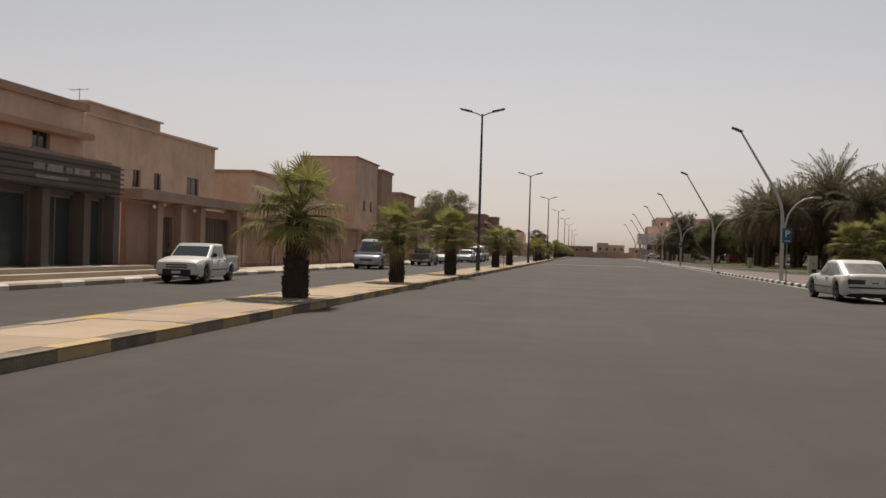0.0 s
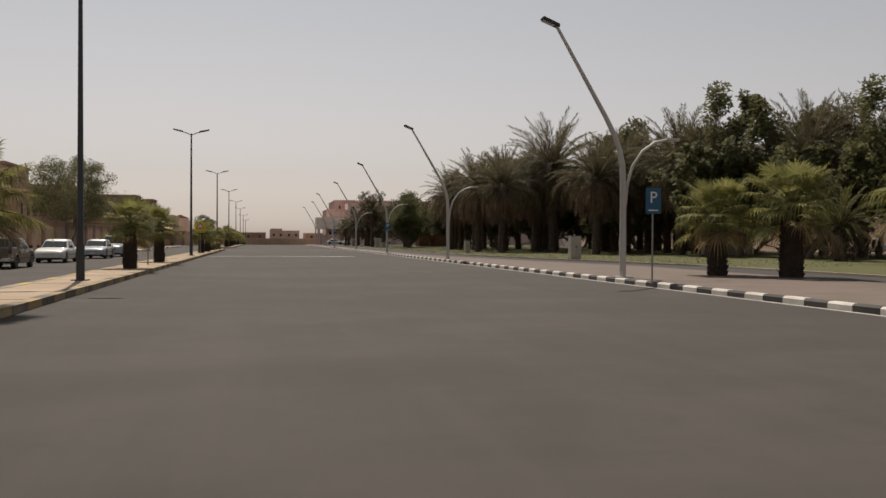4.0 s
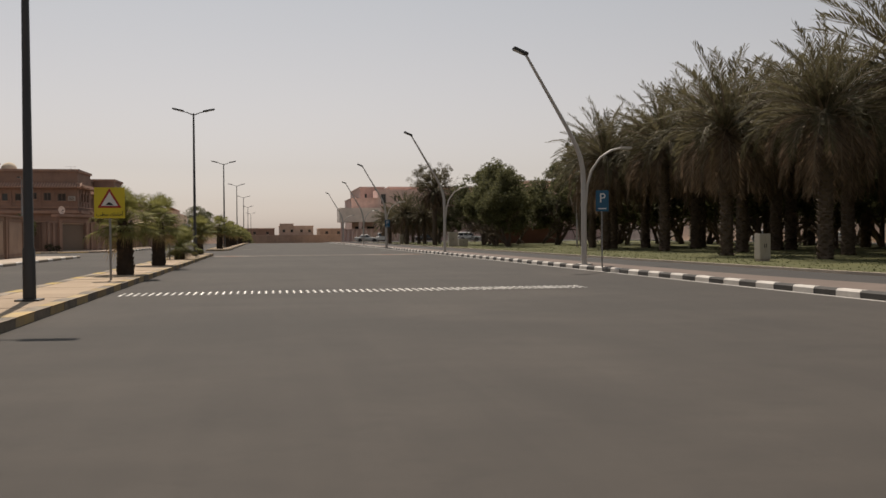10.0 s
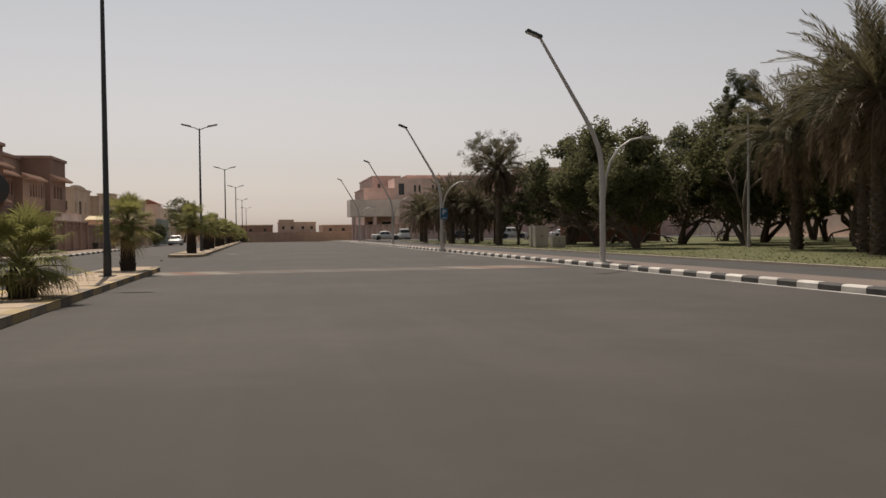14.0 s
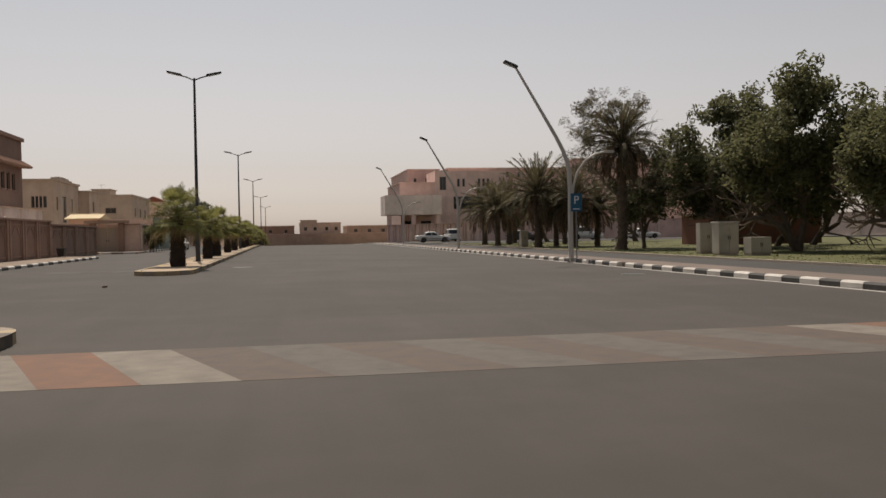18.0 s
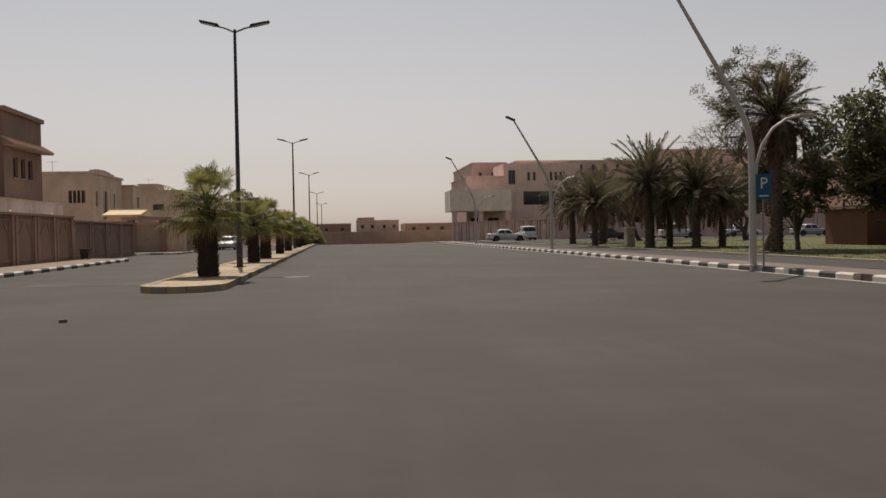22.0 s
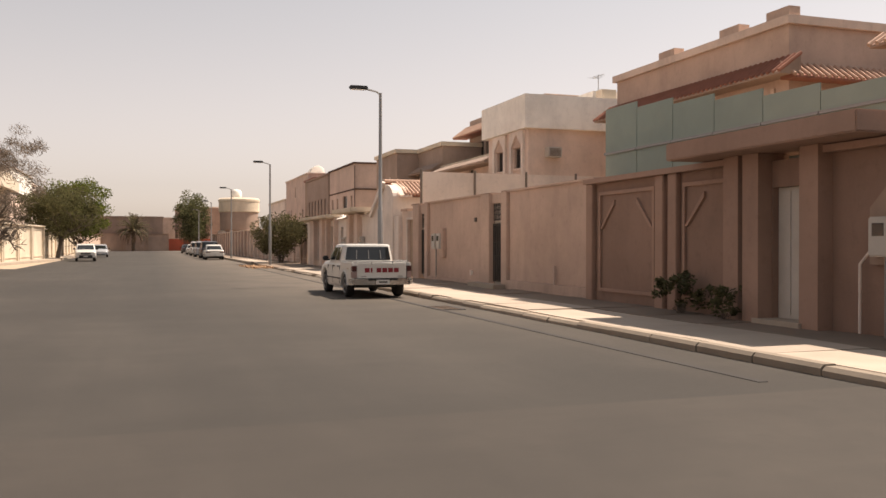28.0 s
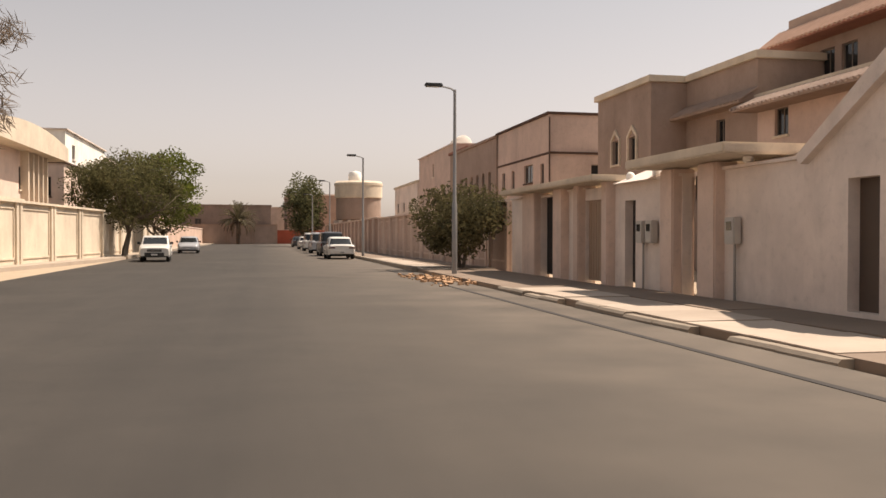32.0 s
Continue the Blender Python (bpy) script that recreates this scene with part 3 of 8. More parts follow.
m.slab([(-27, 187.58), (-13.4, 187.58), (-13.4, 228), (-14.8, 228), (-14.8, 191.9), (-27, 191.9)], -0.1, 0.13)
# stretch by the avenue wall, kept apart so its shade can be coloured in
dusty = Mesh().slab([(-16.4, 149.0), (-13.5, 149.0), (-13.5, 172.1), (-14.1, 173.6), (-16.1, 174.6), (-16.1, 185.9), (-16.4, 185.9)], -0.1, 0.13)
thing("pavement", "brown worn pavement darkened for the shade along the avenue wall", "pavement", kind="structure", mesh=dusty, material=PAVE_SHADED, smooth=False)
thing("pavement", "concrete corner pavement before the corner villa", "pavement", kind="structure", mesh=m, material=PAVE_WORN, smooth=False)
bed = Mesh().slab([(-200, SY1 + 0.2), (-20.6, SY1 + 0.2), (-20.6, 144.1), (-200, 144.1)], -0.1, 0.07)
walk_slabs = thing("pavement", "concrete slab pavement with a shade-dark row along the side street walls", "pavement", kind="structure", mesh=bed, material=PAVE_SHADED, smooth=False)
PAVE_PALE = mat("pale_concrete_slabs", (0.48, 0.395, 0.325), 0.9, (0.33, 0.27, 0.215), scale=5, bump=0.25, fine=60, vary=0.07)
# pale slabs at the kerb; the wall row's dark colour stands in for shade
me = [Mesh().box(0.008, 1.592, 0.005, 1.345, 0.03, 0.1).mesh("paving_slab", mt, False) for mt in (PAVE_PALE, PAVE_SHADED)]
rnd = random.Random(12)
for i in range(42):
    x = -88 + i * 1.6
    if -49.0 < x + 0.8 < -46.9 or -73 < x < -61.8:
        continue
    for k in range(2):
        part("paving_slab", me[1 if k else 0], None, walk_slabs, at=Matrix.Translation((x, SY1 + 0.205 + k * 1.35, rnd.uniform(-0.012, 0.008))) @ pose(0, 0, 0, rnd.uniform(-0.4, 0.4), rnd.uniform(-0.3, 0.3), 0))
# the left side of the side street
m = Mesh().slab([(-50, 116), (-57.4, 116), (-58.0, 129.0), (-57, 129.5), (-50, 129.3)][::-1], -0.1, 0.13)
m.slab([(-66.5, 112), (-66.5, 126.0), (-92, 128.9), (-200, 129.1), (-200, 112)], -0.1, 0.1)
thing("pavement", "sandy pavement on the far side of the side street", "pavement", kind="structure", mesh=m, material=PAVE, smooth=False)
plate("side_lane", [[(-66.5, 60), (-57.4, 60), (-57.4, 129.7), (-66.5, 129.7)]], -0.008, ASPHALT_OLD, "narrow sandy asphalt lane off the side street", "road")

# road markings
plate("edge_line", [[(KX - 0.16, -40), (KX - 0.02, -40), (KX - 0.02, 226), (KX - 0.16, 226)]], 0.004, PAINT_W, "worn white edge line at the kerb's foot", "road marking", thick=0.01)
hump = thing("speed_hump", "rows of steel road studs across the avenue", "speed hump", kind="structure")
stud = Mesh().lathe([(0.042, 0), (0.04, 0.006), (0.028, 0.014), (0.01, 0.018)], 8).mesh("road_stud", mat("stud_metal", (0.44, 0.42, 0.39), 0.4, (0.26, 0.25, 0.23), scale=40, metal=0.3, bump=0, vary=0.3))
for i in range(69):
    for k in range(5):
        x = -4.85 + i * 0.152
        part("road_stud", stud, None, hump, at=(x, 86.5 + k * 0.19 - 0.012 * x, 0.0))

FADED_W = mat("faded_white_paint", (0.112, 0.094, 0.077), 0.85, (0.06, 0.051, 0.044), scale=26, bump=0.15, fine=60)
FADED_R = mat("faded_red_paint", (0.10, 0.066, 0.048), 0.85, (0.058, 0.048, 0.04), scale=26, bump=0.15, fine=60)

def crossing(name, label, x0, x1, y0, y1, slant, n, mats, kept=()):
    ob = thing(name, label, "crossing", kind="structure")
    w = (x1 - x0) / n
    for i in range(n):
        a = x0 + i * w
        part("stripe", Mesh().slab([(a, y0), (a + w, y0), (a + w + slant, y1), (a + slant, y1)], -0.01, 0.0025), (BRIGHTER if i in kept else mats)[i % len(mats)], ob, smooth=False)
# the paint has kept its colour outside the wheel tracks
BRIGHTER = [mat("worn_white_paint", (0.21, 0.18, 0.145), 0.85, (0.1, 0.085, 0.07), scale=20, bump=0.15, fine=60), mat("worn_red_paint", (0.185, 0.085, 0.048), 0.85, (0.095, 0.06, 0.044), scale=20, bump=0.15, fine=60)]
crossing("zebra_crossing", "faded red and white slanting crossing stripes", -4.9, 8.4, 122.9, 125.3, -0.9, 16, [FADED_W, FADED_R], (0, 1, 2, 12, 13, 14, 15))
crossing("zebra_crossing", "faded white crossing stripes by the corner villa", -13.2, -7.0, 148.6, 150.4, 0.0, 5, [mat("worn_off_paint", (0.068, 0.06, 0.052), 0.88, (0.045, 0.041, 0.037), scale=9, bump=0.15, fine=60), ASPHALT])
for x, y, w, d in ((-5.1, 76.8, 0.7, 0.5), (-3.7, 151.2, 0.8, 0.25), (7.6, 138.5, 0.7, 0.35)):
    thing("manhole_cover", "dark cast iron cover set flush in the asphalt", "manhole cover", at=(x, y, 0), kind="structure",
          mesh=Mesh().lathe([(w / 2, -0.03), (w / 2, 0.003), (w / 2 - 0.04, 0.005), (0.05, 0.004)], 20), material=STEEL_DARK)
thing("stone", "small broken brick lying on the asphalt", "stone", at=pose(-6.54, 138.6, 0, 0, 0, 25), mesh=Mesh().slab([(-0.06, -0.03), (0.06, -0.035), (0.065, 0.03), (-0.05, 0.035)], 0, 0.05), material=PAINT_R, smooth=False)
thing("road_seam", "dark tar seam along the side street kerb", "road seam", kind="structure", mesh=Mesh().box(-74, -24.5, 140.48, 140.58, -0.02, 0.002), material=ASPHALT_DARK, smooth=False)
g = thing("storm_drain", "rusty slotted storm drain grate at the kerb", "drain", kind="structure", at=(-34.2, 140.75, 0.0))
part("frame", Mesh().box(-0.5, 0.5, -0.26, -0.22, -0.03, 0.008).box(-0.5, 0.5, 0.22, 0.26, -0.03, 0.008).box(-0.5, -0.46, -0.22, 0.22, -0.03, 0.008).box(0.46, 0.5, -0.22, 0.22, -0.03, 0.008), STEEL_DARK, g, smooth=False)
bar_mesh = Mesh().box(-0.022, 0.022, -0.22, 0.22, -0.03, 0.005).mesh("grate_bar", mat("rusty_iron", (0.14, 0.10, 0.075), 0.8), False)
for i in range(9):
    part("grate_bar", bar_mesh, None, g, at=(-0.4 + i * 0.1, 0, 0))
# sandy patch and rubble at the broken kerb
rub = Mesh()
rnd = random.Random(3)
for i in range(160):
    x, y, s = rnd.gauss(-66.5, 1.6), rnd.gauss(141.0, 0.35), rnd.uniform(0.02, 0.07)
    rub.box(-s, s, -s * 0.8, s * 0.8, -s * 0.3, s, Matrix.Translation((x, y, 0.0)) @ pose(0, 0, 0, rnd.uniform(-20, 20), rnd.uniform(-20, 20), rnd.uniform(0, 90)))
thing("rubble", "orange sand and broken kerb rubble at the roadside", "rubble", kind="stuff", mesh=rub, material=mat("orange_sand", (0.42, 0.24, 0.13), 0.95, (0.34, 0.22, 0.14)), smooth=False)

# ---- trees ----
BARK = mat("brown_bark", (0.17, 0.125, 0.09), 0.95, (0.1, 0.075, 0.055), scale=25, bump=0.8, fine=60)
BARK_GREY = mat("grey_bark", (0.17, 0.135, 0.105), 0.95, (0.10, 0.08, 0.06), scale=25, bump=0.7, fine=60)
BOOTS = mat("palm_boots", (0.075, 0.052, 0.036), 0.95, (0.04, 0.029, 0.021), scale=30, bump=0.8, fine=50)
FAN = leaf_mat("fan_palm_leaf", (0.265, 0.25, 0.085), (0.155, 0.16, 0.06), 0.75, 0.75, 1.25)
FAN_DRY = leaf_mat("dry_palm_leaf", (0.30, 0.22, 0.11), (0.2, 0.14, 0.07))
DATE = leaf_mat("date_palm_leaf", (0.128, 0.111, 0.062), (0.076, 0.068, 0.04), 0.7, 0.7, 1.35)
STEM = mat("straw_frond_stem", (0.27, 0.21, 0.14), 0.6, (0.19, 0.145, 0.1), bump=0.1)
DATE_DRY = leaf_mat("dry_date_leaf", (0.21, 0.148, 0.1), (0.13, 0.093, 0.064))
DARK_LEAF = leaf_mat("dark_green_leaf", (0.148, 0.145, 0.072), (0.095, 0.098, 0.05))
OLIVE_LEAF = leaf_mat("olive_leaf", (0.122, 0.118, 0.058), (0.08, 0.08, 0.038))
BRIGHT_LEAF = leaf_mat("bright_leaf", (0.135, 0.15, 0.035), (0.08, 0.095, 0.025))

def trunk_rings(h, r0, r1, rnd, step=0.09, jag=0.35):
    """A palm's trunk with the stubs of old leaves."""
    m = Mesh()
    n = max(4, int(h / 0.25))
    m.tube([(0, 0, -0.05 + h * i / n) for i in range(n + 1)], [r0 + (r1 - r0) * i / n for i in range(n + 1)], 10)
    k = int(h / step)
    for i in range(k):
        z = h * i / k
        r = r0 + (r1 - r0) * i / k
        for j in range(6):
            a = j * 1.047 + i * 0.55 + rnd.uniform(-0.15, 0.15)
            c, s = math.cos(a), math.sin(a)
            w, l, o = r * 0.42, rnd.uniform(0.08, 0.16), r * jag * rnd.uniform(0.3, 1)
            b = Vector((c * r * 0.9, s * r * 0.9, z))
            t = Vector((-s, c, 0)) * w
            tip = Vector((c * (r + o), s * (r + o), z + l))
            m.add([b - t, b + t, tip + t * 0.5, tip - t * 0.5, b * 1 + Vector((c * o * 0.5, s * o * 0.5, -0.03))], [(0, 1, 2, 3), (0, 4, 1)])
    return m

def fan_leaf(m, base, az, up, stalk, size, rnd, blades=25):
    """A stalk with a pleated half disc that splits into fine drooping tips."""
    d = Vector((math.cos(az) * math.cos(up), math.sin(az) * math.cos(up), math.sin(up)))
    side = Vector((-math.sin(az), math.cos(az), 0))
    tip = base + d * stalk + Vector((0, 0, -0.08 * stalk))
    m.tube([base, base + d * stalk * 0.5, tip], [0.02, 0.013, 0.008], 4, False)
    d2 = (d + Vector((0, 0, -0.3 * math.cos(up)))).normalized()
    nrm = side.cross(d2)
    sag = 0.12 + 0.35 * max(0.0, math.cos(up)) ** 2
    for i in range(blades):
        a = (i / (blades - 1) - 0.5) * 3.7
        out = d2 * math.cos(a) + side * math.sin(a)
        l = size * (0.74 + 0.26 * math.cos(a * 0.6)) * rnd.uniform(0.82, 1.12)
        w = (side * math.cos(a) - d2 * math.sin(a)) * (l * 0.5 * 3.7 / blades * 0.5)
        mid = tip + out * l * 0.52 + nrm * (0.04 * size + (0.02 * size if i % 2 else 0))
        far = tip + out * l * 0.8 + Vector((0, 0, -0.3 * sag * l))
        end = tip + out * l + Vector((0, 0, -sag * l * rnd.uniform(0.6, 1.8)))
        m.add([tip, mid - w, far - w * 0.5, end, far + w * 0.5, mid + w], [(0, 1, 2, 4, 5), (2, 3, 4)])

def fan_palm(label, trunk_h, trunk_r, leaf, seed, group="", low=-0.35, count=50):
    """Upright young fans on top, level ones round them, a few dead ones hanging."""
    rnd = random.Random(seed)
    root = thing("fan_palm", label, "palm tree", group=group)
    part("trunk", trunk_rings(trunk_h, trunk_r * 0.88, trunk_r * 0.7, rnd, 0.07, 0.22), BOOTS, root)
    m, dry = Mesh(), Mesh()
    for i in range(count):
        q = i / (count - 1)
        up = 1.4 + (low - 1.4) * q ** 0.85 + rnd.uniform(-0.26, 0.2)
        hang = i >= count - 5
        fan_leaf(dry if hang else m, Vector((0, 0, trunk_h + 0.1 - 0.25 * q)), i * 2.4 + rnd.uniform(-0.3, 0.3), up - (0.2 if hang else 0), leaf * rnd.uniform(0.65, 1.4) * (0.8 if hang else 1), leaf * rnd.uniform(0.68, 1.0), rnd)
    part("crown", m, FAN, root)
    part("dry_leaves", dry, FAN_DRY, root, "hanging straw-coloured dead leaves")
    return root

def date_palm(label, trunk_h, frond, seed, group="", droop=1.0, total=78, leaf=None, dead=0.42, girth=0.34):
    """Stiff plumes in the upper half of the crown, older ones arching over, dead ones hanging round the trunk."""
    rnd = random.Random(seed)
    root = thing("date_palm", label, "palm tree", group=group)
    part("trunk", trunk_rings(trunk_h, girth, girth * 0.76, rnd, 0.14, 0.55), BARK, root)
    m, dry, stems = Mesh(), Mesh(), Mesh()
    live = int(total * (1 - dead))
    for i in range(total):
        az = i * 2.399 + rnd.uniform(-0.3, 0.3)
        if i < live:
            q = i / live
            up, bend = 1.42 - 1.35 * q ** 0.8 + rnd.uniform(-0.12, 0.12), 0.3 + 0.85 * q * droop
        else:
            q = (i - live) / max(1, total - live)
            up, bend = 0.15 - 0.95 * q + rnd.uniform(-0.2, 0.2), 1.25 * droop
        l = frond * rnd.uniform(0.86, 1.1) * (0.82 if i >= live else 1)
        t = dry if i >= live + 6 * rnd.random() else m
        pos, a = Vector((0, 0, trunk_h + rnd.uniform(-0.25, 0.15))), up
        pts, dirs = [pos.copy()], []
        n = 9
        for k in range(n):
            d = Vector((math.cos(az) * math.cos(a), math.sin(az) * math.cos(a), math.sin(a)))
            dirs.append(d)
            pos = pos + d * (l / n)
            pts.append(pos.copy())
            a = max(-1.5, a - bend * (0.05 + 0.025 * k) * rnd.uniform(0.8, 1.2))
        stems.tube(pts[::3], [0.04, 0.028, 0.017, 0.006], 4, False)
        side = Vector((-math.sin(az), math.cos(az), 0))
        count = 40
        for k in range(2, count + 1):
            f = 0.06 + 0.94 * k / count
            j = min(n - 1, int(f * n))
            p = pts[j].lerp(pts[j + 1], f * n - j) if f < 1 else pts[-1]
            d, upv = dirs[j], dirs[j].cross(side) * -1
            upv = upv if upv.z > 0 else -upv
            ll = frond * (0.05 + 0.095 * math.sin(math.pi * (0.1 + 0.8 * f))) * rnd.uniform(0.8, 1.15)
            for sgn in (-1, 1):
                sag = rnd.uniform(-0.5, -0.1) if t is dry else rnd.uniform(-0.22, 0.05)
                e = p + (side * sgn * rnd.uniform(0.45, 0.75) + d * 0.8 + upv * rnd.uniform(0.05, 0.4) + Vector((0, 0, sag))) * ll
                w = d * 0.05
                t.add([p - w, (p + e) / 2 - w * 0.9 + upv * 0.01, e, (p + e) / 2 + w * 0.9], [(0, 1, 2, 3)])
    part("crown", m, leaf or DATE, root)
    part("dry_leaves", dry, DATE_DRY, root, "hanging brown dead fronds")
    part("midrib", stems, STEM, root, "pale straw-coloured frond stems")
    return root

def limbs(m, rnd, pos, d, length, r, depth, ends, spread=0.6, bend=0.18, kids=(2, 3), shrink=0.72, r_shrink=0.62):
    pts, rad = [pos], [r]
    n = 4
    for i in range(n):
        d = (d + Vector((rnd.gauss(0, bend), rnd.gauss(0, bend), rnd.gauss(0.03, bend * 0.6)))).normalized()
        pos = pos + d * (length / n)
        pts.append(pos)
        rad.append(r * (1 - (1 - r_shrink) * (i + 1) / n))
    m.tube(pts, rad, 7 if depth > 2 else 4, False)
    ends.append((pos, depth, d))
    if depth <= 0:
        return
    for i in range(rnd.randint(*kids)):
        az = rnd.uniform(0, 6.283)
        o = d.orthogonal().normalized()
        o.rotate(Matrix.Rotation(az, 3, d).to_quaternion())
        nd = (d * math.cos(spread) + o * math.sin(spread) * rnd.uniform(0.7, 1.3)).normalized()
        limbs(m, rnd, pts[rnd.choice((2, 3, 4, 4))], nd, length * shrink * rnd.uniform(0.8, 1.15), rad[-1] * rnd.uniform(0.75, 1.0), depth - 1, ends, spread, bend, kids, shrink, r_shrink)

def leaf_card(m, p, s, rnd, thin=0.45):
    a = Vector((rnd.gauss(0, 1), rnd.gauss(0, 1), rnd.gauss(0, 0.8))).normalized()
    b = a.orthogonal().normalized()
    m.add([p - a * s, p - b * s * thin, p + a * s, p + b * s * thin], [(0, 1, 2, 3)])

def broad_tree(label, height, radius, trunk_h, seed, leaf, leaves=7000, size=0.13, bark=None, clumps=46, squash=0.75, group="", trunk_r=0.2, stems=1, name="tree", clump=(0.16, 0.36), thin=0.45, depth=3, shrink=0.9, lobes=0):
    """A tree with limbs and a crown of small leaves held in uneven clumps; lobes: the clumps gather into so many upright masses with gaps between."""
    rnd = random.Random(seed)
    root = thing(name, label, "tree" if height > 3.4 else "shrub", group=group)
    wood, ends = Mesh(), []
    for s in range(stems):
        lean = Vector((rnd.gauss(0, 0.12 + 0.15 * (stems > 1)), rnd.gauss(0, 0.12 + 0.15 * (stems > 1)), 1)).normalized()
        limbs(wood, rnd, Vector((rnd.gauss(0, 0.08) * (stems > 1), rnd.gauss(0, 0.08) * (stems > 1), -0.05)), lean, trunk_h, trunk_r, depth, ends, spread=0.75, shrink=min(shrink, 0.42 * height / trunk_h), kids=(3, 4))
    part("trunk", wood, bark or BARK, root)
    m = Mesh()
    rise = height - trunk_h * 0.8
    cz = trunk_h * 0.8 + rise * 0.5
    spots = []
    for i in range(lobes):
        az, el = i * 2.4 + rnd.uniform(-0.4, 0.4), rnd.uniform(-0.95, 1.0)
        ring = math.sqrt(max(0.05, 1 - el * el)) * rnd.uniform(0.45, 0.72)
        c = Vector((math.cos(az) * ring * radius, math.sin(az) * ring * radius, cz + el * rise * 0.34))
        lr = radius * rnd.uniform(0.24, 0.38)
        for k in range(max(4, clumps // lobes)):
            v = Vector((rnd.gauss(0, 1), rnd.gauss(0, 1), rnd.gauss(0, 1))).normalized() * rnd.random() ** 0.4
            spots.append((c + Vector((v.x * lr, v.y * lr, v.z * lr * 1.25)), lr * rnd.uniform(*clump)))
    for i in range(0 if lobes else clumps):
        while True:
            u = Vector((rnd.uniform(-1, 1), rnd.uniform(-1, 1), rnd.uniform(-1, 1)))
            if 0.25 < u.length < 1:
                break
        spots.append((Vector((u.x * radius * 0.88, u.y * radius * 0.88, cz + u.z * rise * 0.46)), radius * rnd.uniform(*clump)))
    per = leaves // len(spots)
    for c, r in spots:
        for k in range(per):
            v = Vector((rnd.gauss(0, 1), rnd.gauss(0, 1), rnd.gauss(0, 1)))
            v = v.normalized() * (rnd.random() ** 0.42)
            leaf_card(m, c + Vector((v.x * r, v.y * r, v.z * r * squash)), size * rnd.uniform(0.6, 1.3), rnd, thin)
    part("crown", m, leaf, root, smooth=False)
    return root

def scatter(first, spots, rnd):
    """The first at the first spot, copies at the others, each turned and sized a little differently."""
    for i, (x, y, z, s) in enumerate(spots):
        mt = Matrix.Translation((x, y, z)) @ Matrix.Rotation(rnd.uniform(0, 6.28), 4, "Z") @ Matrix.Scale(s, 4)
        if i == 0:
            first.matrix_basis = mt
        else:
            ob = copy_thing(first, Matrix.Identity(4))
            ob.matrix_basis = mt
rnd = random.Random(21)
G = "young fan palms on the median"
a = fan_palm("young fan palm with a shaggy dark trunk on the median", 1.62, 0.28, 0.6, 1, G)
b = fan_palm("young fan palm with drooping lower leaves on the median", 1.55, 0.27, 0.57, 2, G, -0.35)
c = fan_palm("short bushy fan palm with yellowing leaves on the median", 0.62, 0.28, 0.62, 3, G, -0.1)
Z = 0.146
scatter(a, [(-6.0, 17.4, Z, 1.05), (-5.9, 37.0, Z, 1.05), (-6.0, 65.5, Z, 1.0), (-5.9, 102.6, Z, 1.0), (-6.0, 149.6, Z, 1.12), (-5.9, 167.3, Z, 1.05), (-5.9, 186, Z, 1), (-5.9, 209, Z, 1), (-5.9, 240, Z, 1), (-5.9, 258, Z, 1)], rnd)
scatter(b, [(-6.0, 27.0, Z, 1.0), (-6.0, 55.9, Z, 1.05), (-5.9, 94.4, Z, 1.0), (-5.9, 123.8, Z, 0.95), (-5.9, 161.5, Z, 1.0), (-5.9, 177.5, Z, 1.0), (-5.9, 201, Z, 1), (-5.9, 222, Z, 1), (-5.9, 249, Z, 1), (-5.9, 276, Z, 1)], rnd)
scatter(c, [(-6.0, 111.9, Z, 1.0), (-5.9, 216, Z, 1.1), (-5.9, 292, Z, 1.1)], rnd)

G = "young palms at the park's edge"
f = date_palm("young palm with yellow-green drooping fronds by the pavement", 1.9, 2.3, 5, G, 0.9, 56, leaf_mat("young_palm_leaf", (0.12, 0.115, 0.042), (0.07, 0.072, 0.03)))
p = fan_palm("olive fan palm with hanging lower leaves beside the walking path", 1.6, 0.3, 0.66, 9, G)
scatter(p, [(13.3, 47.9, 0.16, 1.2), (15.0, 46.4, 0.16, 1.38), (17.5, 43.2, 0.16, 1.62)], rnd)
scatter(f, [(28.5, 57.0, 0.16, 1.0), (31, 66, 0.16, 1.1), (26.5, 50, 0.16, 1.1)], rnd)

G = "date palms in the park"
d1 = date_palm("tall date palm with dry hanging fronds on the lawn", 6.5, 4.5, 11, G, 1.15, 88, None, 0.32)
d2 = date_palm("tall date palm with a full grey-green crown on the lawn", 6.4, 4.3, 12, G, 1.25, 90, None, 0.33)
d3 = date_palm("short date palm with a spreading crown on the lawn", 3.0, 2.6, 13, G, 0.95, 66, None, 0.25, 0.23)
d4 = date_palm("slender date palm before a half bare tree", 5.6, 2.4, 14, G, 1.3, 80, None, 0.5, 0.26)
d4.matrix_basis = Matrix.Translation((16.0, 160.3, 0.16))
def rows(xs, y0, y1, step, seed):
    r = random.Random(seed)
    out = []
    for x in xs:
        y = y0 + r.uniform(0, step)
        while y < y1:
            out.append((x + r.uniform(-1.6, 1.6), y, 0.16, r.uniform(0.86, 1.15)))
            y += step * r.uniform(0.8, 1.25)
    return out
scatter(d1, [(25.5, 100.2, 0.16, 1.2), (31.5, 86.5, 0.16, 1.1), (27.4, 123.4, 0.16, 1.15), (24.9, 103.7, 0.16, 0.9), (26.8, 108.2, 0.16, 1.0), (19.6, 105.3, 0.16, 0.92), (36.5, 99, 0.16, 1.05)] + rows((36, 44), 70, 138, 12, 5), rnd)
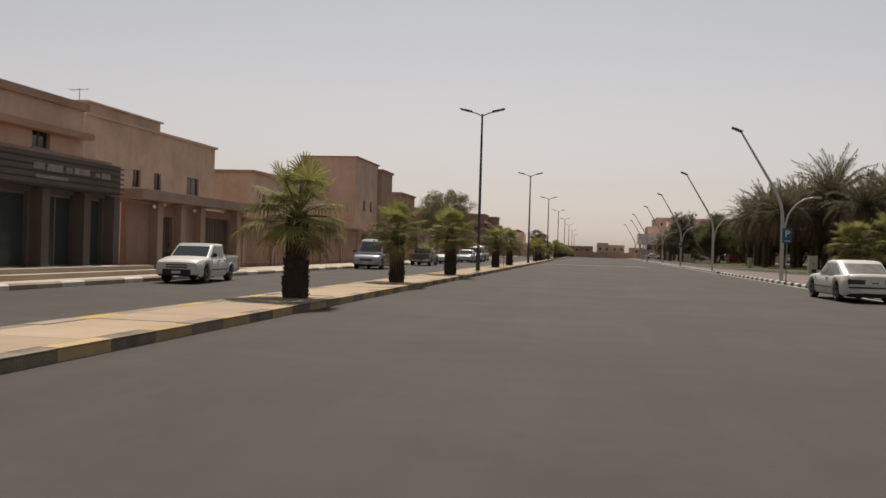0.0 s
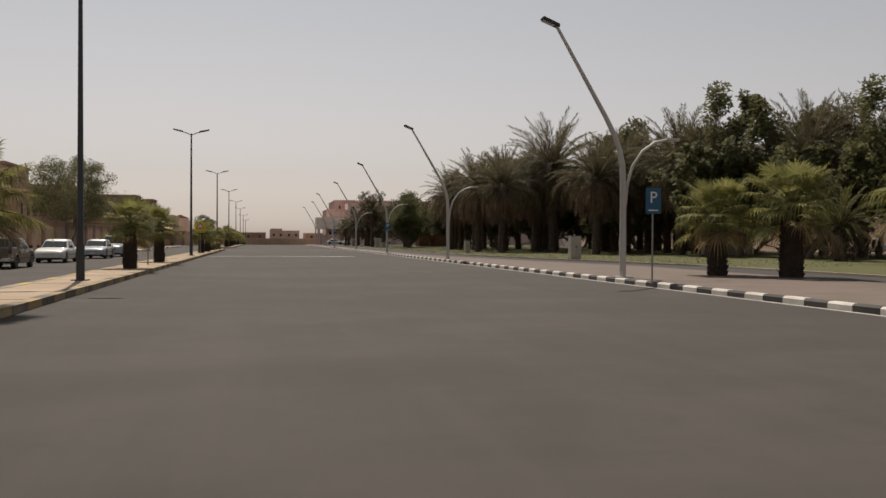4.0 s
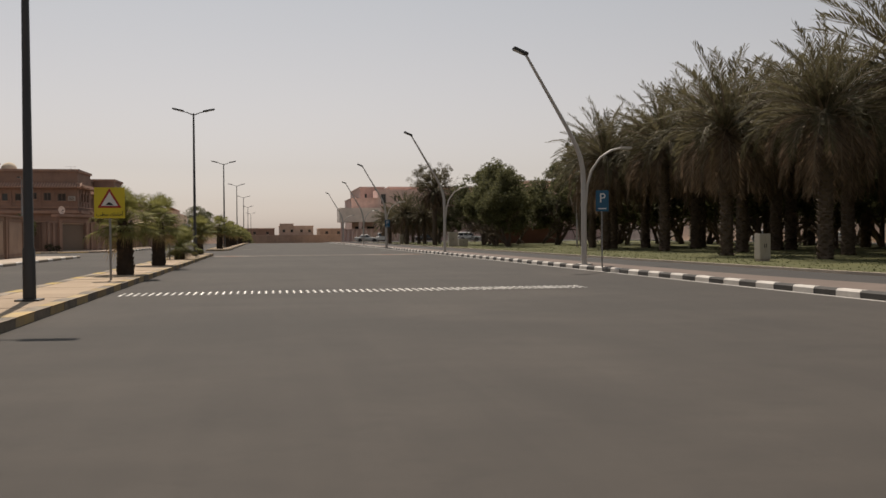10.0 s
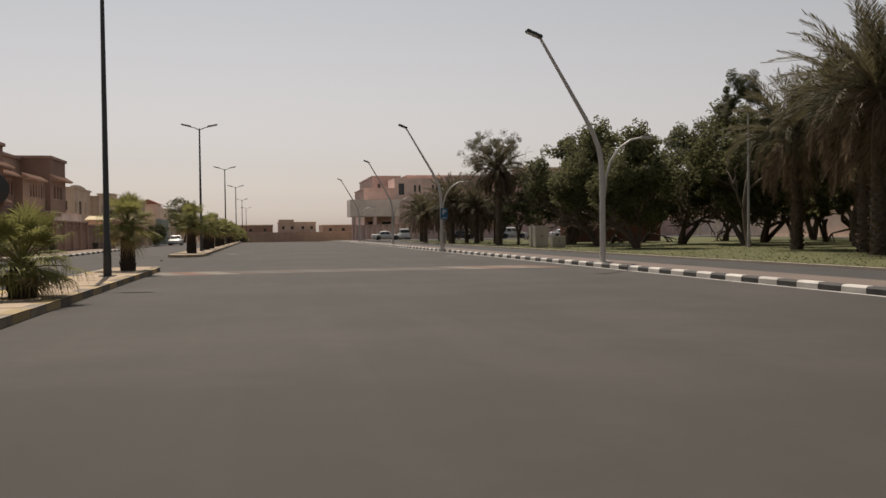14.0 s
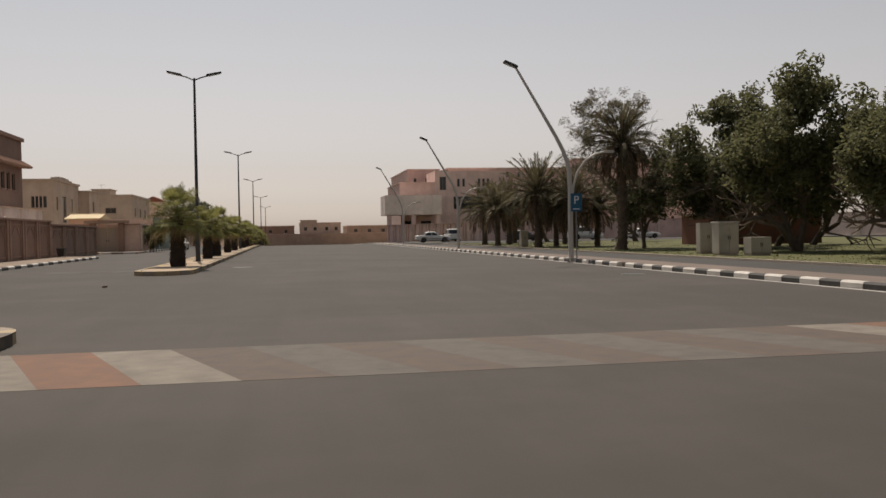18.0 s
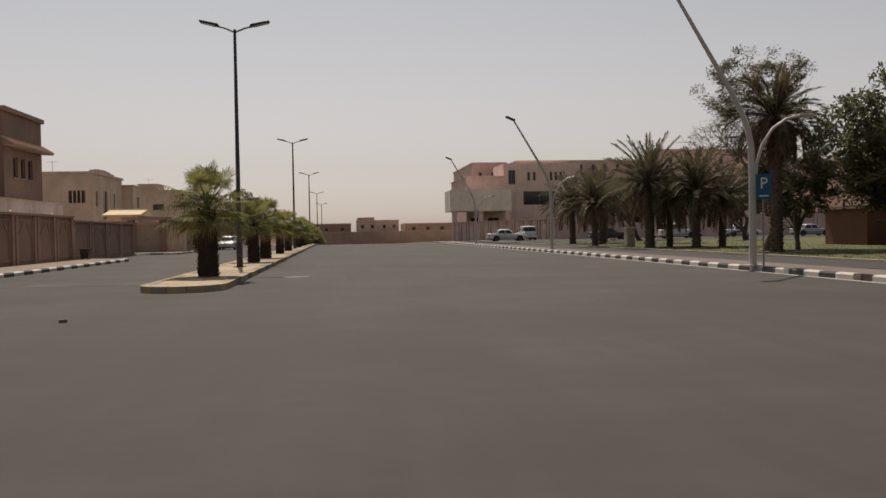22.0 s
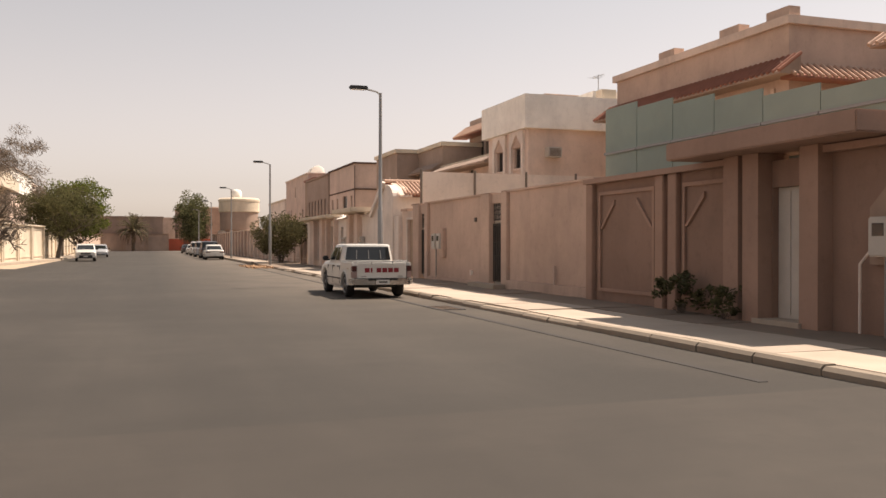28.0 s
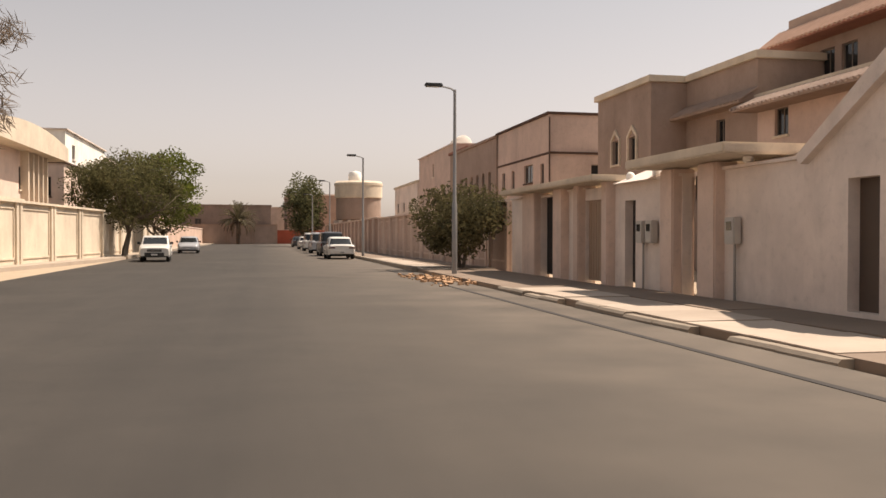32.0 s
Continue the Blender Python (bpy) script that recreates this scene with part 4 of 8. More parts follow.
scatter(d2, [(22.3, 117.6, 0.16, 1.0), (21.0, 124.0, 0.16, 0.95), (28.6, 115.5, 0.16, 1.12), (24.0, 111.5, 0.16, 1.0), (22.9, 127.3, 0.16, 0.92), (26.4, 129.5, 0.16, 1.0), (20.1, 98.5, 0.16, 0.9), (25.6, 89.5, 0.16, 0.95), (30.5, 94.5, 0.16, 1.0), (33, 106, 0.16, 1.05), (23.5, 133, 0.16, 0.85)] + rows((31, 40, 48), 74, 140, 11, 6), rnd)
scatter(d3, [(14.9, 172.6, 0.16, 1.15), (16.7, 170.4, 0.16, 1.0), (16.6, 174.0, 0.16, 0.8), (18.8, 171.8, 0.16, 0.85), (13.7, 179.2, 0.16, 0.9), (15.3, 190.5, 0.16, 1.0), (17.0, 188.5, 0.16, 1.05), (20.5, 184, 0.16, 0.9), (19.5, 196, 0.16, 0.95)], rnd)

G = "broad dark trees in the park"
t1 = broad_tree("dense dark green tree with forked trunks on the lawn", 8.4, 4.0, 2.4, 31, DARK_LEAF, 22000, 0.135, clumps=220, stems=3, group=G, clump=(0.42, 0.62), lobes=20, squash=0.9, shrink=0.66)
t2 = broad_tree("tall dark green tree behind the date palms", 13.0, 4.2, 3.6, 32, DARK_LEAF, 14000, 0.19, clumps=240, clump=(0.4, 0.6), group=G, trunk_r=0.28, lobes=22, squash=0.9, shrink=0.62)
t3 = broad_tree("rounded olive green tree with many stems on the lawn", 6.6, 3.3, 2.3, 33, OLIVE_LEAF, 6500, 0.16, stems=2, group=G, clumps=120, clump=(0.3, 0.52), lobes=13, squash=0.9, shrink=0.66)
t4 = broad_tree("dark leafy tree in the belt at the back of the park", 9.2, 4.3, 2.6, 34, DARK_LEAF, 5600, 0.26, clumps=110, stems=2, group=G, clump=(0.32, 0.55), lobes=16, squash=0.9, depth=2, shrink=0.66)
t4.matrix_basis = Matrix.Translation((46, 63, 0.16))
scatter(t1, [(20.2, 150.5, 0.16, 0.95), (18.9, 141.3, 0.16, 0.8), (20.9, 158.3, 0.16, 0.98), (27, 152, 0.16, 1.0), (28.5, 146, 0.16, 1.05), (34, 153, 0.16, 1.0), (41, 147, 0.16, 1.0), (35, 119, 0.16, 0.9)], rnd)
scatter(t2, [(38.5, 92, 0.16, 0.95), (33.5, 81, 0.16, 1.0), (44, 104, 0.16, 1.0), (41, 82, 0.16, 0.9), (30.5, 138.0, 0.16, 0.9), (46, 122, 0.16, 1.0), (48, 90, 0.16, 1.1), (37, 136, 0.16, 0.9), (45, 68, 0.16, 1.0), (38, 70, 0.16, 0.9), (34.5, 104.5, 0.16, 1.02), (37, 113, 0.16, 1.0)], rnd)
scatter(t3, [(32.5, 71.5, 0.16, 0.85), (29, 163, 0.16, 0.9), (22.0, 160.5, 0.16, 0.85), (25.5, 161.0, 0.16, 0.8), (36, 162, 0.16, 1.0), (44, 134, 0.16, 1.0), (24, 200, 0.16, 0.9), (30, 192, 0.16, 0.9)], rnd)
s = broad_tree("half bare tree with thin grey twigs behind a palm", 9.6, 3.5, 3.0, 43, leaf_mat("dusty_twig_leaf", (0.165, 0.138, 0.082), (0.1, 0.088, 0.054)), 13000, 0.085, clumps=150, bark=BARK_GREY, stems=2, trunk_r=0.15, clump=(0.2, 0.42), thin=0.3, depth=5, shrink=0.74, lobes=15, squash=0.9)
s.matrix_basis = Matrix.Translation((16.3, 162.0, 0.16))
o = broad_tree("rounded dark tree with a low crown beside the tall palm", 5.5, 2.35, 1.3, 45, DARK_LEAF, 10000, 0.1, clumps=120, stems=2, trunk_r=0.13, clump=(0.3, 0.5), lobes=12, squash=0.95, shrink=0.66)
o.matrix_basis = Matrix.Translation((18.2, 162.6, 0.16))
e = broad_tree("tall thin eucalyptus with tufted crown at the park lamp", 10.4, 2.4, 4.4, 74, OLIVE_LEAF, 15000, 0.08, clumps=70, bark=BARK_GREY, trunk_r=0.18, clump=(0.3, 0.5), lobes=9, squash=1.1, shrink=0.55)
e.matrix_basis = Matrix.Translation((25.4, 140.5, 0.16))
# the dark belt of trees at the back of the park
r = random.Random(77)
for x in (42, 49):
    y = 58 + r.uniform(0, 6)
    while y < 172:
        o = copy_thing(r.choice((t4, t4, t4, t3)), Matrix.Identity(4))
        o.matrix_basis = Matrix.Translation((x + r.uniform(-2.0, 2.0), y, 0.16)) @ Matrix.Rotation(r.uniform(0, 6.28), 4, "Z") @ Matrix.Scale(r.uniform(0.85, 1.1), 4)
        y += r.uniform(6.0, 9.0)
for x, y in ((34, 75), (30, 79), (35, 88), (31.5, 98), (34, 108), (30, 119), (34, 126), (29, 132), (32, 146), (37, 150)):
    o = copy_thing(t4, Matrix.Identity(4))
    o.matrix_basis = Matrix.Translation((x, y, 0.16)) @ Matrix.Rotation(r.uniform(0, 6.28), 4, "Z") @ Matrix.Scale(r.uniform(0.75, 0.95), 4)
# by the villas
t = broad_tree("tall feathery tree standing before the villa walls", 7.6, 3.7, 2.2, 51, leaf_mat("feathery_leaf", (0.17, 0.165, 0.08), (0.11, 0.11, 0.052)), 30000, 0.085, clumps=230, bark=BARK_GREY, clump=(0.12, 0.24), thin=0.3)
t.matrix_basis = Matrix.Translation((-15.6, 94, 0.13))
t = broad_tree("dense leafy street tree beyond the median palms", 7.2, 3.0, 1.6, 52, DARK_LEAF, 8000, 0.13)
t.matrix_basis = Matrix.Translation((-13.9, 236, 0.13)) @ Matrix.Scale(1.0, 4)
t = broad_tree("dark untidy shrub beside the neighbour's wall", 2.5, 1.1, 0.3, 56, OLIVE_LEAF, 4000, 0.08, clumps=40, stems=3, trunk_r=0.04, name="shrub", clump=(0.2, 0.42), squash=1.0, shrink=0.7)
t.matrix_basis = Matrix.Translation((-13.1, 194.6, 0.13))
t = broad_tree("leafy shrub with a bright open top growing at the villa wall", 3.1, 1.15, 0.25, 53, leaf_mat("shrub_leaf", (0.125, 0.122, 0.045), (0.058, 0.06, 0.026)), 10500, 0.058, clumps=64, stems=4, trunk_r=0.035, name="shrub", clump=(0.2, 0.42), squash=1.0, shrink=0.7)
t.matrix_basis = Matrix.Translation((-21.2, 143.15, 0.13))
t = broad_tree("rounded bright green treetop behind the villa wall", 4.2, 1.85, 1.2, 54, BRIGHT_LEAF, 6500, 0.075, clumps=45, trunk_r=0.09, clump=(0.26, 0.45))
t.matrix_basis = Matrix.Translation((-31.3, 147.3, -0.05))
TWIG = leaf_mat("dry_twigs", (0.26, 0.205, 0.16), (0.17, 0.135, 0.105), 0.9)
t = broad_tree("leafless gnarled tree with bare grey branches on the corner", 6.9, 3.8, 1.6, 61, TWIG, 15000, 0.17, bark=BARK_GREY, clumps=170, stems=3, trunk_r=0.2, clump=(0.28, 0.5), thin=0.06, depth=5, shrink=0.7, lobes=16, squash=0.8)
t.matrix_basis = Matrix.Translation((-62.4, 127.4, 0.1)) @ Matrix.Rotation(0.6, 4, "Z") @ Matrix.Scale(1.1, 4)
t = broad_tree("wide olive green street tree over the pavement", 6.3, 3.5, 1.9, 62, leaf_mat("street_tree_leaf", (0.138, 0.128, 0.06), (0.088, 0.084, 0.04)), 22000, 0.09, clumps=110, bark=BARK_GREY)
t.matrix_basis = Matrix.Translation((-95, 128.4, 0.1)) @ Matrix.Scale(0.96, 4)
t = broad_tree("leafy bright green street tree over the pavement", 7.2, 3.6, 1.7, 63, BRIGHT_LEAF, 14000, 0.12, clumps=70)
t.matrix_basis = Matrix.Translation((-108.5, 128.9, 0.1)) @ Matrix.Scale(1.05, 4)
t = broad_tree("dense upright dark tree at the end of the street", 8.8, 2.7, 1.3, 64, DARK_LEAF, 9000, 0.16, clumps=90, clump=(0.2, 0.4), squash=1.2, shrink=0.7)
t.matrix_basis = Matrix.Translation((-150, 141.5, 0.1))
t = broad_tree("untidy bush tree with yellowing leaves on the pavement", 3.1, 2.0, 0.5, 65, leaf_mat("bush_leaf", (0.13, 0.112, 0.056), (0.08, 0.072, 0.036)), 9500, 0.08, clumps=90, bark=BARK_GREY, stems=3, trunk_r=0.08, clump=(0.16, 0.34), squash=0.9, shrink=0.7)
t.matrix_basis = Matrix.Translation((-73.4, 143.2, 0.1))
weed = broad_tree("dry low weed growing at the foot of the wall", 0.75, 0.55, 0.08, 81, OLIVE_LEAF, 900, 0.045, clumps=18, stems=4, trunk_r=0.012, name="weed", bark=BARK_GREY)
scatter(weed, [(-30.6, 143.75, 0.09, 1.0), (-29.3, 143.7, 0.09, 0.8), (-19.2, 143.85, 0.12, 0.9), (-18.75, 144.35, 0.12, 0.7)], random.Random(8))
d = copy_thing(d3, Matrix.Identity(4))
d.matrix_basis = Matrix.Translation((-180, 133, 0)) @ Matrix.Scale(1.2, 4)

# ---- vehicles ----
def paint(name, col, rough=0.35):
    return mat(name, col, rough, tuple(c * 0.82 for c in col), scale=10, bump=0.0, fine=25, spec=0.5, coat=0.35)
WHITE_PAINT = paint("white_car_paint", (0.66, 0.64, 0.60))
CREAM_PAINT = paint("cream_car_paint", (0.60, 0.575, 0.52), 0.45)
SILVER_PAINT = paint("silver_car_paint", (0.40, 0.41, 0.43), 0.3)
DARK_PAINT = paint("dark_car_paint", (0.05, 0.05, 0.055), 0.3)
BROWN_PAINT = paint("brown_car_paint", (0.13, 0.10, 0.075), 0.4)
CAR_GLASS = mat("tinted_car_glass", (0.02, 0.023, 0.025), 0.06, bump=0, amount=0.1, spec=0.6)
DUSTY_GLASS = mat("dusty_car_glass", (0.25, 0.235, 0.21), 0.25, (0.1, 0.095, 0.085), scale=20, bump=0, spec=0.5)
RUBBER = mat("tyre_rubber", (0.022, 0.021, 0.02), 0.9, (0.035, 0.032, 0.03), bump=0.2)
RIM = mat("steel_rim", (0.3, 0.295, 0.285), 0.45, (0.3, 0.29, 0.28), metal=0.2, bump=0)
DARK_LENS = mat("smoked_red_lens", (0.035, 0.018, 0.016), 0.35, (0.025, 0.014, 0.012), bump=0, coat=0.2)
TRIM = mat("black_plastic", (0.03, 0.03, 0.03), 0.6, bump=0.05)
CHROME = mat("chrome", (0.5, 0.5, 0.5), 0.22, metal=1.0, bump=0, amount=0.15)
RED_LENS = mat("red_lamp_lens", (0.12, 0.012, 0.01), 0.2, bump=0)
CLEAR_LENS = mat("clear_lamp_lens", (0.6, 0.6, 0.58), 0.12, bump=0, amount=0.2)
DEEP_LENS = mat("deep_red_lens", (0.075, 0.014, 0.012), 0.3, (0.05, 0.012, 0.01), bump=0)
LENS_PINK = mat("pale_lamp_lens", (0.34, 0.25, 0.23), 0.25, (0.26, 0.17, 0.155), scale=30, bump=0)
GOLD_MARK = mat("faded_ochre_mark", (0.42, 0.33, 0.2), 0.6, bump=0)
PLATE = mat("plate_white", (0.62, 0.61, 0.58), 0.5, bump=0, amount=0.1)
RED_MARK = mat("red_lettering", (0.26, 0.015, 0.025), 0.5, bump=0)

SHAPES = {
    # length, width, height, wheel radius, front axle, rear axle, belt, cabin foot front/rear, roof front/rear
    "sedan": dict(L=4.8, W=1.78, H=1.42, R=0.32, fa=1.45, ra=-1.4, belt=0.92, c0=1.0, c1=-1.65, r0=0.25, r1=-1.0, hood=0.86, tail=0.95),
    "boxy_sedan": dict(L=5.2, W=1.94, H=1.49, R=0.34, fa=1.6, ra=-1.38, belt=0.97, c0=1.35, c1=-1.98, r0=0.2, r1=-0.95, hood=0.92, tail=1.02),
    "suv": dict(L=4.7, W=1.85, H=1.78, R=0.38, fa=1.4, ra=-1.4, belt=1.08, c0=1.05, c1=-2.28, r0=0.45, r1=-2.05, hood=1.0, tail=1.08),
    "van": dict(L=5.0, W=1.9, H=1.95, R=0.34, fa=1.65, ra=-1.5, belt=1.08, c0=1.95, c1=-2.45, r0=0.95, r1=-2.35, hood=0.98, tail=1.08),
    "pickup": dict(L=4.95, W=1.7, H=1.49, R=0.34, fa=1.5, ra=-1.42, belt=1.0, c0=1.26, c1=-0.84, r0=0.5, r1=-0.76, hood=0.95, tail=0.98, bed=-0.86),
}

def wheel_arch(cx, r, z0, n=8):
    h = math.sqrt(max(0.0, r * r - (z0 - 0.33) ** 2))
    a0 = math.atan2(z0 - 0.33, h)
    return [(cx + r * math.cos(a), 0.33 + r * math.sin(a)) for a in (math.pi - a0 + (2 * a0 - math.pi) * i / n for i in range(n + 1))]

def car(label, kind, body_paint, at, name="car", glass=CAR_GLASS, marks=False, group=""):
    s = SHAPES[kind]
    L, W, H, R, belt = s["L"] / 2, s["W"] / 2, s["H"], s["R"], s["belt"]
    c0, c1, r0, r1 = s["c0"], s["c1"], s["r0"], s["r1"]
    pick = kind == "pickup"
    root = thing(name, label, "pickup truck" if pick else "van" if kind == "van" else "car", at=at @ Matrix.Scale(1 / K, 4), group=group)
    z0, ar = 0.25, R + 0.075
    back = s.get("bed", -L)
    # body: sections along the car, with the arches cut out of the sill
    prof = [(-L, s["tail"] - 0.1), (-L + 0.07, s["tail"] - 0.02), (-L + 0.2, s["tail"]), (c1, belt + 0.005), (c0, belt), (L - 0.75, s["hood"] - 0.015)] + ([(L - 0.3, s["hood"] - 0.05), (L - 0.1, s["hood"] - 0.1), (L, s["hood"] - 0.17)] if pick else [(L - 0.3, s["hood"] - 0.07), (L - 0.1, s["hood"] - 0.16), (L, s["hood"] - 0.3)])

    def top(x):
        for (a, p), (b, q) in zip(prof, prof[1:]):
            if x <= b:
                return p + (q - p) * max(0.0, x - a) / (b - a)
        return prof[-1][1]

    def sill(x):
        z = z0 + 0.1 * max(0.0, (abs(x) - L + 0.35) / 0.35)
        for cx in (s["fa"], s["ra"]):
            if abs(x - cx) < ar:
                z = max(z, R + math.sqrt(ar * ar - (x - cx) ** 2))
        return z
    xs = {back, L, L - 0.04, L - 0.1, L - 0.2, L - 0.35, c0, c1, (c0 + c1) / 2, -L + 0.2 if not pick else back}
    if not pick:
        xs |= {-L + 0.03, -L + 0.08, -L + 0.35}
    for cx in (s["fa"], s["ra"]):
        xs |= {cx + ar * math.cos(math.pi * k / 12) for k in range(13)} | {cx - ar - 0.004, cx + ar + 0.004}
    xs = sorted(x for x in xs if back <= x <= L)
    rows = []
    for x in xs:
        nose = max(0.0, (x - L + 0.7) / 0.7) ** 2.4 * (0.09 if pick else 0.2) + (0.0 if pick else max(0.0, (-x - L + 0.6) / 0.6) ** 2.4 * 0.13)
        w, t, b = W * (1 - nose), top(x), min(sill(x), top(x) - 0.06)
        f = lambda z: b + (t - b) * z
        half = [(w * 0.93, b), (w * 0.985, f(0.12)), (w, f(0.38)), (w * 0.998, f(0.62)), (w * 0.975, f(0.82)), (w * 0.93, f(0.95)), (w * 0.84, t), (w * 0.45, t + 0.018), (0, t + 0.024)]
        rows.append([(x, y, z) for y, z in half] + [(x, -y, z) for y, z in half[-2::-1]])
    n = len(rows[0])
    m = Mesh()
    m.v = [p for r in rows for p in r]
    m.f = [(i * n + j, (i + 1) * n + j, (i + 1) * n + j + 1, i * n + j + 1) for i in range(len(rows) - 1) for j in range(n - 1)]
    m.f += [tuple(range(n)), tuple(range((len(rows) - 1) * n, len(rows) * n))[::-1]]
    part("body", m, body_paint, root)
    if pick:
        pr = [(back - 0.015, z0 + 0.1)] + wheel_arch(s["ra"], ar, z0 + 0.1)[::-1] + [(-L + 0.1, z0 + 0.12), (-L + 0.07, z0 + 0.3), (-L + 0.07, belt), (back - 0.015, belt)]
        for e in (-1, 1):
            part("bed_side", bevelled(Mesh().side(pr, e * W - 0.07 * (e > 0), e * W + 0.07 * (e < 0), "y").mesh("bed_side", body_paint), 0.022, 30, 3), body_paint, root)
            part("bed_rail", Mesh().tube([(back - 0.05, e * (W - 0.05), belt + 0.035), (-L + 0.2, e * (W - 0.05), belt + 0.035)], 0.014, 6), RIM, root, "steel rail along the bed")
            part("arch_lip", Mesh().tube([(q[0], e * (W + 0.004), q[1]) for q in wheel_arch(s["ra"], ar, z0 + 0.1)], 0.022, 6), body_paint, root)
        part("bed_floor", Mesh().box(-L + 0.12, back - 0.02, -W + 0.07, W - 0.07, 0.5, 0.56), TRIM, root)
        part("bed_front", Mesh().box(back - 0.07, back - 0.02, -W + 0.08, W - 0.08, 0.5, belt - 0.01), body_paint, root)
        gate = part("tailgate", bevelled(Mesh().box(-L + 0.045, -L + 0.1, -W + 0.15, W - 0.15, 0.56, belt - 0.005).mesh("tailgate", body_paint), 0.014, 30, 3), body_paint, root)
        part("gate_rail", Mesh().tube([(-L + 0.08, -W + 0.12, belt + 0.03), (-L + 0.08, W - 0.12, belt + 0.03)], 0.012, 6), RIM, gate)
        for e in (-1, 1):
            part("latch", Mesh().box(-L + 0.03, -L + 0.05, e * 0.3 - 0.012, e * 0.3 + 0.012, belt - 0.06, belt + 0.03), RIM, gate, smooth=False)
            part("badge", Mesh().box(-L + 0.038, -L + 0.047, e * 0.52 - 0.07, e * 0.52 + 0.07, 0.6, 0.625), STEEL_GREY, gate, smooth=False)
        for k in range(3):
            part("window_guard", Mesh().tube([(c1 - 0.035, (k - 1) * 0.37, belt + 0.06), (r1 - 0.07, (k - 1) * 0.35, H - 0.16)], 0.011, 6), RIM, root, "steel guard bar before the rear window")
        if marks:
            for i in range(6):
                a = 0.49 - i * 0.166
                part("red_mark", Mesh().box(-L + 0.04, -L + 0.047, a - (0.05 if i == 1 else 0.135), a, 0.72, 0.845), RED_MARK, gate, "red block standing for lettering", smooth=False)
    # cabin: rounded outlines stacked from the waist to the roof
    pw = 9.0 if pick else 5.0
    zb = belt - 0.05
    wb, wt = W * 0.945, W * (0.86 if kind in ("van", "suv") else 0.83 if pick else 0.85 if kind == "boxy_sedan" else 0.77)

    def layer(t):
        k = t ** 1.25
        a, b = c0 + (r0 - c0) * (t if t < 0.9 else 0.9 + (t - 0.9) * 1.6), c1 + (r1 - c1) * (t if t < 0.9 else 0.9 + (t - 0.9) * 1.6)
        return a, b, wb + (wt - wb) * k, zb + (H - zb) * t
    def side_pt(t, q, e, o=0.0):
        a, b, h, z = layer(t)
        u = 2 * q - 1
        return Vector(((a + b) / 2 + u * (a - b) / 2, e * (h + o) * (1 - abs(u) ** pw) ** (1 / pw), z))
    def end_pt(t, p, e, o=0.0):
        a, b, h, z = layer(t)
        return Vector(((a + b) / 2 + e * ((a - b) / 2 + o) * (1 - abs(p) ** pw) ** (1 / pw), p * h, z))
    m, ring, ts = Mesh(), 40, (0.0, 0.25, 0.5, 0.72, 0.86, 0.94)
    for t in ts:
        a, b, h, z = layer(t)
        for k in range(ring):
            g = 2 * math.pi * k / ring
            c_, s_ = math.cos(g), math.sin(g)
            m.v.append(((a + b) / 2 + (a - b) / 2 * math.copysign(abs(c_) ** (2 / pw), c_), h * math.copysign(abs(s_) ** (2 / pw), s_), z))
    a, b, h, z = layer(0.94)
    for f, up in (((0.97, 0.03), (0.88, 0.045), (0.4, 0.055)) if pick else ((0.93, 0.03), (0.78, 0.055), (0.4, 0.07))):
        for k in range(ring):
            x, y, _ = m.v[(len(ts) - 1) * ring + k]
            m.v.append(((a + b) / 2 + (x - (a + b) / 2) * f, y * f, z + up * (H / 1.45)))
    tot = len(m.v) // ring
    m.f = [(i * ring + k, i * ring + (k + 1) % ring, (i + 1) * ring + (k + 1) % ring, (i + 1) * ring + k) for i in range(tot - 1) for k in range(ring)] + [tuple(range((tot - 1) * ring, tot * ring))]
    part("cabin", m, body_paint, root)

    def pane(nm, f, u0, u1, t0, t1):
        g = Mesh()
        nu, nt = 18, 4
        for o in (0.012, -0.03):
            g.v += [tuple(f(t0 + (t1 - t0) * j / nt, u0 + (u1 - u0) * i / nu, o)) for j in range(nt + 1) for i in range(nu + 1)]
        k = (nu + 1) * (nt + 1)
        for j in range(nt):
            for i in range(nu):
                p = j * (nu + 1) + i
                g.f += [(p, p + 1, p + nu + 2, p + nu + 1), (k + p + nu + 1, k + p + nu + 2, k + p + 1, k + p)]
        part(nm, g, glass, root)
    pane("windscreen", lambda t, u, o: end_pt(t, u, 1, o), -0.86, 0.86, 0.12, 0.84)
    pane("rear_window", lambda t, u, o: end_pt(t, u, -1, o), -0.86, 0.86, 0.16 if pick else 0.14, 0.88 if pick else 0.84)
    cuts = {"sedan": ((0.12, 0.48), (0.52, 0.88)), "boxy_sedan": ((0.1, 0.2), (0.23, 0.52), (0.55, 0.88)), "suv": ((0.06, 0.3), (0.34, 0.6), (0.64, 0.92)), "van": ((0.05, 0.33), (0.37, 0.65), (0.69, 0.9)), "pickup": ((0.13, 0.42), (0.475, 0.9))}[kind]
    for e in (-1, 1):
        for p, q in cuts:
            pane("side_window", lambda t, u, o: side_pt(t, u, e, o), p, q, 0.15, 0.86 if pick else 0.82)
    # wheels
    tyre = Mesh().lathe([(R * 0.62, -0.1), (R * 0.93, -0.105), (R, -0.07), (R, 0.07), (R * 0.93, 0.105), (R * 0.62, 0.1)], 24, Matrix.Rotation(radians(90), 4, "X")).mesh("wheel", RUBBER)
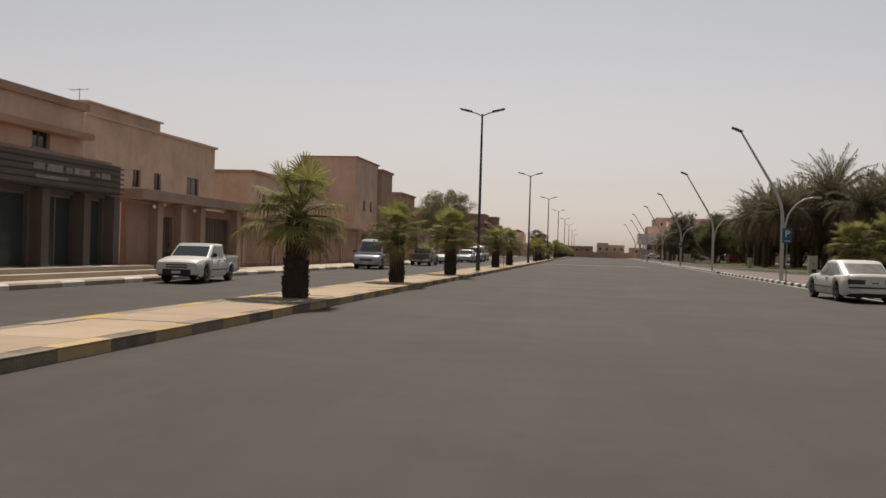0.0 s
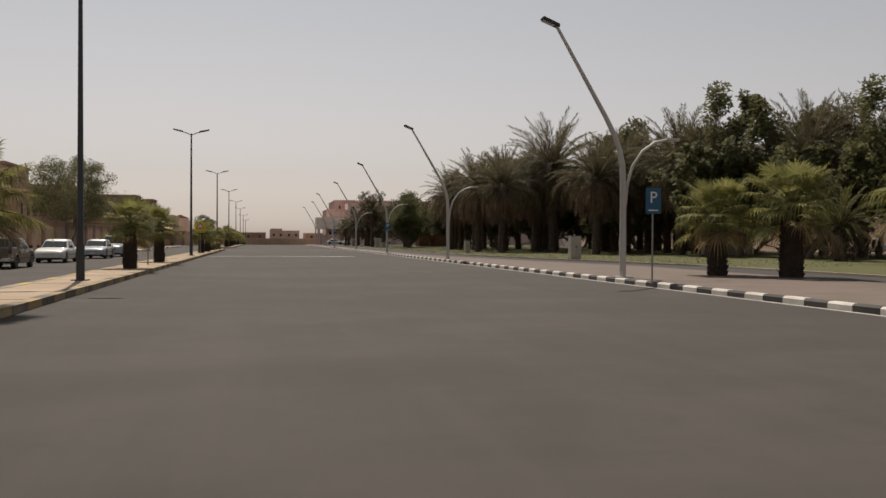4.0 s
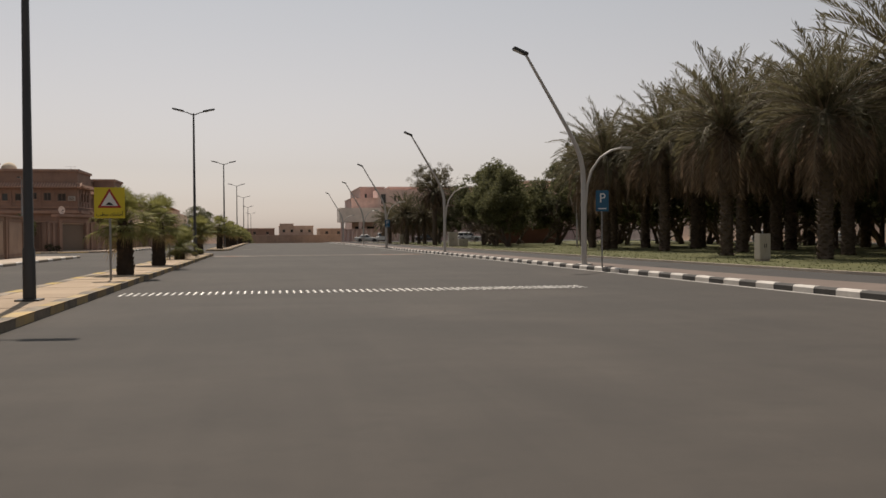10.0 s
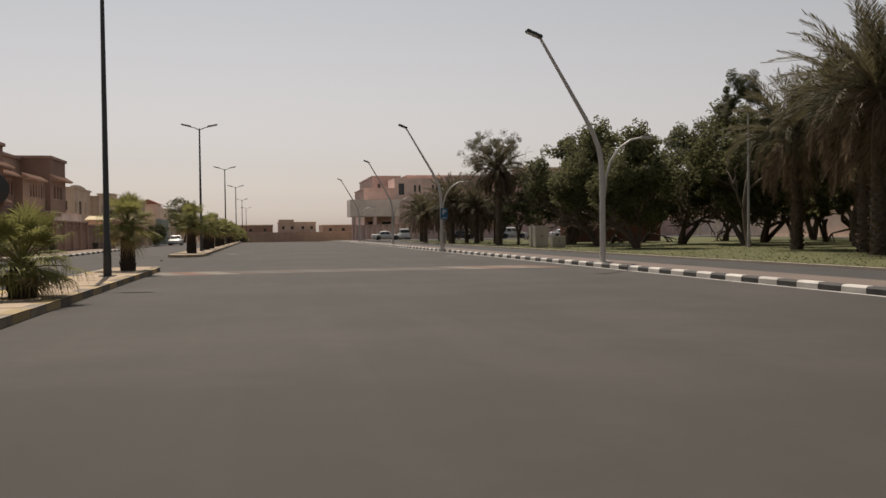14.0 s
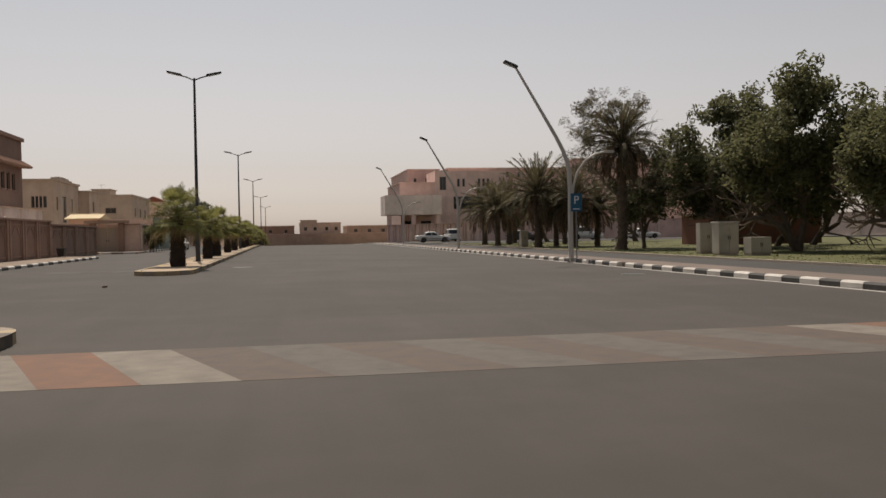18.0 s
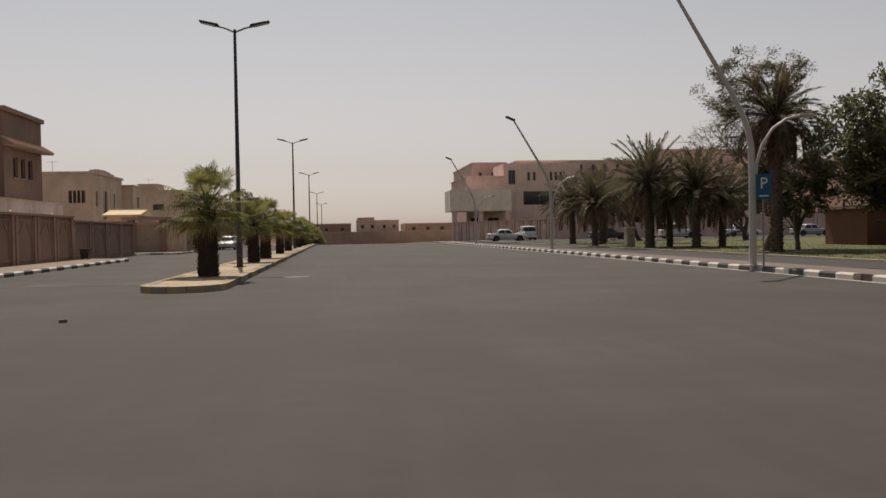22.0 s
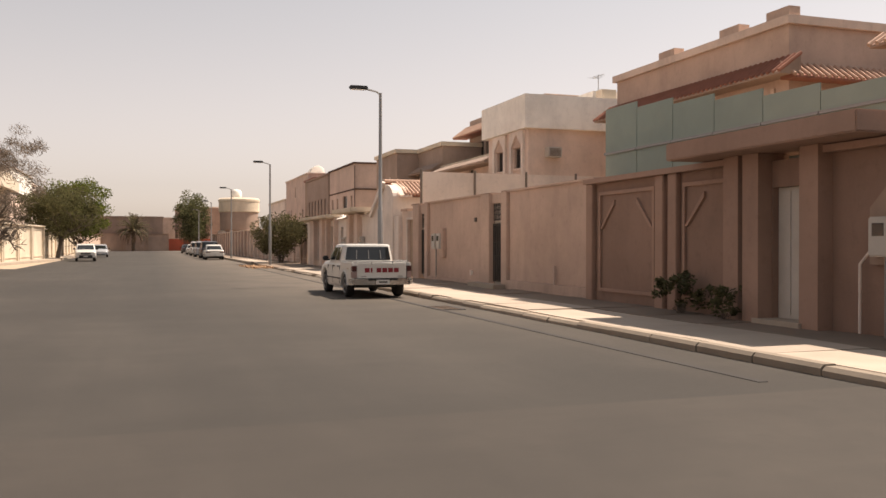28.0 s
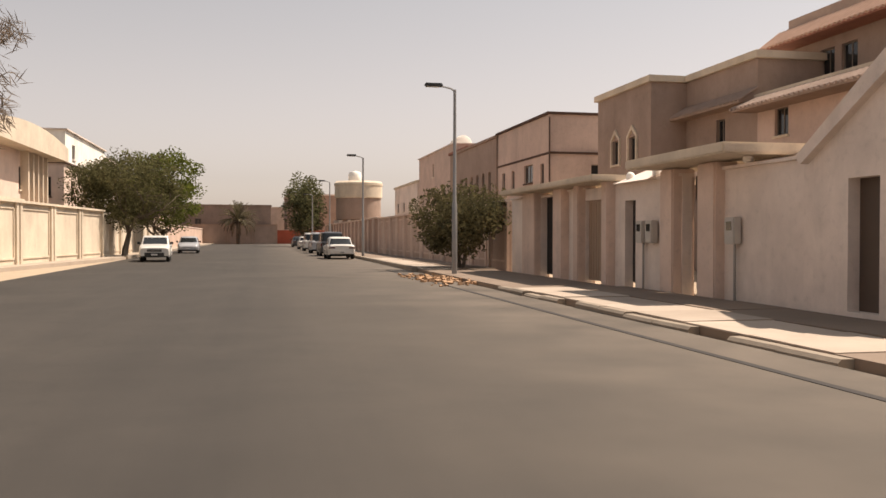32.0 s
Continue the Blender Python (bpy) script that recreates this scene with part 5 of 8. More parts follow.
    rim = Mesh().lathe([(R * 0.64, -0.09), (R * 0.64, 0.1), (R * 0.58, 0.085), (R * 0.5, 0.05), (R * 0.34, 0.055), (R * 0.2, 0.085), (0.02, 0.09)], 20, Matrix.Rotation(radians(-90), 4, "X")).mesh("rim", RIM)
    for cx in (s["fa"], s["ra"]):
        for e in (-1, 1):
            w = part("wheel", tyre, RUBBER, root, at=(cx, e * (W - 0.125), R))
            part("rim", rim, RIM, w, at=pose(0, 0.014 * e, 0, 0, 0, 0 if e > 0 else 180))
    # fittings
    def bar(nm, x, e, zc, hh, d, mt, wid):
        out = [(x + e * (d - 0.1 * abs(k / 6) ** 3 * 1.6), wid * k / 6) for k in range(-6, 7)]
        inn = [(x - e * 0.1, y) for _, y in out][::-1]
        poly = out + inn
        part(nm, bevelled(Mesh().slab(poly if e < 0 else poly[::-1], zc - hh, zc + hh).mesh(nm, mt), 0.025, 40, 2), mt, root)
    bar("front_bumper", L, 1, 0.43, 0.11, 0.05, TRIM if pick else body_paint, W * 0.93)
    bar("rear_bumper", -L, -1, 0.465, 0.085 if pick else 0.1, 0.07 if pick else 0.05, CHROME if pick else body_paint, W * 0.98 if pick else W * 0.92)
    hz = s["hood"] - (0.26 if pick else 0.34)
    part("grille", bevelled(Mesh().box(L - 0.2, L + 0.018, -0.4, 0.4, hz - 0.1, hz + 0.035).mesh("grille", TRIM), 0.01), TRIM, root)
    part("grille_bar", Mesh().box(L - 0.1, L + 0.026, -0.38, 0.38, hz - 0.045, hz - 0.02), CHROME, root, smooth=False)
    part("front_plate", Mesh().box(L + 0.03, L + 0.055, -0.17, 0.17, 0.38, 0.48), PLATE, root)
    lift = 0.27 if kind == "boxy_sedan" else 0.0
    pl = part("rear_plate", Mesh().box(-L - 0.077 + lift * 0.22, -L - 0.04 + lift * 0.22, -0.19, 0.19, 0.40 + lift, 0.52 + lift), PLATE, root)
    part("plate_bar", Mesh().box(-L - 0.08 + lift * 0.22, -L - 0.074 + lift * 0.22, -0.12, 0.12, 0.44 + lift, 0.475 + lift), TRIM, pl, "dark bar standing for the plate's writing")
    if pick:
        part("step_pad", Mesh().box(-L - 0.076, -L - 0.05, -0.42, 0.42, 0.5, 0.556), TRIM, root, "black step pad on the bumper")
    for e in (-1, 1):
        part("headlight", bevelled(Mesh().box(L - 0.3, L - 0.004, e * (W - 0.28) - 0.15, e * (W - 0.28) + 0.15, hz - 0.09, hz + 0.04).mesh("headlight", CLEAR_LENS), 0.03), CLEAR_LENS, root)
        if pick:
            lamp = (-L + 0.035, -L + 0.2, e * (W - 0.068) - 0.066, e * (W - 0.068) + 0.07, 0.755, 0.9)
            part("reversing_light", bevelled(Mesh().box(-L + 0.035, -L + 0.2, e * (W - 0.068) - 0.066, e * (W - 0.068) + 0.07, 0.57, 0.752).mesh("reversing_light", LENS_PINK), 0.008), LENS_PINK, root, "pale pinkish lower lamp glass")
            part("bumper_corner", bevelled(Mesh().box(-L - 0.05, -L + 0.42, e * (W - 0.02) - 0.05, e * (W - 0.02) + 0.05, 0.4, 0.545).mesh("bumper_corner", CHROME), 0.03), CHROME, root)
            part("side_badge", Mesh().box(-L + 0.5, -L + 0.68, e * W - 0.004, e * W + 0.006, 0.8, 0.83), GOLD_MARK, root, "faded ochre maker's mark as a plain bar", smooth=False)
        elif kind == "boxy_sedan":
            lamp = (-L - 0.004, -L + 0.14, e * (W * 0.62) - 0.29, e * (W * 0.62) + 0.29, 0.65, 0.85)
        elif kind in ("suv", "van"):
            lamp = (-L + 0.02, -L + 0.2, e * (W * 0.86) - 0.07, e * (W * 0.86) + 0.07, 0.7, 0.95)
        else:
            lamp = (-L - 0.002, -L + 0.2, e * (W * 0.7) - 0.2, e * (W * 0.7) + 0.2, 0.68, 0.8)
        lens = DARK_LENS if kind == "boxy_sedan" else DEEP_LENS if pick else RED_LENS
        part("tail_light", bevelled(Mesh().box(*lamp).mesh("tail_light", lens), 0.008 if pick else 0.02), lens, root)
        mx = c0 - 0.32
        part("mirror", bevelled(Mesh().box(mx - 0.06, mx + 0.06, e * (W + 0.075) - 0.085, e * (W + 0.075) + 0.085, belt + 0.0, belt + 0.15).mesh("mirror", TRIM), 0.03), CHROME if pick else TRIM, root)
        part("mirror_arm", Mesh().box(mx - 0.02, mx + 0.02, e * (W - 0.02) - 0.06, e * (W - 0.02) + 0.06, belt + 0.0, belt + 0.04), TRIM, root, smooth=False)
        part("side_trim", Mesh().box(s["ra"] + ar + 0.03, s["fa"] - ar - 0.03, e * W - 0.012, e * W + 0.012, 0.49, 0.53), TRIM, root, smooth=False)
        for hx in ((c0 + c1) / 2 - 0.12, c1 + (0.3 if pick else 0.65)):
            part("door_handle", bevelled(Mesh().box(hx - 0.07, hx + 0.07, e * W * 0.985 - 0.005, e * W * 0.985 + 0.022, belt - 0.16, belt - 0.125).mesh("door_handle", TRIM), 0.008), TRIM, root)
        for sx in ((c0 + c1) / 2 + 0.05, c0 - 0.3, c1 + (0.1 if pick else 0.45)):
            part("door_seam", Mesh().box(sx - 0.0025, sx + 0.0025, e * W * 0.985 - 0.01, e * W * 0.985 + 0.0135, 0.36, belt - 0.12), TRIM, root, smooth=False)
    part("underside", Mesh().box(-L + (0.7 if pick else 0.3), L - 0.35, -W + 0.26, W - 0.26, 0.27 if pick else 0.2, 0.46), TRIM, root)
    if kind == "boxy_sedan":
        part("bumper_strip", Mesh().box(-L - 0.058, -L + 0.1, -W * 0.9, W * 0.9, 0.53, 0.585), TRIM, root)
    return root

# heading: 0 looks along +x; 90 along +y
car("white double-cab pickup with chrome rear bumper parked at the kerb", "pickup", WHITE_PAINT, pose(-39.58, 140.36, 0, 0, 0, 180), "pickup_truck", marks=True)
car("old cream sedan with dusty rear window parked at the kerb", "boxy_sedan", CREAM_PAINT, pose(8.1, 29.55, 0, 0, 0, 92.5), "car", glass=DUSTY_GLASS)
car("white double-cab pickup parked facing the avenue's traffic", "pickup", WHITE_PAINT, pose(-12.0, 25.7, 0, 0, 0, -84) @ Matrix.Scale(0.94, 4), "pickup_truck")
car("silver passenger van parked before the villa gates", "van", SILVER_PAINT, pose(-11.9, 47.9, 0, 0, 0, -90), "van")
car("brown pickup parked with its open bed to the road", "pickup", BROWN_PAINT, pose(-11.7, 61.5, 0, 0, 0, 90), "pickup_truck")
car("white saloon car parked along the villa side", "sedan", WHITE_PAINT, pose(-11.7, 70.9, 0, 0, 0, -90))
car("silver grey saloon car parked along the villa side", "sedan", SILVER_PAINT, pose(-11.35, 80.6, 0, 0, 0, -90))
car("silver sport utility car parked before the tall feathery tree", "suv", SILVER_PAINT, pose(-11.3, 86.9, 0, 0, 0, -90))
car("silver passenger van parked beside the tall feathery tree", "van", SILVER_PAINT, pose(-12.05, 96.4, 0, 0, 0, -90), "van")
car("white saloon car parked far along the villa side", "sedan", WHITE_PAINT, pose(-12.2, 205, 0, 0, 0, -90))
car("white saloon car parked in the side street", "sedan", WHITE_PAINT, pose(-91.0, 140.3, 0, 0, 0, 180))
car("dark sport utility car parked behind the white saloon", "suv", DARK_PAINT, pose(-98.2, 140.4, 0, 0, 0, 180))
car("silver sport utility car parked in the side street row", "suv", SILVER_PAINT, pose(-107.6, 140.4, 0, 0, 0, 180))
car("white sport utility car parked in the side street row", "suv", WHITE_PAINT, pose(-117, 140.4, 0, 0, 0, 180))
car("white saloon car parked at the end of the street row", "sedan", WHITE_PAINT, pose(-127, 140.4, 0, 0, 0, 180))
car("dark saloon car parked at the end of the street row", "sedan", DARK_PAINT, pose(-142, 140.4, 0, 0, 0, 180))
car("white pickup parked under the olive green street tree", "pickup", WHITE_PAINT, pose(-87.4, 130.95, 0, 0, 0, 4), "pickup_truck")
car("silver saloon car parked behind the white pickup", "sedan", SILVER_PAINT, pose(-109.0, 130.95, 0, 0, 0, 2))
for i, (x, y, h, k, p) in enumerate(((14.5, 213, 0, "sedan", WHITE_PAINT), (17.5, 217.5, 90, "suv", WHITE_PAINT), (24, 209, 0, "sedan", DARK_PAINT), (31, 209, 0, "suv", WHITE_PAINT), (45, 209, 0, "sedan", SILVER_PAINT),
                                    (58, 84, 90, "sedan", WHITE_PAINT), (58, 99, 90, "suv", SILVER_PAINT), (58, 126, 90, "sedan", WHITE_PAINT), (58, 150, 90, "sedan", WHITE_PAINT), (40, 214, 0, "sedan", WHITE_PAINT), (58, 165, 90, "suv", WHITE_PAINT))):
    car("distant parked car seen between the park trees", k, p, pose(x, y, 0.1 if x > 53 else 0.185 if y > 201 else 0.17, 0, 0, h), group="cars beyond the park")

# ---- signs and cabinets ----
BLUE = mat("sign_blue", (0.012, 0.095, 0.17), 0.5, (0.012, 0.075, 0.15), bump=0)
SIGN_WHITE = mat("sign_white", (0.7, 0.69, 0.66), 0.5, bump=0, amount=0.1)
YELLOW = mat("sign_yellow", (0.62, 0.50, 0.03), 0.5, bump=0, amount=0.1)
RED = mat("sign_red", (0.4, 0.03, 0.02), 0.5, bump=0)
CABINET = mat("cabinet_beige", (0.45, 0.4, 0.335), 0.7, (0.34, 0.3, 0.25), scale=12, bump=0.1)

def letter(text, size, material, parent, at):
    cu = bpy.data.curves.new("letter", "FONT")
    cu.body, cu.size, cu.extrude, cu.align_x, cu.align_y = text, size, 0.004, "CENTER", "CENTER"
    ob = new("letter_source", cu)
    bpy.context.view_layer.update()
    me = bpy.data.meshes.new_from_object(ob.evaluated_get(bpy.context.evaluated_depsgraph_get()))
    bpy.data.objects.remove(ob)
    me.materials.clear()
    me.materials.append(material)
    return part("letter", me, material, parent, at=at)

def parking_sign(at):
    root = thing("parking_sign", "blue square parking sign on a grey post by the kerb", "road sign", at=at, group="parking signs")
    part("post", Mesh().tube([(0, 0, 0), (0, 0, 2.52)], 0.025, 8), STEEL_GREY, root)
    b = part("board", bevelled(Mesh().box(-0.225, 0.225, -0.045, -0.03, 1.85, 2.55).mesh("board", BLUE), 0.006), BLUE, root)
    letter("P", 0.44, SIGN_WHITE, b, Matrix.Translation((0, -0.05, 2.28)) @ Matrix.Rotation(radians(90), 4, "X"))
    part("writing_bar", Mesh().box(-0.14, 0.14, -0.049, -0.044, 1.93, 1.96), SIGN_WHITE, b, "white bar standing for writing")
    return root
p = parking_sign(Matrix.Translation((9.15, 43.9, 0.14)))
copy_thing(p, Matrix.Translation((9.15, 94.7, 0.14)))
copy_thing(p, Matrix.Translation((9.16, 147.9, 0.14)))

root = thing("warning_sign", "yellow square speed hump warning sign on a thin post", "road sign", at=(-5.78, 91.2, 0.146))
part("post", Mesh().tube([(0, 0, 0), (0, 0, 2.3)], 0.03, 8), STEEL_GREY, root)
b = part("board", bevelled(Mesh().box(-0.38, 0.38, -0.05, -0.035, 1.6, 2.4).mesh("board", YELLOW), 0.006), YELLOW, root)
tri = lambda r: [(r * math.cos(radians(a)), 2.04 + r * math.sin(radians(a))) for a in (90, 210, 330)]
part("red_triangle", Mesh().side(tri(0.34), -0.056, -0.049, "y"), RED, b)
part("white_triangle", Mesh().side(tri(0.24), -0.062, -0.055, "y"), SIGN_WHITE, b)
part("hump_symbol", Mesh().side([(-0.13, 1.94)] + [(-0.09 + 0.18 * i / 8, 1.945 + 0.07 * math.sin(math.pi * i / 8)) for i in range(9)] + [(0.13, 1.94)], -0.067, -0.061, "y"), TRIM, b)
letter("\uFE90\uFEC4\uFEE3 \uFEDA\uFEE3\uFE8E\uFEE3\uFE83", 0.13, TRIM, b, Matrix.Translation((0, -0.055, 1.7)) @ Matrix.Rotation(radians(90), 4, "X"))
root = thing("road_sign", "grey back of a small plate on a thin median post", "road sign", at=(-6.0, 61.2, 0.146))
part("post", Mesh().tube([(0, 0, 0), (0, 0, 2.1)], 0.028, 8), STEEL_GREY, root)
part("board", Mesh().box(-0.02, 0.28, 0.03, 0.042, 1.42, 2.0), STEEL_GREY, root)
root = thing("road_sign", "dark grey back of a round sign on a thin median post", "road sign", at=(-6.42, 111.6, 0.146))
part("post", Mesh().tube([(0, 0, 0), (0, 0, 2.1)], 0.03, 8), STEEL_GREY, root)
part("board", Mesh().lathe([(0.0, 0.03), (0.3, 0.03), (0.31, 0.037), (0.3, 0.045), (0.0, 0.045)], 28, Matrix.Translation((0, 0, 1.95)) @ Matrix.Rotation(radians(-90), 4, "X")), STEEL_DARK, root)

OFFWHITE_PLASTER = mat("pale_plaster", (0.5, 0.46, 0.4), 0.9, (0.38, 0.34, 0.29), scale=4, bump=0.2, fine=50)

def cabinet(label, x, y, w, d, h, z=0.16, cap=True, turn=0):
    root = thing("utility_cabinet", label, "cabinet", at=pose(x, y, z, 0, 0, turn))
    body = part("body", bevelled(Mesh().box(-w / 2, w / 2, -d / 2, d / 2, 0.08, h).mesh("body", CABINET), 0.015), CABINET, root)
    part("plinth", Mesh().box(-w / 2 + 0.03, w / 2 - 0.03, -d / 2 + 0.03, d / 2 - 0.03, -0.04, 0.08), PAVE, root)
    if cap:
        part("lid", bevelled(Mesh().box(-w / 2 - 0.04, w / 2 + 0.04, -d / 2 - 0.04, d / 2 + 0.04, h, h + 0.07).mesh("lid", KERB_W), 0.02), KERB_W, root, "white weathered lid")
    for a in (0, 1):
        dr = part("door", Mesh().box(-w / 2 + 0.03 + a * (w / 2 - 0.02), -0.01 + a * (w / 2 - 0.02), -d / 2 - 0.012, -d / 2 + 0.01, 0.14, h - 0.06), CABINET, root)
        part("handle", Mesh().box(-0.05 + a * 0.08, -0.03 + a * 0.08, -d / 2 - 0.03, -d / 2 - 0.01, h * 0.5, h * 0.5 + 0.14), TRIM, dr)
cabinet("beige roadside utility cabinet standing at the lawn's edge", 16.3, 69.3, 0.62, 0.5, 1.35, cap=False)
cabinet("weathered grey-brown utility cabinet in the palms' shade", 16.6, 97.3, 0.45, 0.4, 1.05, cap=False)
cabinet("tall beige utility cabinet beside the lawn", 15.75, 150.2, 0.75, 0.4, 1.32, cap=False)
cabinet("beige utility cabinet with a white lid beside the lawn", 15.3, 147.7, 0.85, 0.6, 1.28)
cabinet("low beige concrete cabinet beside the lawn", 16.0, 146.5, 0.85, 0.6, 0.72, cap=False)
cabinet("narrow pale utility cabinet by the palms", 14.6, 147.2 + 28, 0.5, 0.5, 1.1)
# service kiosk among the trees
k = thing("kiosk", "pale flat-roofed service kiosk among the park trees", "kiosk", at=(34.4, 86.0, 0.16))
part("wall", Mesh().box(0, 3.2, 0, 2.6, -0.1, 2.42), OFFWHITE_PLASTER, k, smooth=False)
part("roof", bevelled(Mesh().box(-0.08, 3.28, -0.08, 2.68, 2.422, 2.54).mesh("roof", OFFWHITE_PLASTER), 0.02), OFFWHITE_PLASTER, k)
d = part("door", Mesh().box(1.9, 2.8, -0.03, -0.002, -0.05, 1.8), CABINET, k, smooth=False)
part("handle", Mesh().box(2.68, 2.74, -0.06, -0.031, 0.8, 0.95), TRIM, d, smooth=False)
# park lamp
root = thing("park_lamp", "slim pale park lamp post standing on the lawn", "lamp", at=(24.2, 138.5, 0.16))
part("pole", Mesh().tube([(0, 0, 0), (0, 0, 0.8), (0, 0, 0.84), (0, 0, 7.3)], [0.1, 0.1, 0.075, 0.05], 8), STEEL_PALE, root)
part("arm", Mesh().tube([(0, 0, 7.25), (-0.25, 0, 7.4), (-0.5, 0, 7.4)], 0.03, 6), STEEL_PALE, root)
part("lamp_head", bevelled(Mesh().box(-0.9, -0.4, -0.12, 0.12, 7.34, 7.46).mesh("lamp_head", STEEL_PALE), 0.03), STEEL_PALE, root)

# ---- buildings: helpers ----
def weathered(m):
    """Dust and rain streaks running down, and broad blotches of faded render."""
    n, l = m.node_tree.nodes, m.node_tree.links
    b, geo = n["Principled BSDF"], n.new("ShaderNodeNewGeometry")
    src = b.inputs["Base Color"].links[0].from_socket
    for scales, size, lo, hi, low in (((1.6, 1.6, 0.3), 1.0, 0.5, 0.8, 0.88), ((1, 1, 1), 0.45, 0.4, 0.65, 0.86), ((1, 1, 1), 5.0, 0.55, 0.75, 0.90)):
        mp, t, r, h = n.new("ShaderNodeMapping"), n.new("ShaderNodeTexNoise"), n.new("ShaderNodeMapRange"), n.new("ShaderNodeHueSaturation")
        mp.inputs["Scale"].default_value = scales
        l.new(geo.outputs["Position"], mp.inputs["Vector"])
        l.new(mp.outputs[0], t.inputs["Vector"])
        t.inputs["Scale"].default_value, t.inputs["Detail"].default_value, t.inputs["Roughness"].default_value = size, 5, 0.65
        r.inputs["From Min"].default_value, r.inputs["From Max"].default_value = lo, hi
        r.inputs["To Min"].default_value, r.inputs["To Max"].default_value = 1.04, low
        l.new(t.outputs[0], r.inputs["Value"])
        l.new(r.outputs[0], h.inputs["Value"])
        l.new(src, h.inputs["Color"])
        src = h.outputs[0]
    l.new(src, b.inputs["Base Color"])
    return m

def stucco(name, col, k=0.8):
    return weathered(mat(name, col, 0.92, tuple(c * k for c in col), scale=4, bump=0.25, fine=45, spec=0.25))
PINK = stucco("pink_stucco", (0.288, 0.188, 0.145))
PINK_L = stucco("light_pink_stucco", (0.37, 0.242, 0.187))
BROWN = stucco("brown_stucco", (0.35, 0.25, 0.195))
ROSE = stucco("rose_stucco", (0.52, 0.385, 0.31))
PINKBEIGE = stucco("pinkish_beige_stucco", (0.60, 0.455, 0.385))
UMBER = stucco("umber_stucco", (0.27, 0.20, 0.165))
INST = stucco("institute_pink_stucco", (0.616, 0.431, 0.378))
INST_L = stucco("institute_pale_stucco", (0.669, 0.502, 0.449))
TAN = stucco("tan_stucco", (0.57, 0.415, 0.335))
TAN_L = stucco("pale_tan_stucco", (0.71, 0.555, 0.465))
DUN = stucco("dun_stucco", (0.47, 0.385, 0.315))
CREAM = stucco("cream_stucco", (0.66, 0.56, 0.44))
OFFWHITE = stucco("offwhite_stucco", (0.78, 0.675, 0.60))
WHITE = stucco("white_stucco", (0.87, 0.82, 0.75), 0.92)
GBROWN = stucco("rosy_brown_stucco", (0.36, 0.268, 0.22))
DARKLINE = stucco("dark_brown_trim", (0.10, 0.06, 0.045))
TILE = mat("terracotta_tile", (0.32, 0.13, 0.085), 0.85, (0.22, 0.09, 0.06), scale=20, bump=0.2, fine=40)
PALE_ROOF = mat("pale_yellow_roof", (0.62, 0.50, 0.31), 0.85, (0.5, 0.4, 0.26), scale=14, bump=0.2, fine=40)
# pale tile edges and mortar, with sunlight put into the colour
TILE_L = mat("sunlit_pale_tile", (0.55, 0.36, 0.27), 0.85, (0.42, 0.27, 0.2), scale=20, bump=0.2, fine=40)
GLASS = mat("dark_window_glass", (0.018, 0.02, 0.022), 0.08, bump=0, amount=0.1, spec=0.5)
FRAME = mat("window_frame", (0.20, 0.16, 0.13), 0.6, bump=0.02)
FRAME_W = mat("white_window_frame", (0.62, 0.58, 0.52), 0.6, bump=0.02)
IRON = mat("dark_wrought_iron", (0.03, 0.025, 0.023), 0.55, (0.05, 0.04, 0.035), bump=0.05)
GATE_TAN = mat("tan_steel_gate", (0.40, 0.29, 0.21), 0.6, (0.34, 0.245, 0.18), scale=8, bump=0.05)
GATE_GREY = mat("greyish_tan_gate", (0.36, 0.29, 0.225), 0.55, (0.31, 0.25, 0.195), scale=8, bump=0.05)
GATE_BROWN = mat("brown_steel_gate", (0.10, 0.068, 0.05), 0.6, (0.07, 0.05, 0.038), scale=8, bump=0.05)
GREEN_SHEET = mat("pale_green_sheet", (0.30, 0.36, 0.31), 0.65, (0.24, 0.29, 0.25), scale=8, bump=0.05)
# pale backing whose colour stands in for daylight through the door grille
DOOR_BACK = mat("pale_door_backing", (0.36, 0.32, 0.28), 0.4, (0.22, 0.19, 0.16), scale=30, bump=0.05)
AC_WHITE = mat("ac_casing", (0.55, 0.51, 0.46), 0.6, (0.42, 0.39, 0.35), bump=0.05)

def side_m(x, y, angle=0):
    """A facade's frame: x runs along it, y goes into the wall, z up. angle 0: it looks south; 90: it looks east."""
    return Matrix.Translation((x, y, 0)) @ Matrix.Rotation(radians(angle), 4, "Z")

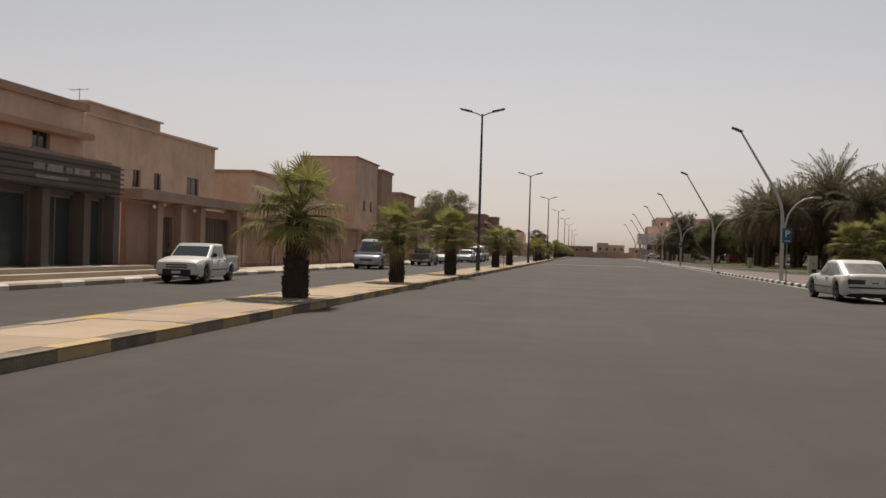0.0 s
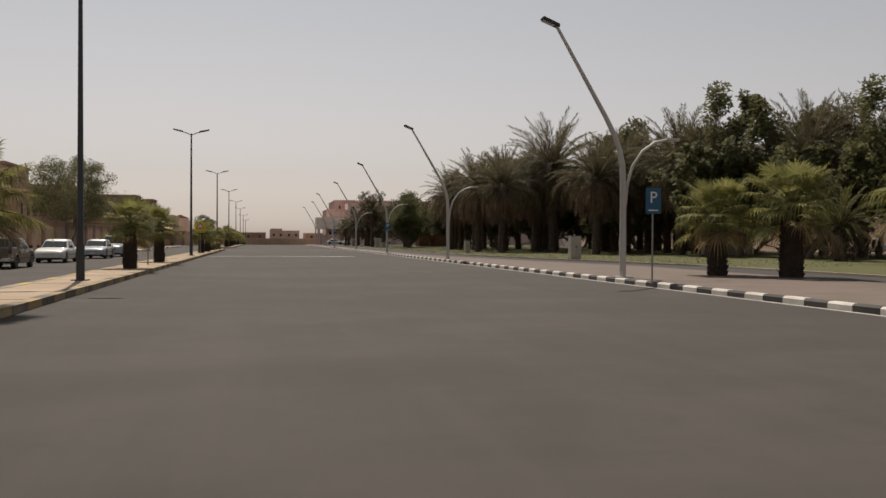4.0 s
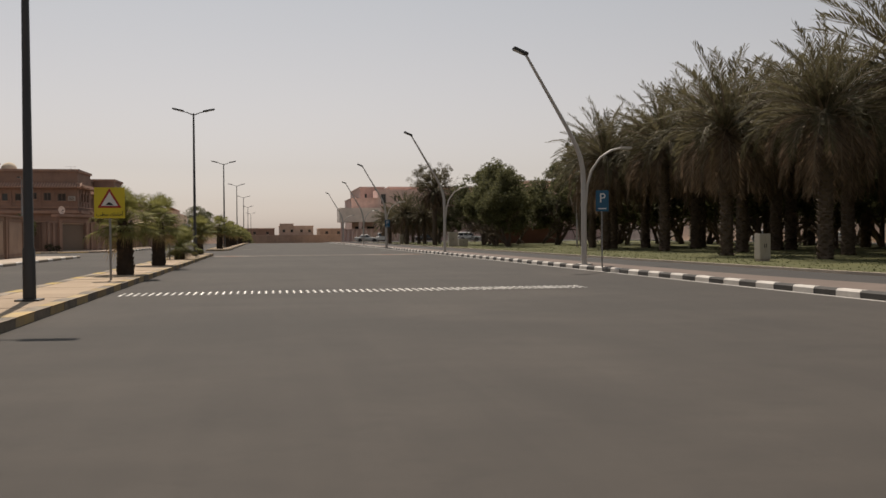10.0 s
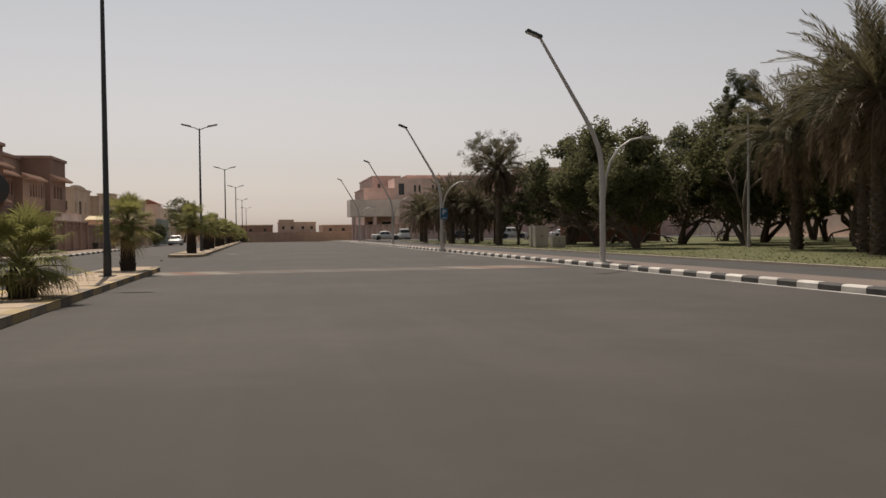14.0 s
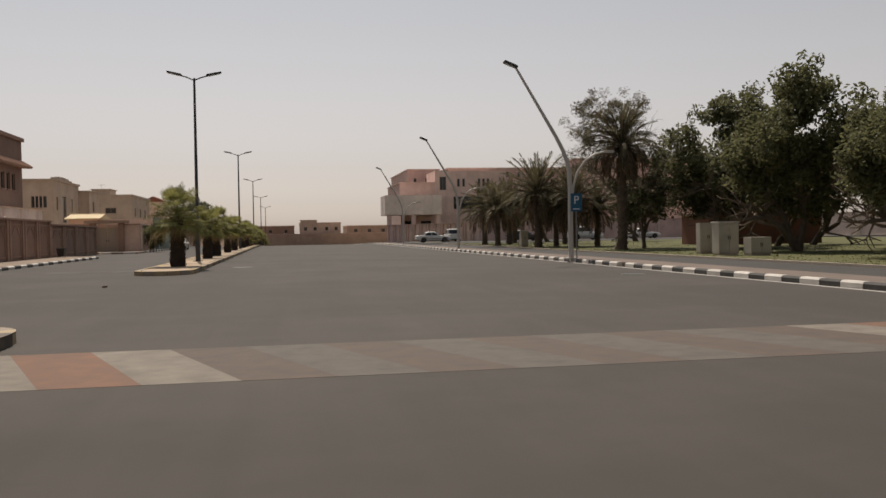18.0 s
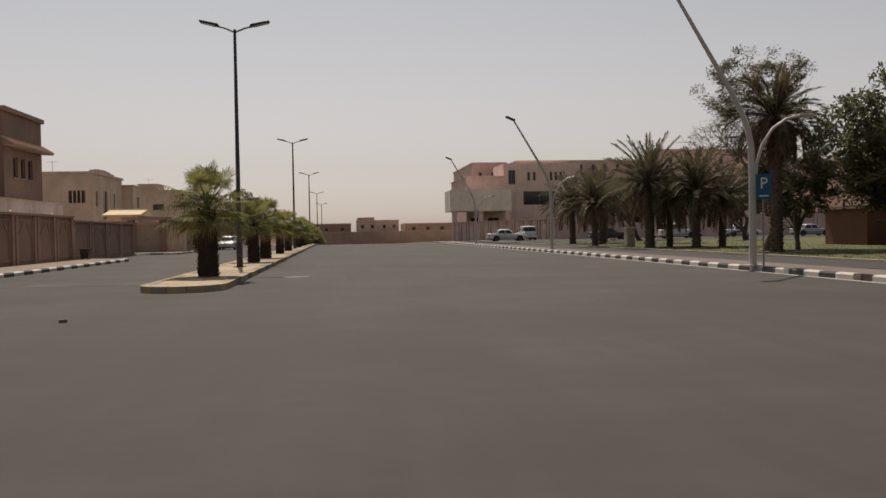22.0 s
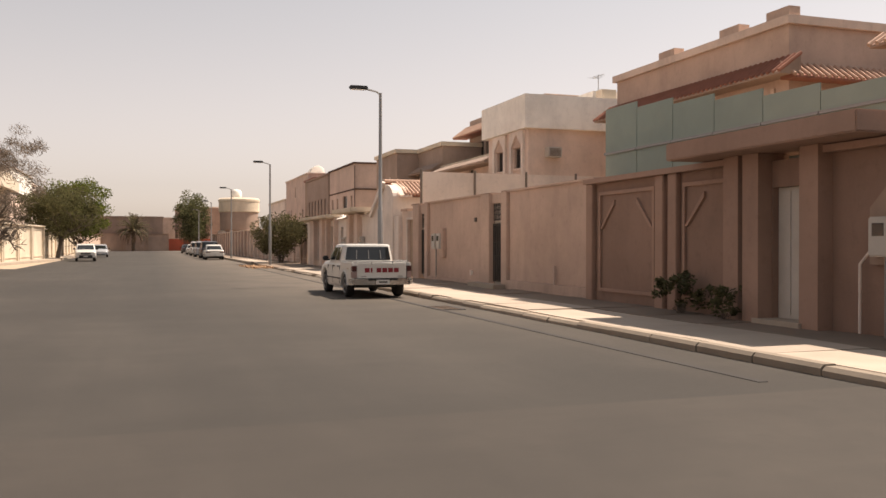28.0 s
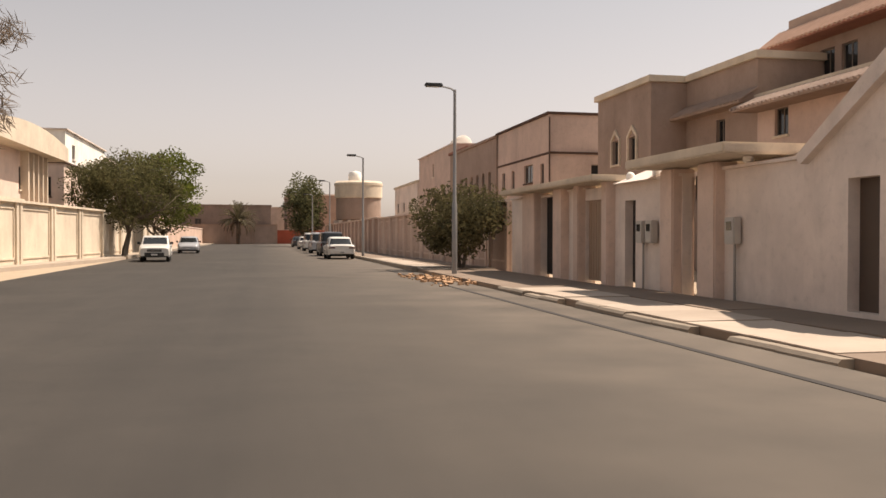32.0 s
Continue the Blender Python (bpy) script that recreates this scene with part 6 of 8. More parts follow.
def facade(m, W, z0, z1, holes, t=0.28):
    """A wall with openings through it. holes: (u0, u1, z0, z1)."""
    us = sorted({0.0, W, *[h[0] for h in holes], *[h[1] for h in holes]})
    zs = sorted({z0, z1, *[h[2] for h in holes], *[h[3] for h in holes]})
    us = [u for u in us if 0 <= u <= W]
    zs = [z for z in zs if z0 <= z <= z1]
    solid = lambda i, j: 0 <= i < len(us) - 1 and 0 <= j < len(zs) - 1 and not any(h[0] <= us[i] and us[i + 1] <= h[1] and h[2] <= zs[j] and zs[j + 1] <= h[3] for h in holes)
    out = Mesh()
    P = lambda u, d, z: m @ Vector((u, d, z))
    for i in range(len(us) - 1):
        for j in range(len(zs) - 1):
            if not solid(i, j):
                continue
            a, b, c, d = us[i], us[i + 1], zs[j], zs[j + 1]
            out.add([P(a, 0, c), P(b, 0, c), P(b, 0, d), P(a, 0, d)], [(0, 1, 2, 3)])
            out.add([P(a, t, c), P(b, t, c), P(b, t, d), P(a, t, d)], [(3, 2, 1, 0)])
            for ok, q in ((solid(i - 1, j), [(a, 0, c), (a, 0, d), (a, t, d), (a, t, c)]), (solid(i + 1, j), [(b, 0, d), (b, 0, c), (b, t, c), (b, t, d)]),
                          (solid(i, j - 1), [(b, 0, c), (a, 0, c), (a, t, c), (b, t, c)]), (solid(i, j + 1), [(a, 0, d), (b, 0, d), (b, t, d), (a, t, d)])):
                if not ok:
                    out.add([P(*p) for p in q], [(0, 1, 2, 3)])
    return out

def window(root, m, u, z, w, h, kind="sq", frame=None, wall=None, sill=True):
    """A recessed window: frame, pane, sill; arch: a pointed or round head that fills the opening's corners."""
    fr = Mesh()
    b = 0.05
    for a in ((u, u + b, z, z + h), (u + w - b, u + w, z, z + h), (u + b, u + w - b, z, z + b), (u + b, u + w - b, z + h - b, z + h)):
        fr.box(a[0], a[1], 0.1, 0.16, a[2], a[3], m)
    if w > 0.5:
        fr.box(u + w / 2 - 0.02, u + w / 2 + 0.02, 0.105, 0.155, z + b, z + h - b, m)
    win = part("window", fr, frame or FRAME, root, smooth=False)
    part("pane", Mesh().box(u + 0.02, u + w - 0.02, 0.125, 0.135, z + 0.02, z + h - 0.02, m), GLASS, win, smooth=False)
    if sill:
        part("sill", Mesh().box(u - 0.06, u + w + 0.06, -0.07, 0.09, z - 0.08, z - 0.003, m), wall or frame or FRAME_W, win, smooth=False)
    if kind in ("arch", "point"):
        r = w / 2
        sp = Mesh()
        for s in (-1, 1):
            if kind == "arch":
                curve = [(u + r + s * r * math.cos(a), z + h - r + r * math.sin(a)) for a in (math.pi / 2 * i / 6 for i in range(7))]
            else:
                curve = [(u + r + s * r, z + h - r * 1.1), (u + r + s * r * 0.8, z + h - r * 0.6), (u + r, z + h)]
            poly = curve + [(u + r + s * r, z + h)]
            sp.side([(p, q) for p, q in poly], 0.02, 0.2, "y", m)
        part("arch", sp, wall or frame or FRAME_W, win, smooth=False)
    elif kind == "hood":
        part("hood", Mesh().side([(u - 0.16, z - 0.1), (u - 0.05, z - 0.1), (u - 0.05, z + h), (u + w / 2, z + h + w * 0.45), (u + w + 0.05, z + h), (u + w + 0.05, z - 0.1), (u + w + 0.16, z - 0.1), (u + w + 0.16, z + h + 0.05), (u + w / 2, z + h + w * 0.45 + 0.2), (u - 0.16, z + h + 0.05)], -0.07, 0.0, "y", m), wall or FRAME_W, win, smooth=False)
    return win

def tile_skirt(root, m, W, z, out=0.55, rise=0.45, tile=None, edge=None, over=0.0):
    """A lean-to strip of roof tiles along a facade."""
    s = Mesh().side([(0.0, z), (-out, z - 0.02), (-out, z + 0.05), (0.0, z + rise)], -over, W + over, "x", m)
    sk = part("tile_roof", s, tile or TILE, root, smooth=False)
    r, n = Mesh(), max(2, int((W + 2 * over) / 0.24))
    for i in range(n + 1):
        u = -over + (W + 2 * over) * i / n
        r.tube([m @ Vector((u, 0.0, z + rise + 0.02)), m @ Vector((u, -out - 0.03, z + 0.06))], 0.055, 6)
    tagged(part("roof_tiles", r, edge or tile or TILE, sk), kind="stuff")
    return sk

def ac_unit(root, m, u, z, w=0.62):
    a = part("air_conditioner", bevelled(Mesh().box(u, u + w, -0.38, 0.1, z, z + 0.42, m).mesh("air_conditioner", AC_WHITE), 0.015), AC_WHITE, root)
    g = Mesh()
    for i in range(6):
        g.box(u + 0.05, u + w - 0.05, -0.392, -0.379, z + 0.05 + i * 0.055, z + 0.08 + i * 0.055, m)
    part("grille", g, FRAME, a, smooth=False)

def villa(label, x0, y0, x1, y1, h, wall, trim, s=(), e=(), z0=-0.05, cornice=0.22, root=None, frame=None, band=None, sill=True, w=(), n=()):
    """A flat-roofed block; s, e, w, n: windows (u, z, width, height, kind) on the sides that look that way. root: it joins that house."""
    z0 = -3.5 if y0 > CREST and z0 == -0.05 else z0
    base = root or thing("house", label, "house", at=(x0, y0, 0))
    ox, oy = base.matrix_basis.translation.x, base.matrix_basis.translation.y
    x0, x1, y0, y1 = x0 - ox, x1 - ox, y0 - oy, y1 - oy
    W, D, t = x1 - x0, y1 - y0, 0.28
    for m, L, ws in ((side_m(x0, y0, 0), W, s), (side_m(x1, y0 + t, 90), D - 2 * t, e), (side_m(x1, y1, 180), W, n), (side_m(x0, y1 - t, 270), D - 2 * t, w)):
        holes = [(q[0], q[0] + q[2], q[1], q[1] + q[3]) for q in ws]
        part("wall", facade(m, L, z0, h, holes), wall, base, smooth=False)
        for q in ws:
            window(base, m, *q[:4], *(q[4:5] or ("sq",)), frame=frame, wall=trim, sill=sill)
    part("roof", Mesh().box(x0 + t, x1 - t, y0 + t, y1 - t, h - 0.55, h - 0.4), trim, base, smooth=False)
    if cornice:
        c = Mesh()
        o = 0.14
        for a in ((x0 - o, x1 + o, y0 - o, y0 + t), (x0 - o, x1 + o, y1 - t, y1 + o), (x0 - o, x0 + t, y0 + t, y1 - t), (x1 - t, x1 + o, y0 + t, y1 - t)):
            c.box(*a, h + 0.002, h + cornice)
        part("cornice", c, trim, base, smooth=False)
    if band:
        c = Mesh()
        for a in ((x0 - 0.07, x1 + 0.07, y0 - 0.07, y0 - 0.002), (x1 + 0.002, x1 + 0.07, y0 - 0.002, y1)):
            c.box(*a, band, band + 0.2)
        part("band", c, trim, base, smooth=False)
    return base

def wall_run(label, a, b, h, wall, trim, pitch=3.0, t=0.22, pil=0.28, proud=0.1, panels=True, holes=(), z0=0.0, cap=0.1, name="boundary_wall", arch=True, lights=False, root=None):
    """A boundary wall from a to b with pilasters, cap and raised panel mouldings; its face looks to the right."""
    a, b = Vector((*a, 0)), Vector((*b, 0))
    L = (b - a).length
    z0 = -2.0 if max(a.y, b.y) > CREST + 5 else z0
    ang = math.degrees(math.atan2(b.y - a.y, b.x - a.x))
    root = root or thing(name, label, "wall", at=side_m(a.x, a.y, ang), kind="structure")
    I = Matrix.Identity(4)
    part("wall", facade(I, L, z0, h, holes, t), wall, root, smooth=False)
    free = lambda u0, u1: all(u1 <= q[0] - 0.05 or u0 >= q[1] + 0.05 for q in holes)
    spans, last = [], 0.0
    for q in sorted(holes):
        spans.append((last, q[0]))
        last = q[1]
    spans.append((last, L))
    for c0, c1 in spans:
        if c1 - c0 > 0.1:
            part("cap", Mesh().box(c0, c1, -0.07 - proud * bool(pitch), t + 0.07, h + 0.002, h + cap), trim, root, smooth=False)
    if pitch:
        n = max(1, round(L / pitch))
        p = L / n
        me = bevelled(Mesh().box(0, pil, -proud, 0.0, z0, h).mesh("pilaster", trim), 0.015)
        for i in range(n + 1):
            u = i * p
            for o in ((-pil * 1.25, pil * 0.25) if 0 < i < n else (0.0,) if i == 0 else (-pil,)):
                if free(u + o, u + o + pil):
                    part("pilaster", me, None, root, at=(u + o, -0.002, 0))
            if lights and i % 2 == 0 and free(u - 0.2, u + 0.2):
                part("wall_light", Mesh().lathe([(0.04, 0), (0.075, 0.03), (0.06, 0.08), (0.02, 0.1)], 10, Matrix.Translation((min(max(u, 0.15), L - 0.15), t / 2, h + cap))), OFFWHITE, root)
        if panels:
            fr = Mesh()
            k = 0.07
            w0, w1 = pil * 1.6, p - pil * 1.6
            zz0, zz1 = z0 + 0.4, h - 0.18
            for q in ((w0, w1, zz0, zz0 + k), (w0, w1, zz1 - k, zz1), (w0, w0 + k, zz0 + k, zz1 - k), (w1 - k, w1, zz0 + k, zz1 - k)):
                fr.box(q[0], q[1], -0.045, 0, q[2], q[3])
            if arch and w1 - w0 > 1:
                for sgn in (0, 1):
                    c = [(w0 + k, zz1 - 0.75), (w0 + k + 0.07, zz1 - 0.75), (w0 + 0.62, zz1 - 0.28), (w0 + 0.62, zz1 - 0.18)]
                    c = c if sgn == 0 else [(w0 + w1 - q, r) for q, r in c][::-1]
                    fr.side(c[::-1], -0.045, 0, "y")
            fm = fr.mesh("panel_moulding", trim, False)
            for i in range(n):
                if free(i * p + w0, i * p + w1):
                    part("panel_moulding", fm, None, root, at=(i * p, -0.002, 0))
    return root

def steel_door(root, u0, u1, z0, z1, material, y=0.06, leaves=2, ribs=5, iron=False):
    """A gate or door set in a wall's opening."""
    w = (u1 - u0) / leaves
    for i in range(leaves):
        a, b = u0 + i * w + 0.01, u0 + (i + 1) * w - 0.01
        d = part("door", Mesh().box(a, b, y, y + 0.05, z0, z1), material, root, smooth=False)
        if iron:
            g = Mesh()
            n = max(3, int((b - a) / 0.1))
            for k in range(n + 1):
                x = a + (b - a) * k / n
                g.tube([(x, y - 0.02, z0 + 0.1), (x, y - 0.02, z1 - 0.05)], 0.022, 5)
            for zz in (z0 + 0.12, z0 + 0.8, (z0 + z1) / 2 + 0.3, z1 - 0.1):
                g.box(a, b, y - 0.03, y - 0.012, zz - 0.015, zz + 0.015)
            part("grille", g, IRON, d, smooth=False)
        else:
            r = Mesh()
            for k in range(1, ribs):
                x = a + (b - a) * k / ribs
                r.box(x - 0.012, x + 0.012, y - 0.018, y - 0.001, z0 + 0.06, z1 - 0.06)
            part("ribs", r, material, d, smooth=False)
        part("handle", Mesh().box(b - 0.1 if i == 0 else a + 0.06, b - 0.06 if i == 0 else a + 0.1, y - 0.05, y - 0.02, z0 + 0.95, z0 + 1.12), IRON, d, smooth=False)

def meter_boxes(label, at, n=2):
    root = thing("meter_box", label, "meter box", at=at)
    for i in range(n):
        b = part("box", bevelled(Mesh().box(i * 0.5, i * 0.5 + 0.34, -0.16, 0.0, 1.1, 1.6).mesh("box", AC_WHITE), 0.02), AC_WHITE, root)
        part("dial_window", Mesh().box(i * 0.5 + 0.08, i * 0.5 + 0.26, -0.168, -0.158, 1.36, 1.52), GLASS, b, smooth=False)
    part("conduit", Mesh().tube([(0.2, -0.05, 1.11), (0.2, -0.05, 0.0)], 0.025, 6), STEEL_GREY, root)
    return root

def antenna(x, y, z, h=1.4):
    root = thing("roof_antenna", "thin television antenna standing on a flat roof", "antenna", at=(x, y, z), group="roof antennas")
    part("mast", Mesh().tube([(0, 0, 0), (0, 0, h)], 0.02, 5), STEEL_GREY, root)
    part("boom", Mesh().tube([(-0.5, 0, h - 0.1), (0.5, 0, h - 0.05)], 0.012, 4), STEEL_GREY, root)
    for k in range(5):
        part("element", Mesh().tube([(-0.45 + 0.2 * k, -0.3 + 0.04 * k, h - 0.08), (-0.45 + 0.2 * k, 0.3 - 0.04 * k, h - 0.08)], 0.008, 4), STEEL_GREY, root)

def bin_box(label, x, y, turn, material, size=0.66):
    root = thing("rubbish_bin", label, "bin", at=pose(x, y, 0.13, 0, 0, turn) @ Matrix.Scale(size, 4))
    part("body", bevelled(Mesh().add([(-0.42, -0.3, 0.12), (0.42, -0.3, 0.12), (0.42, 0.3, 0.12), (-0.42, 0.3, 0.12), (-0.55, -0.42, 0.95), (0.55, -0.42, 0.95), (0.55, 0.42, 0.95), (-0.55, 0.42, 0.95)], [(3, 2, 1, 0), (4, 5, 6, 7), (0, 1, 5, 4), (1, 2, 6, 5), (2, 3, 7, 6), (3, 0, 4, 7)]).mesh("body", material), 0.02), material, root)
    part("lid", bevelled(Mesh().box(-0.57, 0.57, -0.44, 0.44, 0.955, 1.02).mesh("lid", material), 0.02), material, root)
    for sx in (-0.35, 0.35):
        part("foot", Mesh().tube([(sx, -0.35, 0.01), (sx, -0.2, 0.13), (sx, 0.2, 0.13), (sx, 0.35, 0.01)], 0.02, 6), IRON, root)

# ---- the corner villa ----
def corner_villa():
    r = villa("", -26.2, 151.5, -18.5, 157.4, 7.2, PINK, PINK_L,
              s=[(0.1, 5.05, 0.36, 0.36), (1.32, 4.58, 0.5, 0.66), (2.42, 4.6, 0.5, 0.64), (3.68, 4.72, 0.56, 0.6), (4.8, 4.6, 0.64, 0.72), (5.98, 4.56, 0.7, 0.7), (1.5, 1.0, 1.0, 1.2), (4.5, 1.0, 1.0, 1.2)],
              e=[(1.2, 4.58, 0.58, 0.7), (2.4, 4.58, 0.6, 0.7), (3.75, 4.58, 0.6, 0.7), (1.6, 1.0, 1.2, 1.2)],
              root=thing("house", "large pinkish brown two-storey villa with tiled eaves", "house", at=(-26.2, 151.5, 0)))
    ox, oy = -26.2, 151.5
    south, east = side_m(0, 0, 0), side_m(7.7, 0, 90)
    # the skirts' pale tile rims carry light from above in their colour
    for m, W in ((south, 7.7), (east, 5.9)):
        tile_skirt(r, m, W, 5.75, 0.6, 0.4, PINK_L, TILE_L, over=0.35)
        part("ledge", Mesh().box(-0.1, W + 0.1, -0.32, 0.0, 3.45, 3.7, m), PINK_L, r, smooth=False)
        part("ledge", Mesh().box(0, W, -0.1, 0.0, 3.95, 4.05, m), PINK_L, r, smooth=False)
    for u in (0.85, 1.98, 3.15, 4.42, 5.6, 6.76):
        part("pilaster", Mesh().box(u, u + 0.18, -0.07, -0.002, 4.06, 5.6), PINK, r, smooth=False)
    for u in (0.75, 2.0, 3.3, 4.7):
        part("pilaster", Mesh().box(u, u + 0.16, -0.07, -0.002, 4.06, 5.6, east), PINK, r, smooth=False)
    ac_unit(r, south, 0.15, 4.55, 0.62)
    ac_unit(r, south, 6.95, 4.55, 0.55)
    kw = dict(root=r)
    villa("", -30, 157.4, -19.2, 162.5, 5.6, PINK, PINK_L, e=[(0.25 + 0.76 * i, 4.25, 0.5, 1.0, "arch") for i in range(6)], cornice=0, **kw)
    villa("", -30, 162.5, -18.6, 169.0, 5.5, PINK_L, PINK_L, e=[(1.7 + 0.8 * i, 4.25, 0.52, 1.0, "arch") for i in range(6)], cornice=0, **kw)
    villa("", -30, 169.0, -18.2, 174.4, 7.4, PINK, PINK_L, e=[(0.9, 4.3, 0.66, 1.0), (1.95, 4.3, 0.66, 1.0), (3.0, 4.3, 0.66, 1.0)], **kw)
    villa("", -31, 158.4, -20.4, 169.0, 7.25, BROWN, PINK_L, z0=5.0, e=[(2.0, 5.7, 0.7, 0.8), (7.4, 5.7, 0.7, 0.8)], **kw)
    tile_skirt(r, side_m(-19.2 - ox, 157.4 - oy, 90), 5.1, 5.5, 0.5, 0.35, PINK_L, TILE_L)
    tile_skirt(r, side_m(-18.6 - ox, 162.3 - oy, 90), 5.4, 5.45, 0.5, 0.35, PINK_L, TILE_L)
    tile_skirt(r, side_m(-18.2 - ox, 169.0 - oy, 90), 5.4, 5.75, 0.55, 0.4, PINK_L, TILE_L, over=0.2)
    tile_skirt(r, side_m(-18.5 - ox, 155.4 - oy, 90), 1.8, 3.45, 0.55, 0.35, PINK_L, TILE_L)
    # tower
    villa("", -28.25, 151.2, -26.2, 153.2, 7.9, PINK_L, PINK_L, s=[(0.4, 4.2, 0.32, 0.9), (1.3, 4.2, 0.32, 0.9), (0.4, 6.1, 0.32, 1.0), (1.3, 6.1, 0.32, 1.0)], cornice=0.0, sill=False, **kw)
    for u in (0.0, 0.9, 1.87):
        part("pilaster", Mesh().box(u - 2.05, u - 1.87, -0.45, -0.302, 0, 7.6), PINK, r, smooth=False)
    part("eave", bevelled(Mesh().box(-2.7, 0.65, -0.95, 2.3, 7.9, 8.08).mesh("eave", PINK_L), 0.03), PINK_L, r)
    m = Mesh().add([(-2.7, -0.95, 8.085), (0.65, -0.95, 8.085), (0.65, 2.3, 8.085), (-2.7, 2.3, 8.085), (-1.7, 0.0, 8.55), (-0.35, 0.0, 8.55), (-0.35, 1.3, 8.55), (-1.7, 1.3, 8.55)], [(4, 5, 6, 7), (0, 1, 5, 4), (1, 2, 6, 5), (2, 3, 7, 6), (3, 0, 4, 7)])
    part("tower_roof", m, TILE, r, smooth=False)
    part("turret", Mesh().box(-1.6, -0.45, 0.1, 1.2, 8.5, 9.2), PINK, r, smooth=False)
    part("dome", Mesh().lathe([(0.7, 7.45), (0.66, 7.7), (0.5, 7.95), (0.25, 8.1), (0.03, 8.15)], 14, Matrix.Translation((1.5, 1.8, 0))), CREAM, r)
    # west wing
    villa("", -34.4, 152.0, -28.25, 160, 6.1, PINK, PINK_L, s=[(0.3 + 0.68 * i, 4.15, 0.5, 1.05, "arch") for i in range(5)] + [(3.95, 4.2, 0.7, 0.95), (5.0, 4.2, 0.7, 0.95)], cornice=0, **kw)
    tile_skirt(r, side_m(-34.4 - ox, 152.0 - oy, 0), 3.6, 5.95, 0.45, 0.35, PINK_L, TILE_L, over=0.1)
    villa("", -31.9, 152.7, -28.25, 160, 7.3, BROWN, PINK_L, z0=5.9, cornice=0.15, **kw)
    # satellite dish on a mast above the gate
    d = thing("satellite_dish", "large pale satellite dish on a pole above the gate", "satellite dish", at=pose(-18.8, 146.4, 3.0, 0, 0, 38) @ Matrix.Diagonal((0.86, 0.86, 1, 1)))
    part("mast", Mesh().tube([(0, 0, -3.0), (0, 0, 0.5)], 0.03, 8), STEEL_GREY, d)
    part("dish", Mesh().lathe([(0.02, 0.0), (0.15, 0.01), (0.26, 0.045), (0.34, 0.1), (0.33, 0.105), (0.25, 0.055), (0.15, 0.02), (0.02, 0.01)], 24, Matrix.Translation((0, 0.05, 0.58)) @ Matrix.Rotation(radians(82), 4, "X")), OFFWHITE, d)
    part("feed_arm", Mesh().tube([(0, 0.02, 0.3), (0, -0.3, 0.42), (0, -0.3, 0.56)], 0.014, 5), IRON, d)
    part("receiver", Mesh().box(-0.045, 0.045, -0.35, -0.26, 0.52, 0.62), IRON, d, smooth=False)
    antenna(-21.8, 165.0, 6.84, 1.9)
corner_villa()

GATE_CLAY = mat("clay_gate_paint", (0.235, 0.175, 0.132), 0.6, (0.19, 0.14, 0.105), scale=3, bump=0.08)
# its walls: side street, cut corner with the gate, avenue
w = wall_run("pink stucco boundary wall with pilasters and panel mouldings", (-34.4, 144.05), (-19.5, 144.05), 2.5, PINK, PINK_L, 3.0, holes=[(5.7, 6.5, 0.0, 2.1)], z0=-0.1)
steel_door(w, 5.7, 6.5, 0.16, 2.1, FRAME_W, 0.1, 1, 3)
part("threshold", Mesh().box(5.6, 6.6, -0.3, 0.2, -0.1, 0.16), PAVE, w, smooth=False)
part("canopy", bevelled(Mesh().box(4.0, 8.1, -0.75, 0.6, 2.62, 2.9).mesh("canopy", PINK_L), 0.02), PINK_L, w)
for u in (4.85, 5.32, 6.55):
    part("portal_post", Mesh().box(u, u + 0.36, -0.25, 0.25, -0.1, 2.615), PINK_L, w, smooth=False)
m = meter_boxes("two electricity meter boxes in a hooded niche on the pink wall", side_m(-26.6, 143.93, 0))
part("hood", Mesh().side([(-0.12, 1.0), (1.0, 1.0), (1.0, 1.72), (0.72, 2.0), (0.16, 2.0), (-0.12, 1.72)], 0.0, 0.1, "y"), BROWN, m, smooth=False)
part("conduit", Mesh().tube([(-0.3, 0.02, 0.1), (-0.3, 0.02, 1.0), (-0.1, 0.02, 1.2)], 0.02, 6), OFFWHITE, m)
ang = math.degrees(math.atan2(148.3 - 144.05, -16.4 + 19.5))
w = wall_run("pink stucco corner wall with the tan vehicle gate", (-19.5, 144.05), (-16.4, 148.3), 2.5, PINK, PINK_L, 0, holes=[(1.5, 4.0, -0.1, 2.45)], z0=-0.1, panels=False)
steel_door(w, 1.5, 4.0, 0.2, 2.4, GATE_CLAY, 0.1, 1, 1)
part("gate_rail", Mesh().box(1.5, 4.0, 0.06, 0.16, 2.4, 2.45), OFFWHITE, w, smooth=False)
part("ramp", Mesh().side([(-1.6, 0.0), (0.3, 0.0), (0.3, 0.2), (-0.1, 0.2)], 1.3, 4.2, "x"), PAVE_WORN, w, smooth=False)
for u in (1.18, 4.02):
    part("portal_post", Mesh().box(u, u + 0.3, -0.2, 0.3, -0.1, 2.75), PINK_L, w, smooth=False)
for u in (0.05, 0.6, 4.6):
    part("pilaster", Mesh().box(u, u + 0.2, -0.12, -0.002, -0.1, 2.49), PINK_L, w, smooth=False)
part("lintel", bevelled(Mesh().box(1.1, 4.4, -0.19, 0.32, 2.475, 2.96).mesh("lintel", PINK), 0.03), PINK, w)
part("canopy", bevelled(Mesh().box(0.95, 4.6, -0.45, 0.55, 2.965, 3.22).mesh("canopy", PINK_L), 0.05), PINK_L, w)
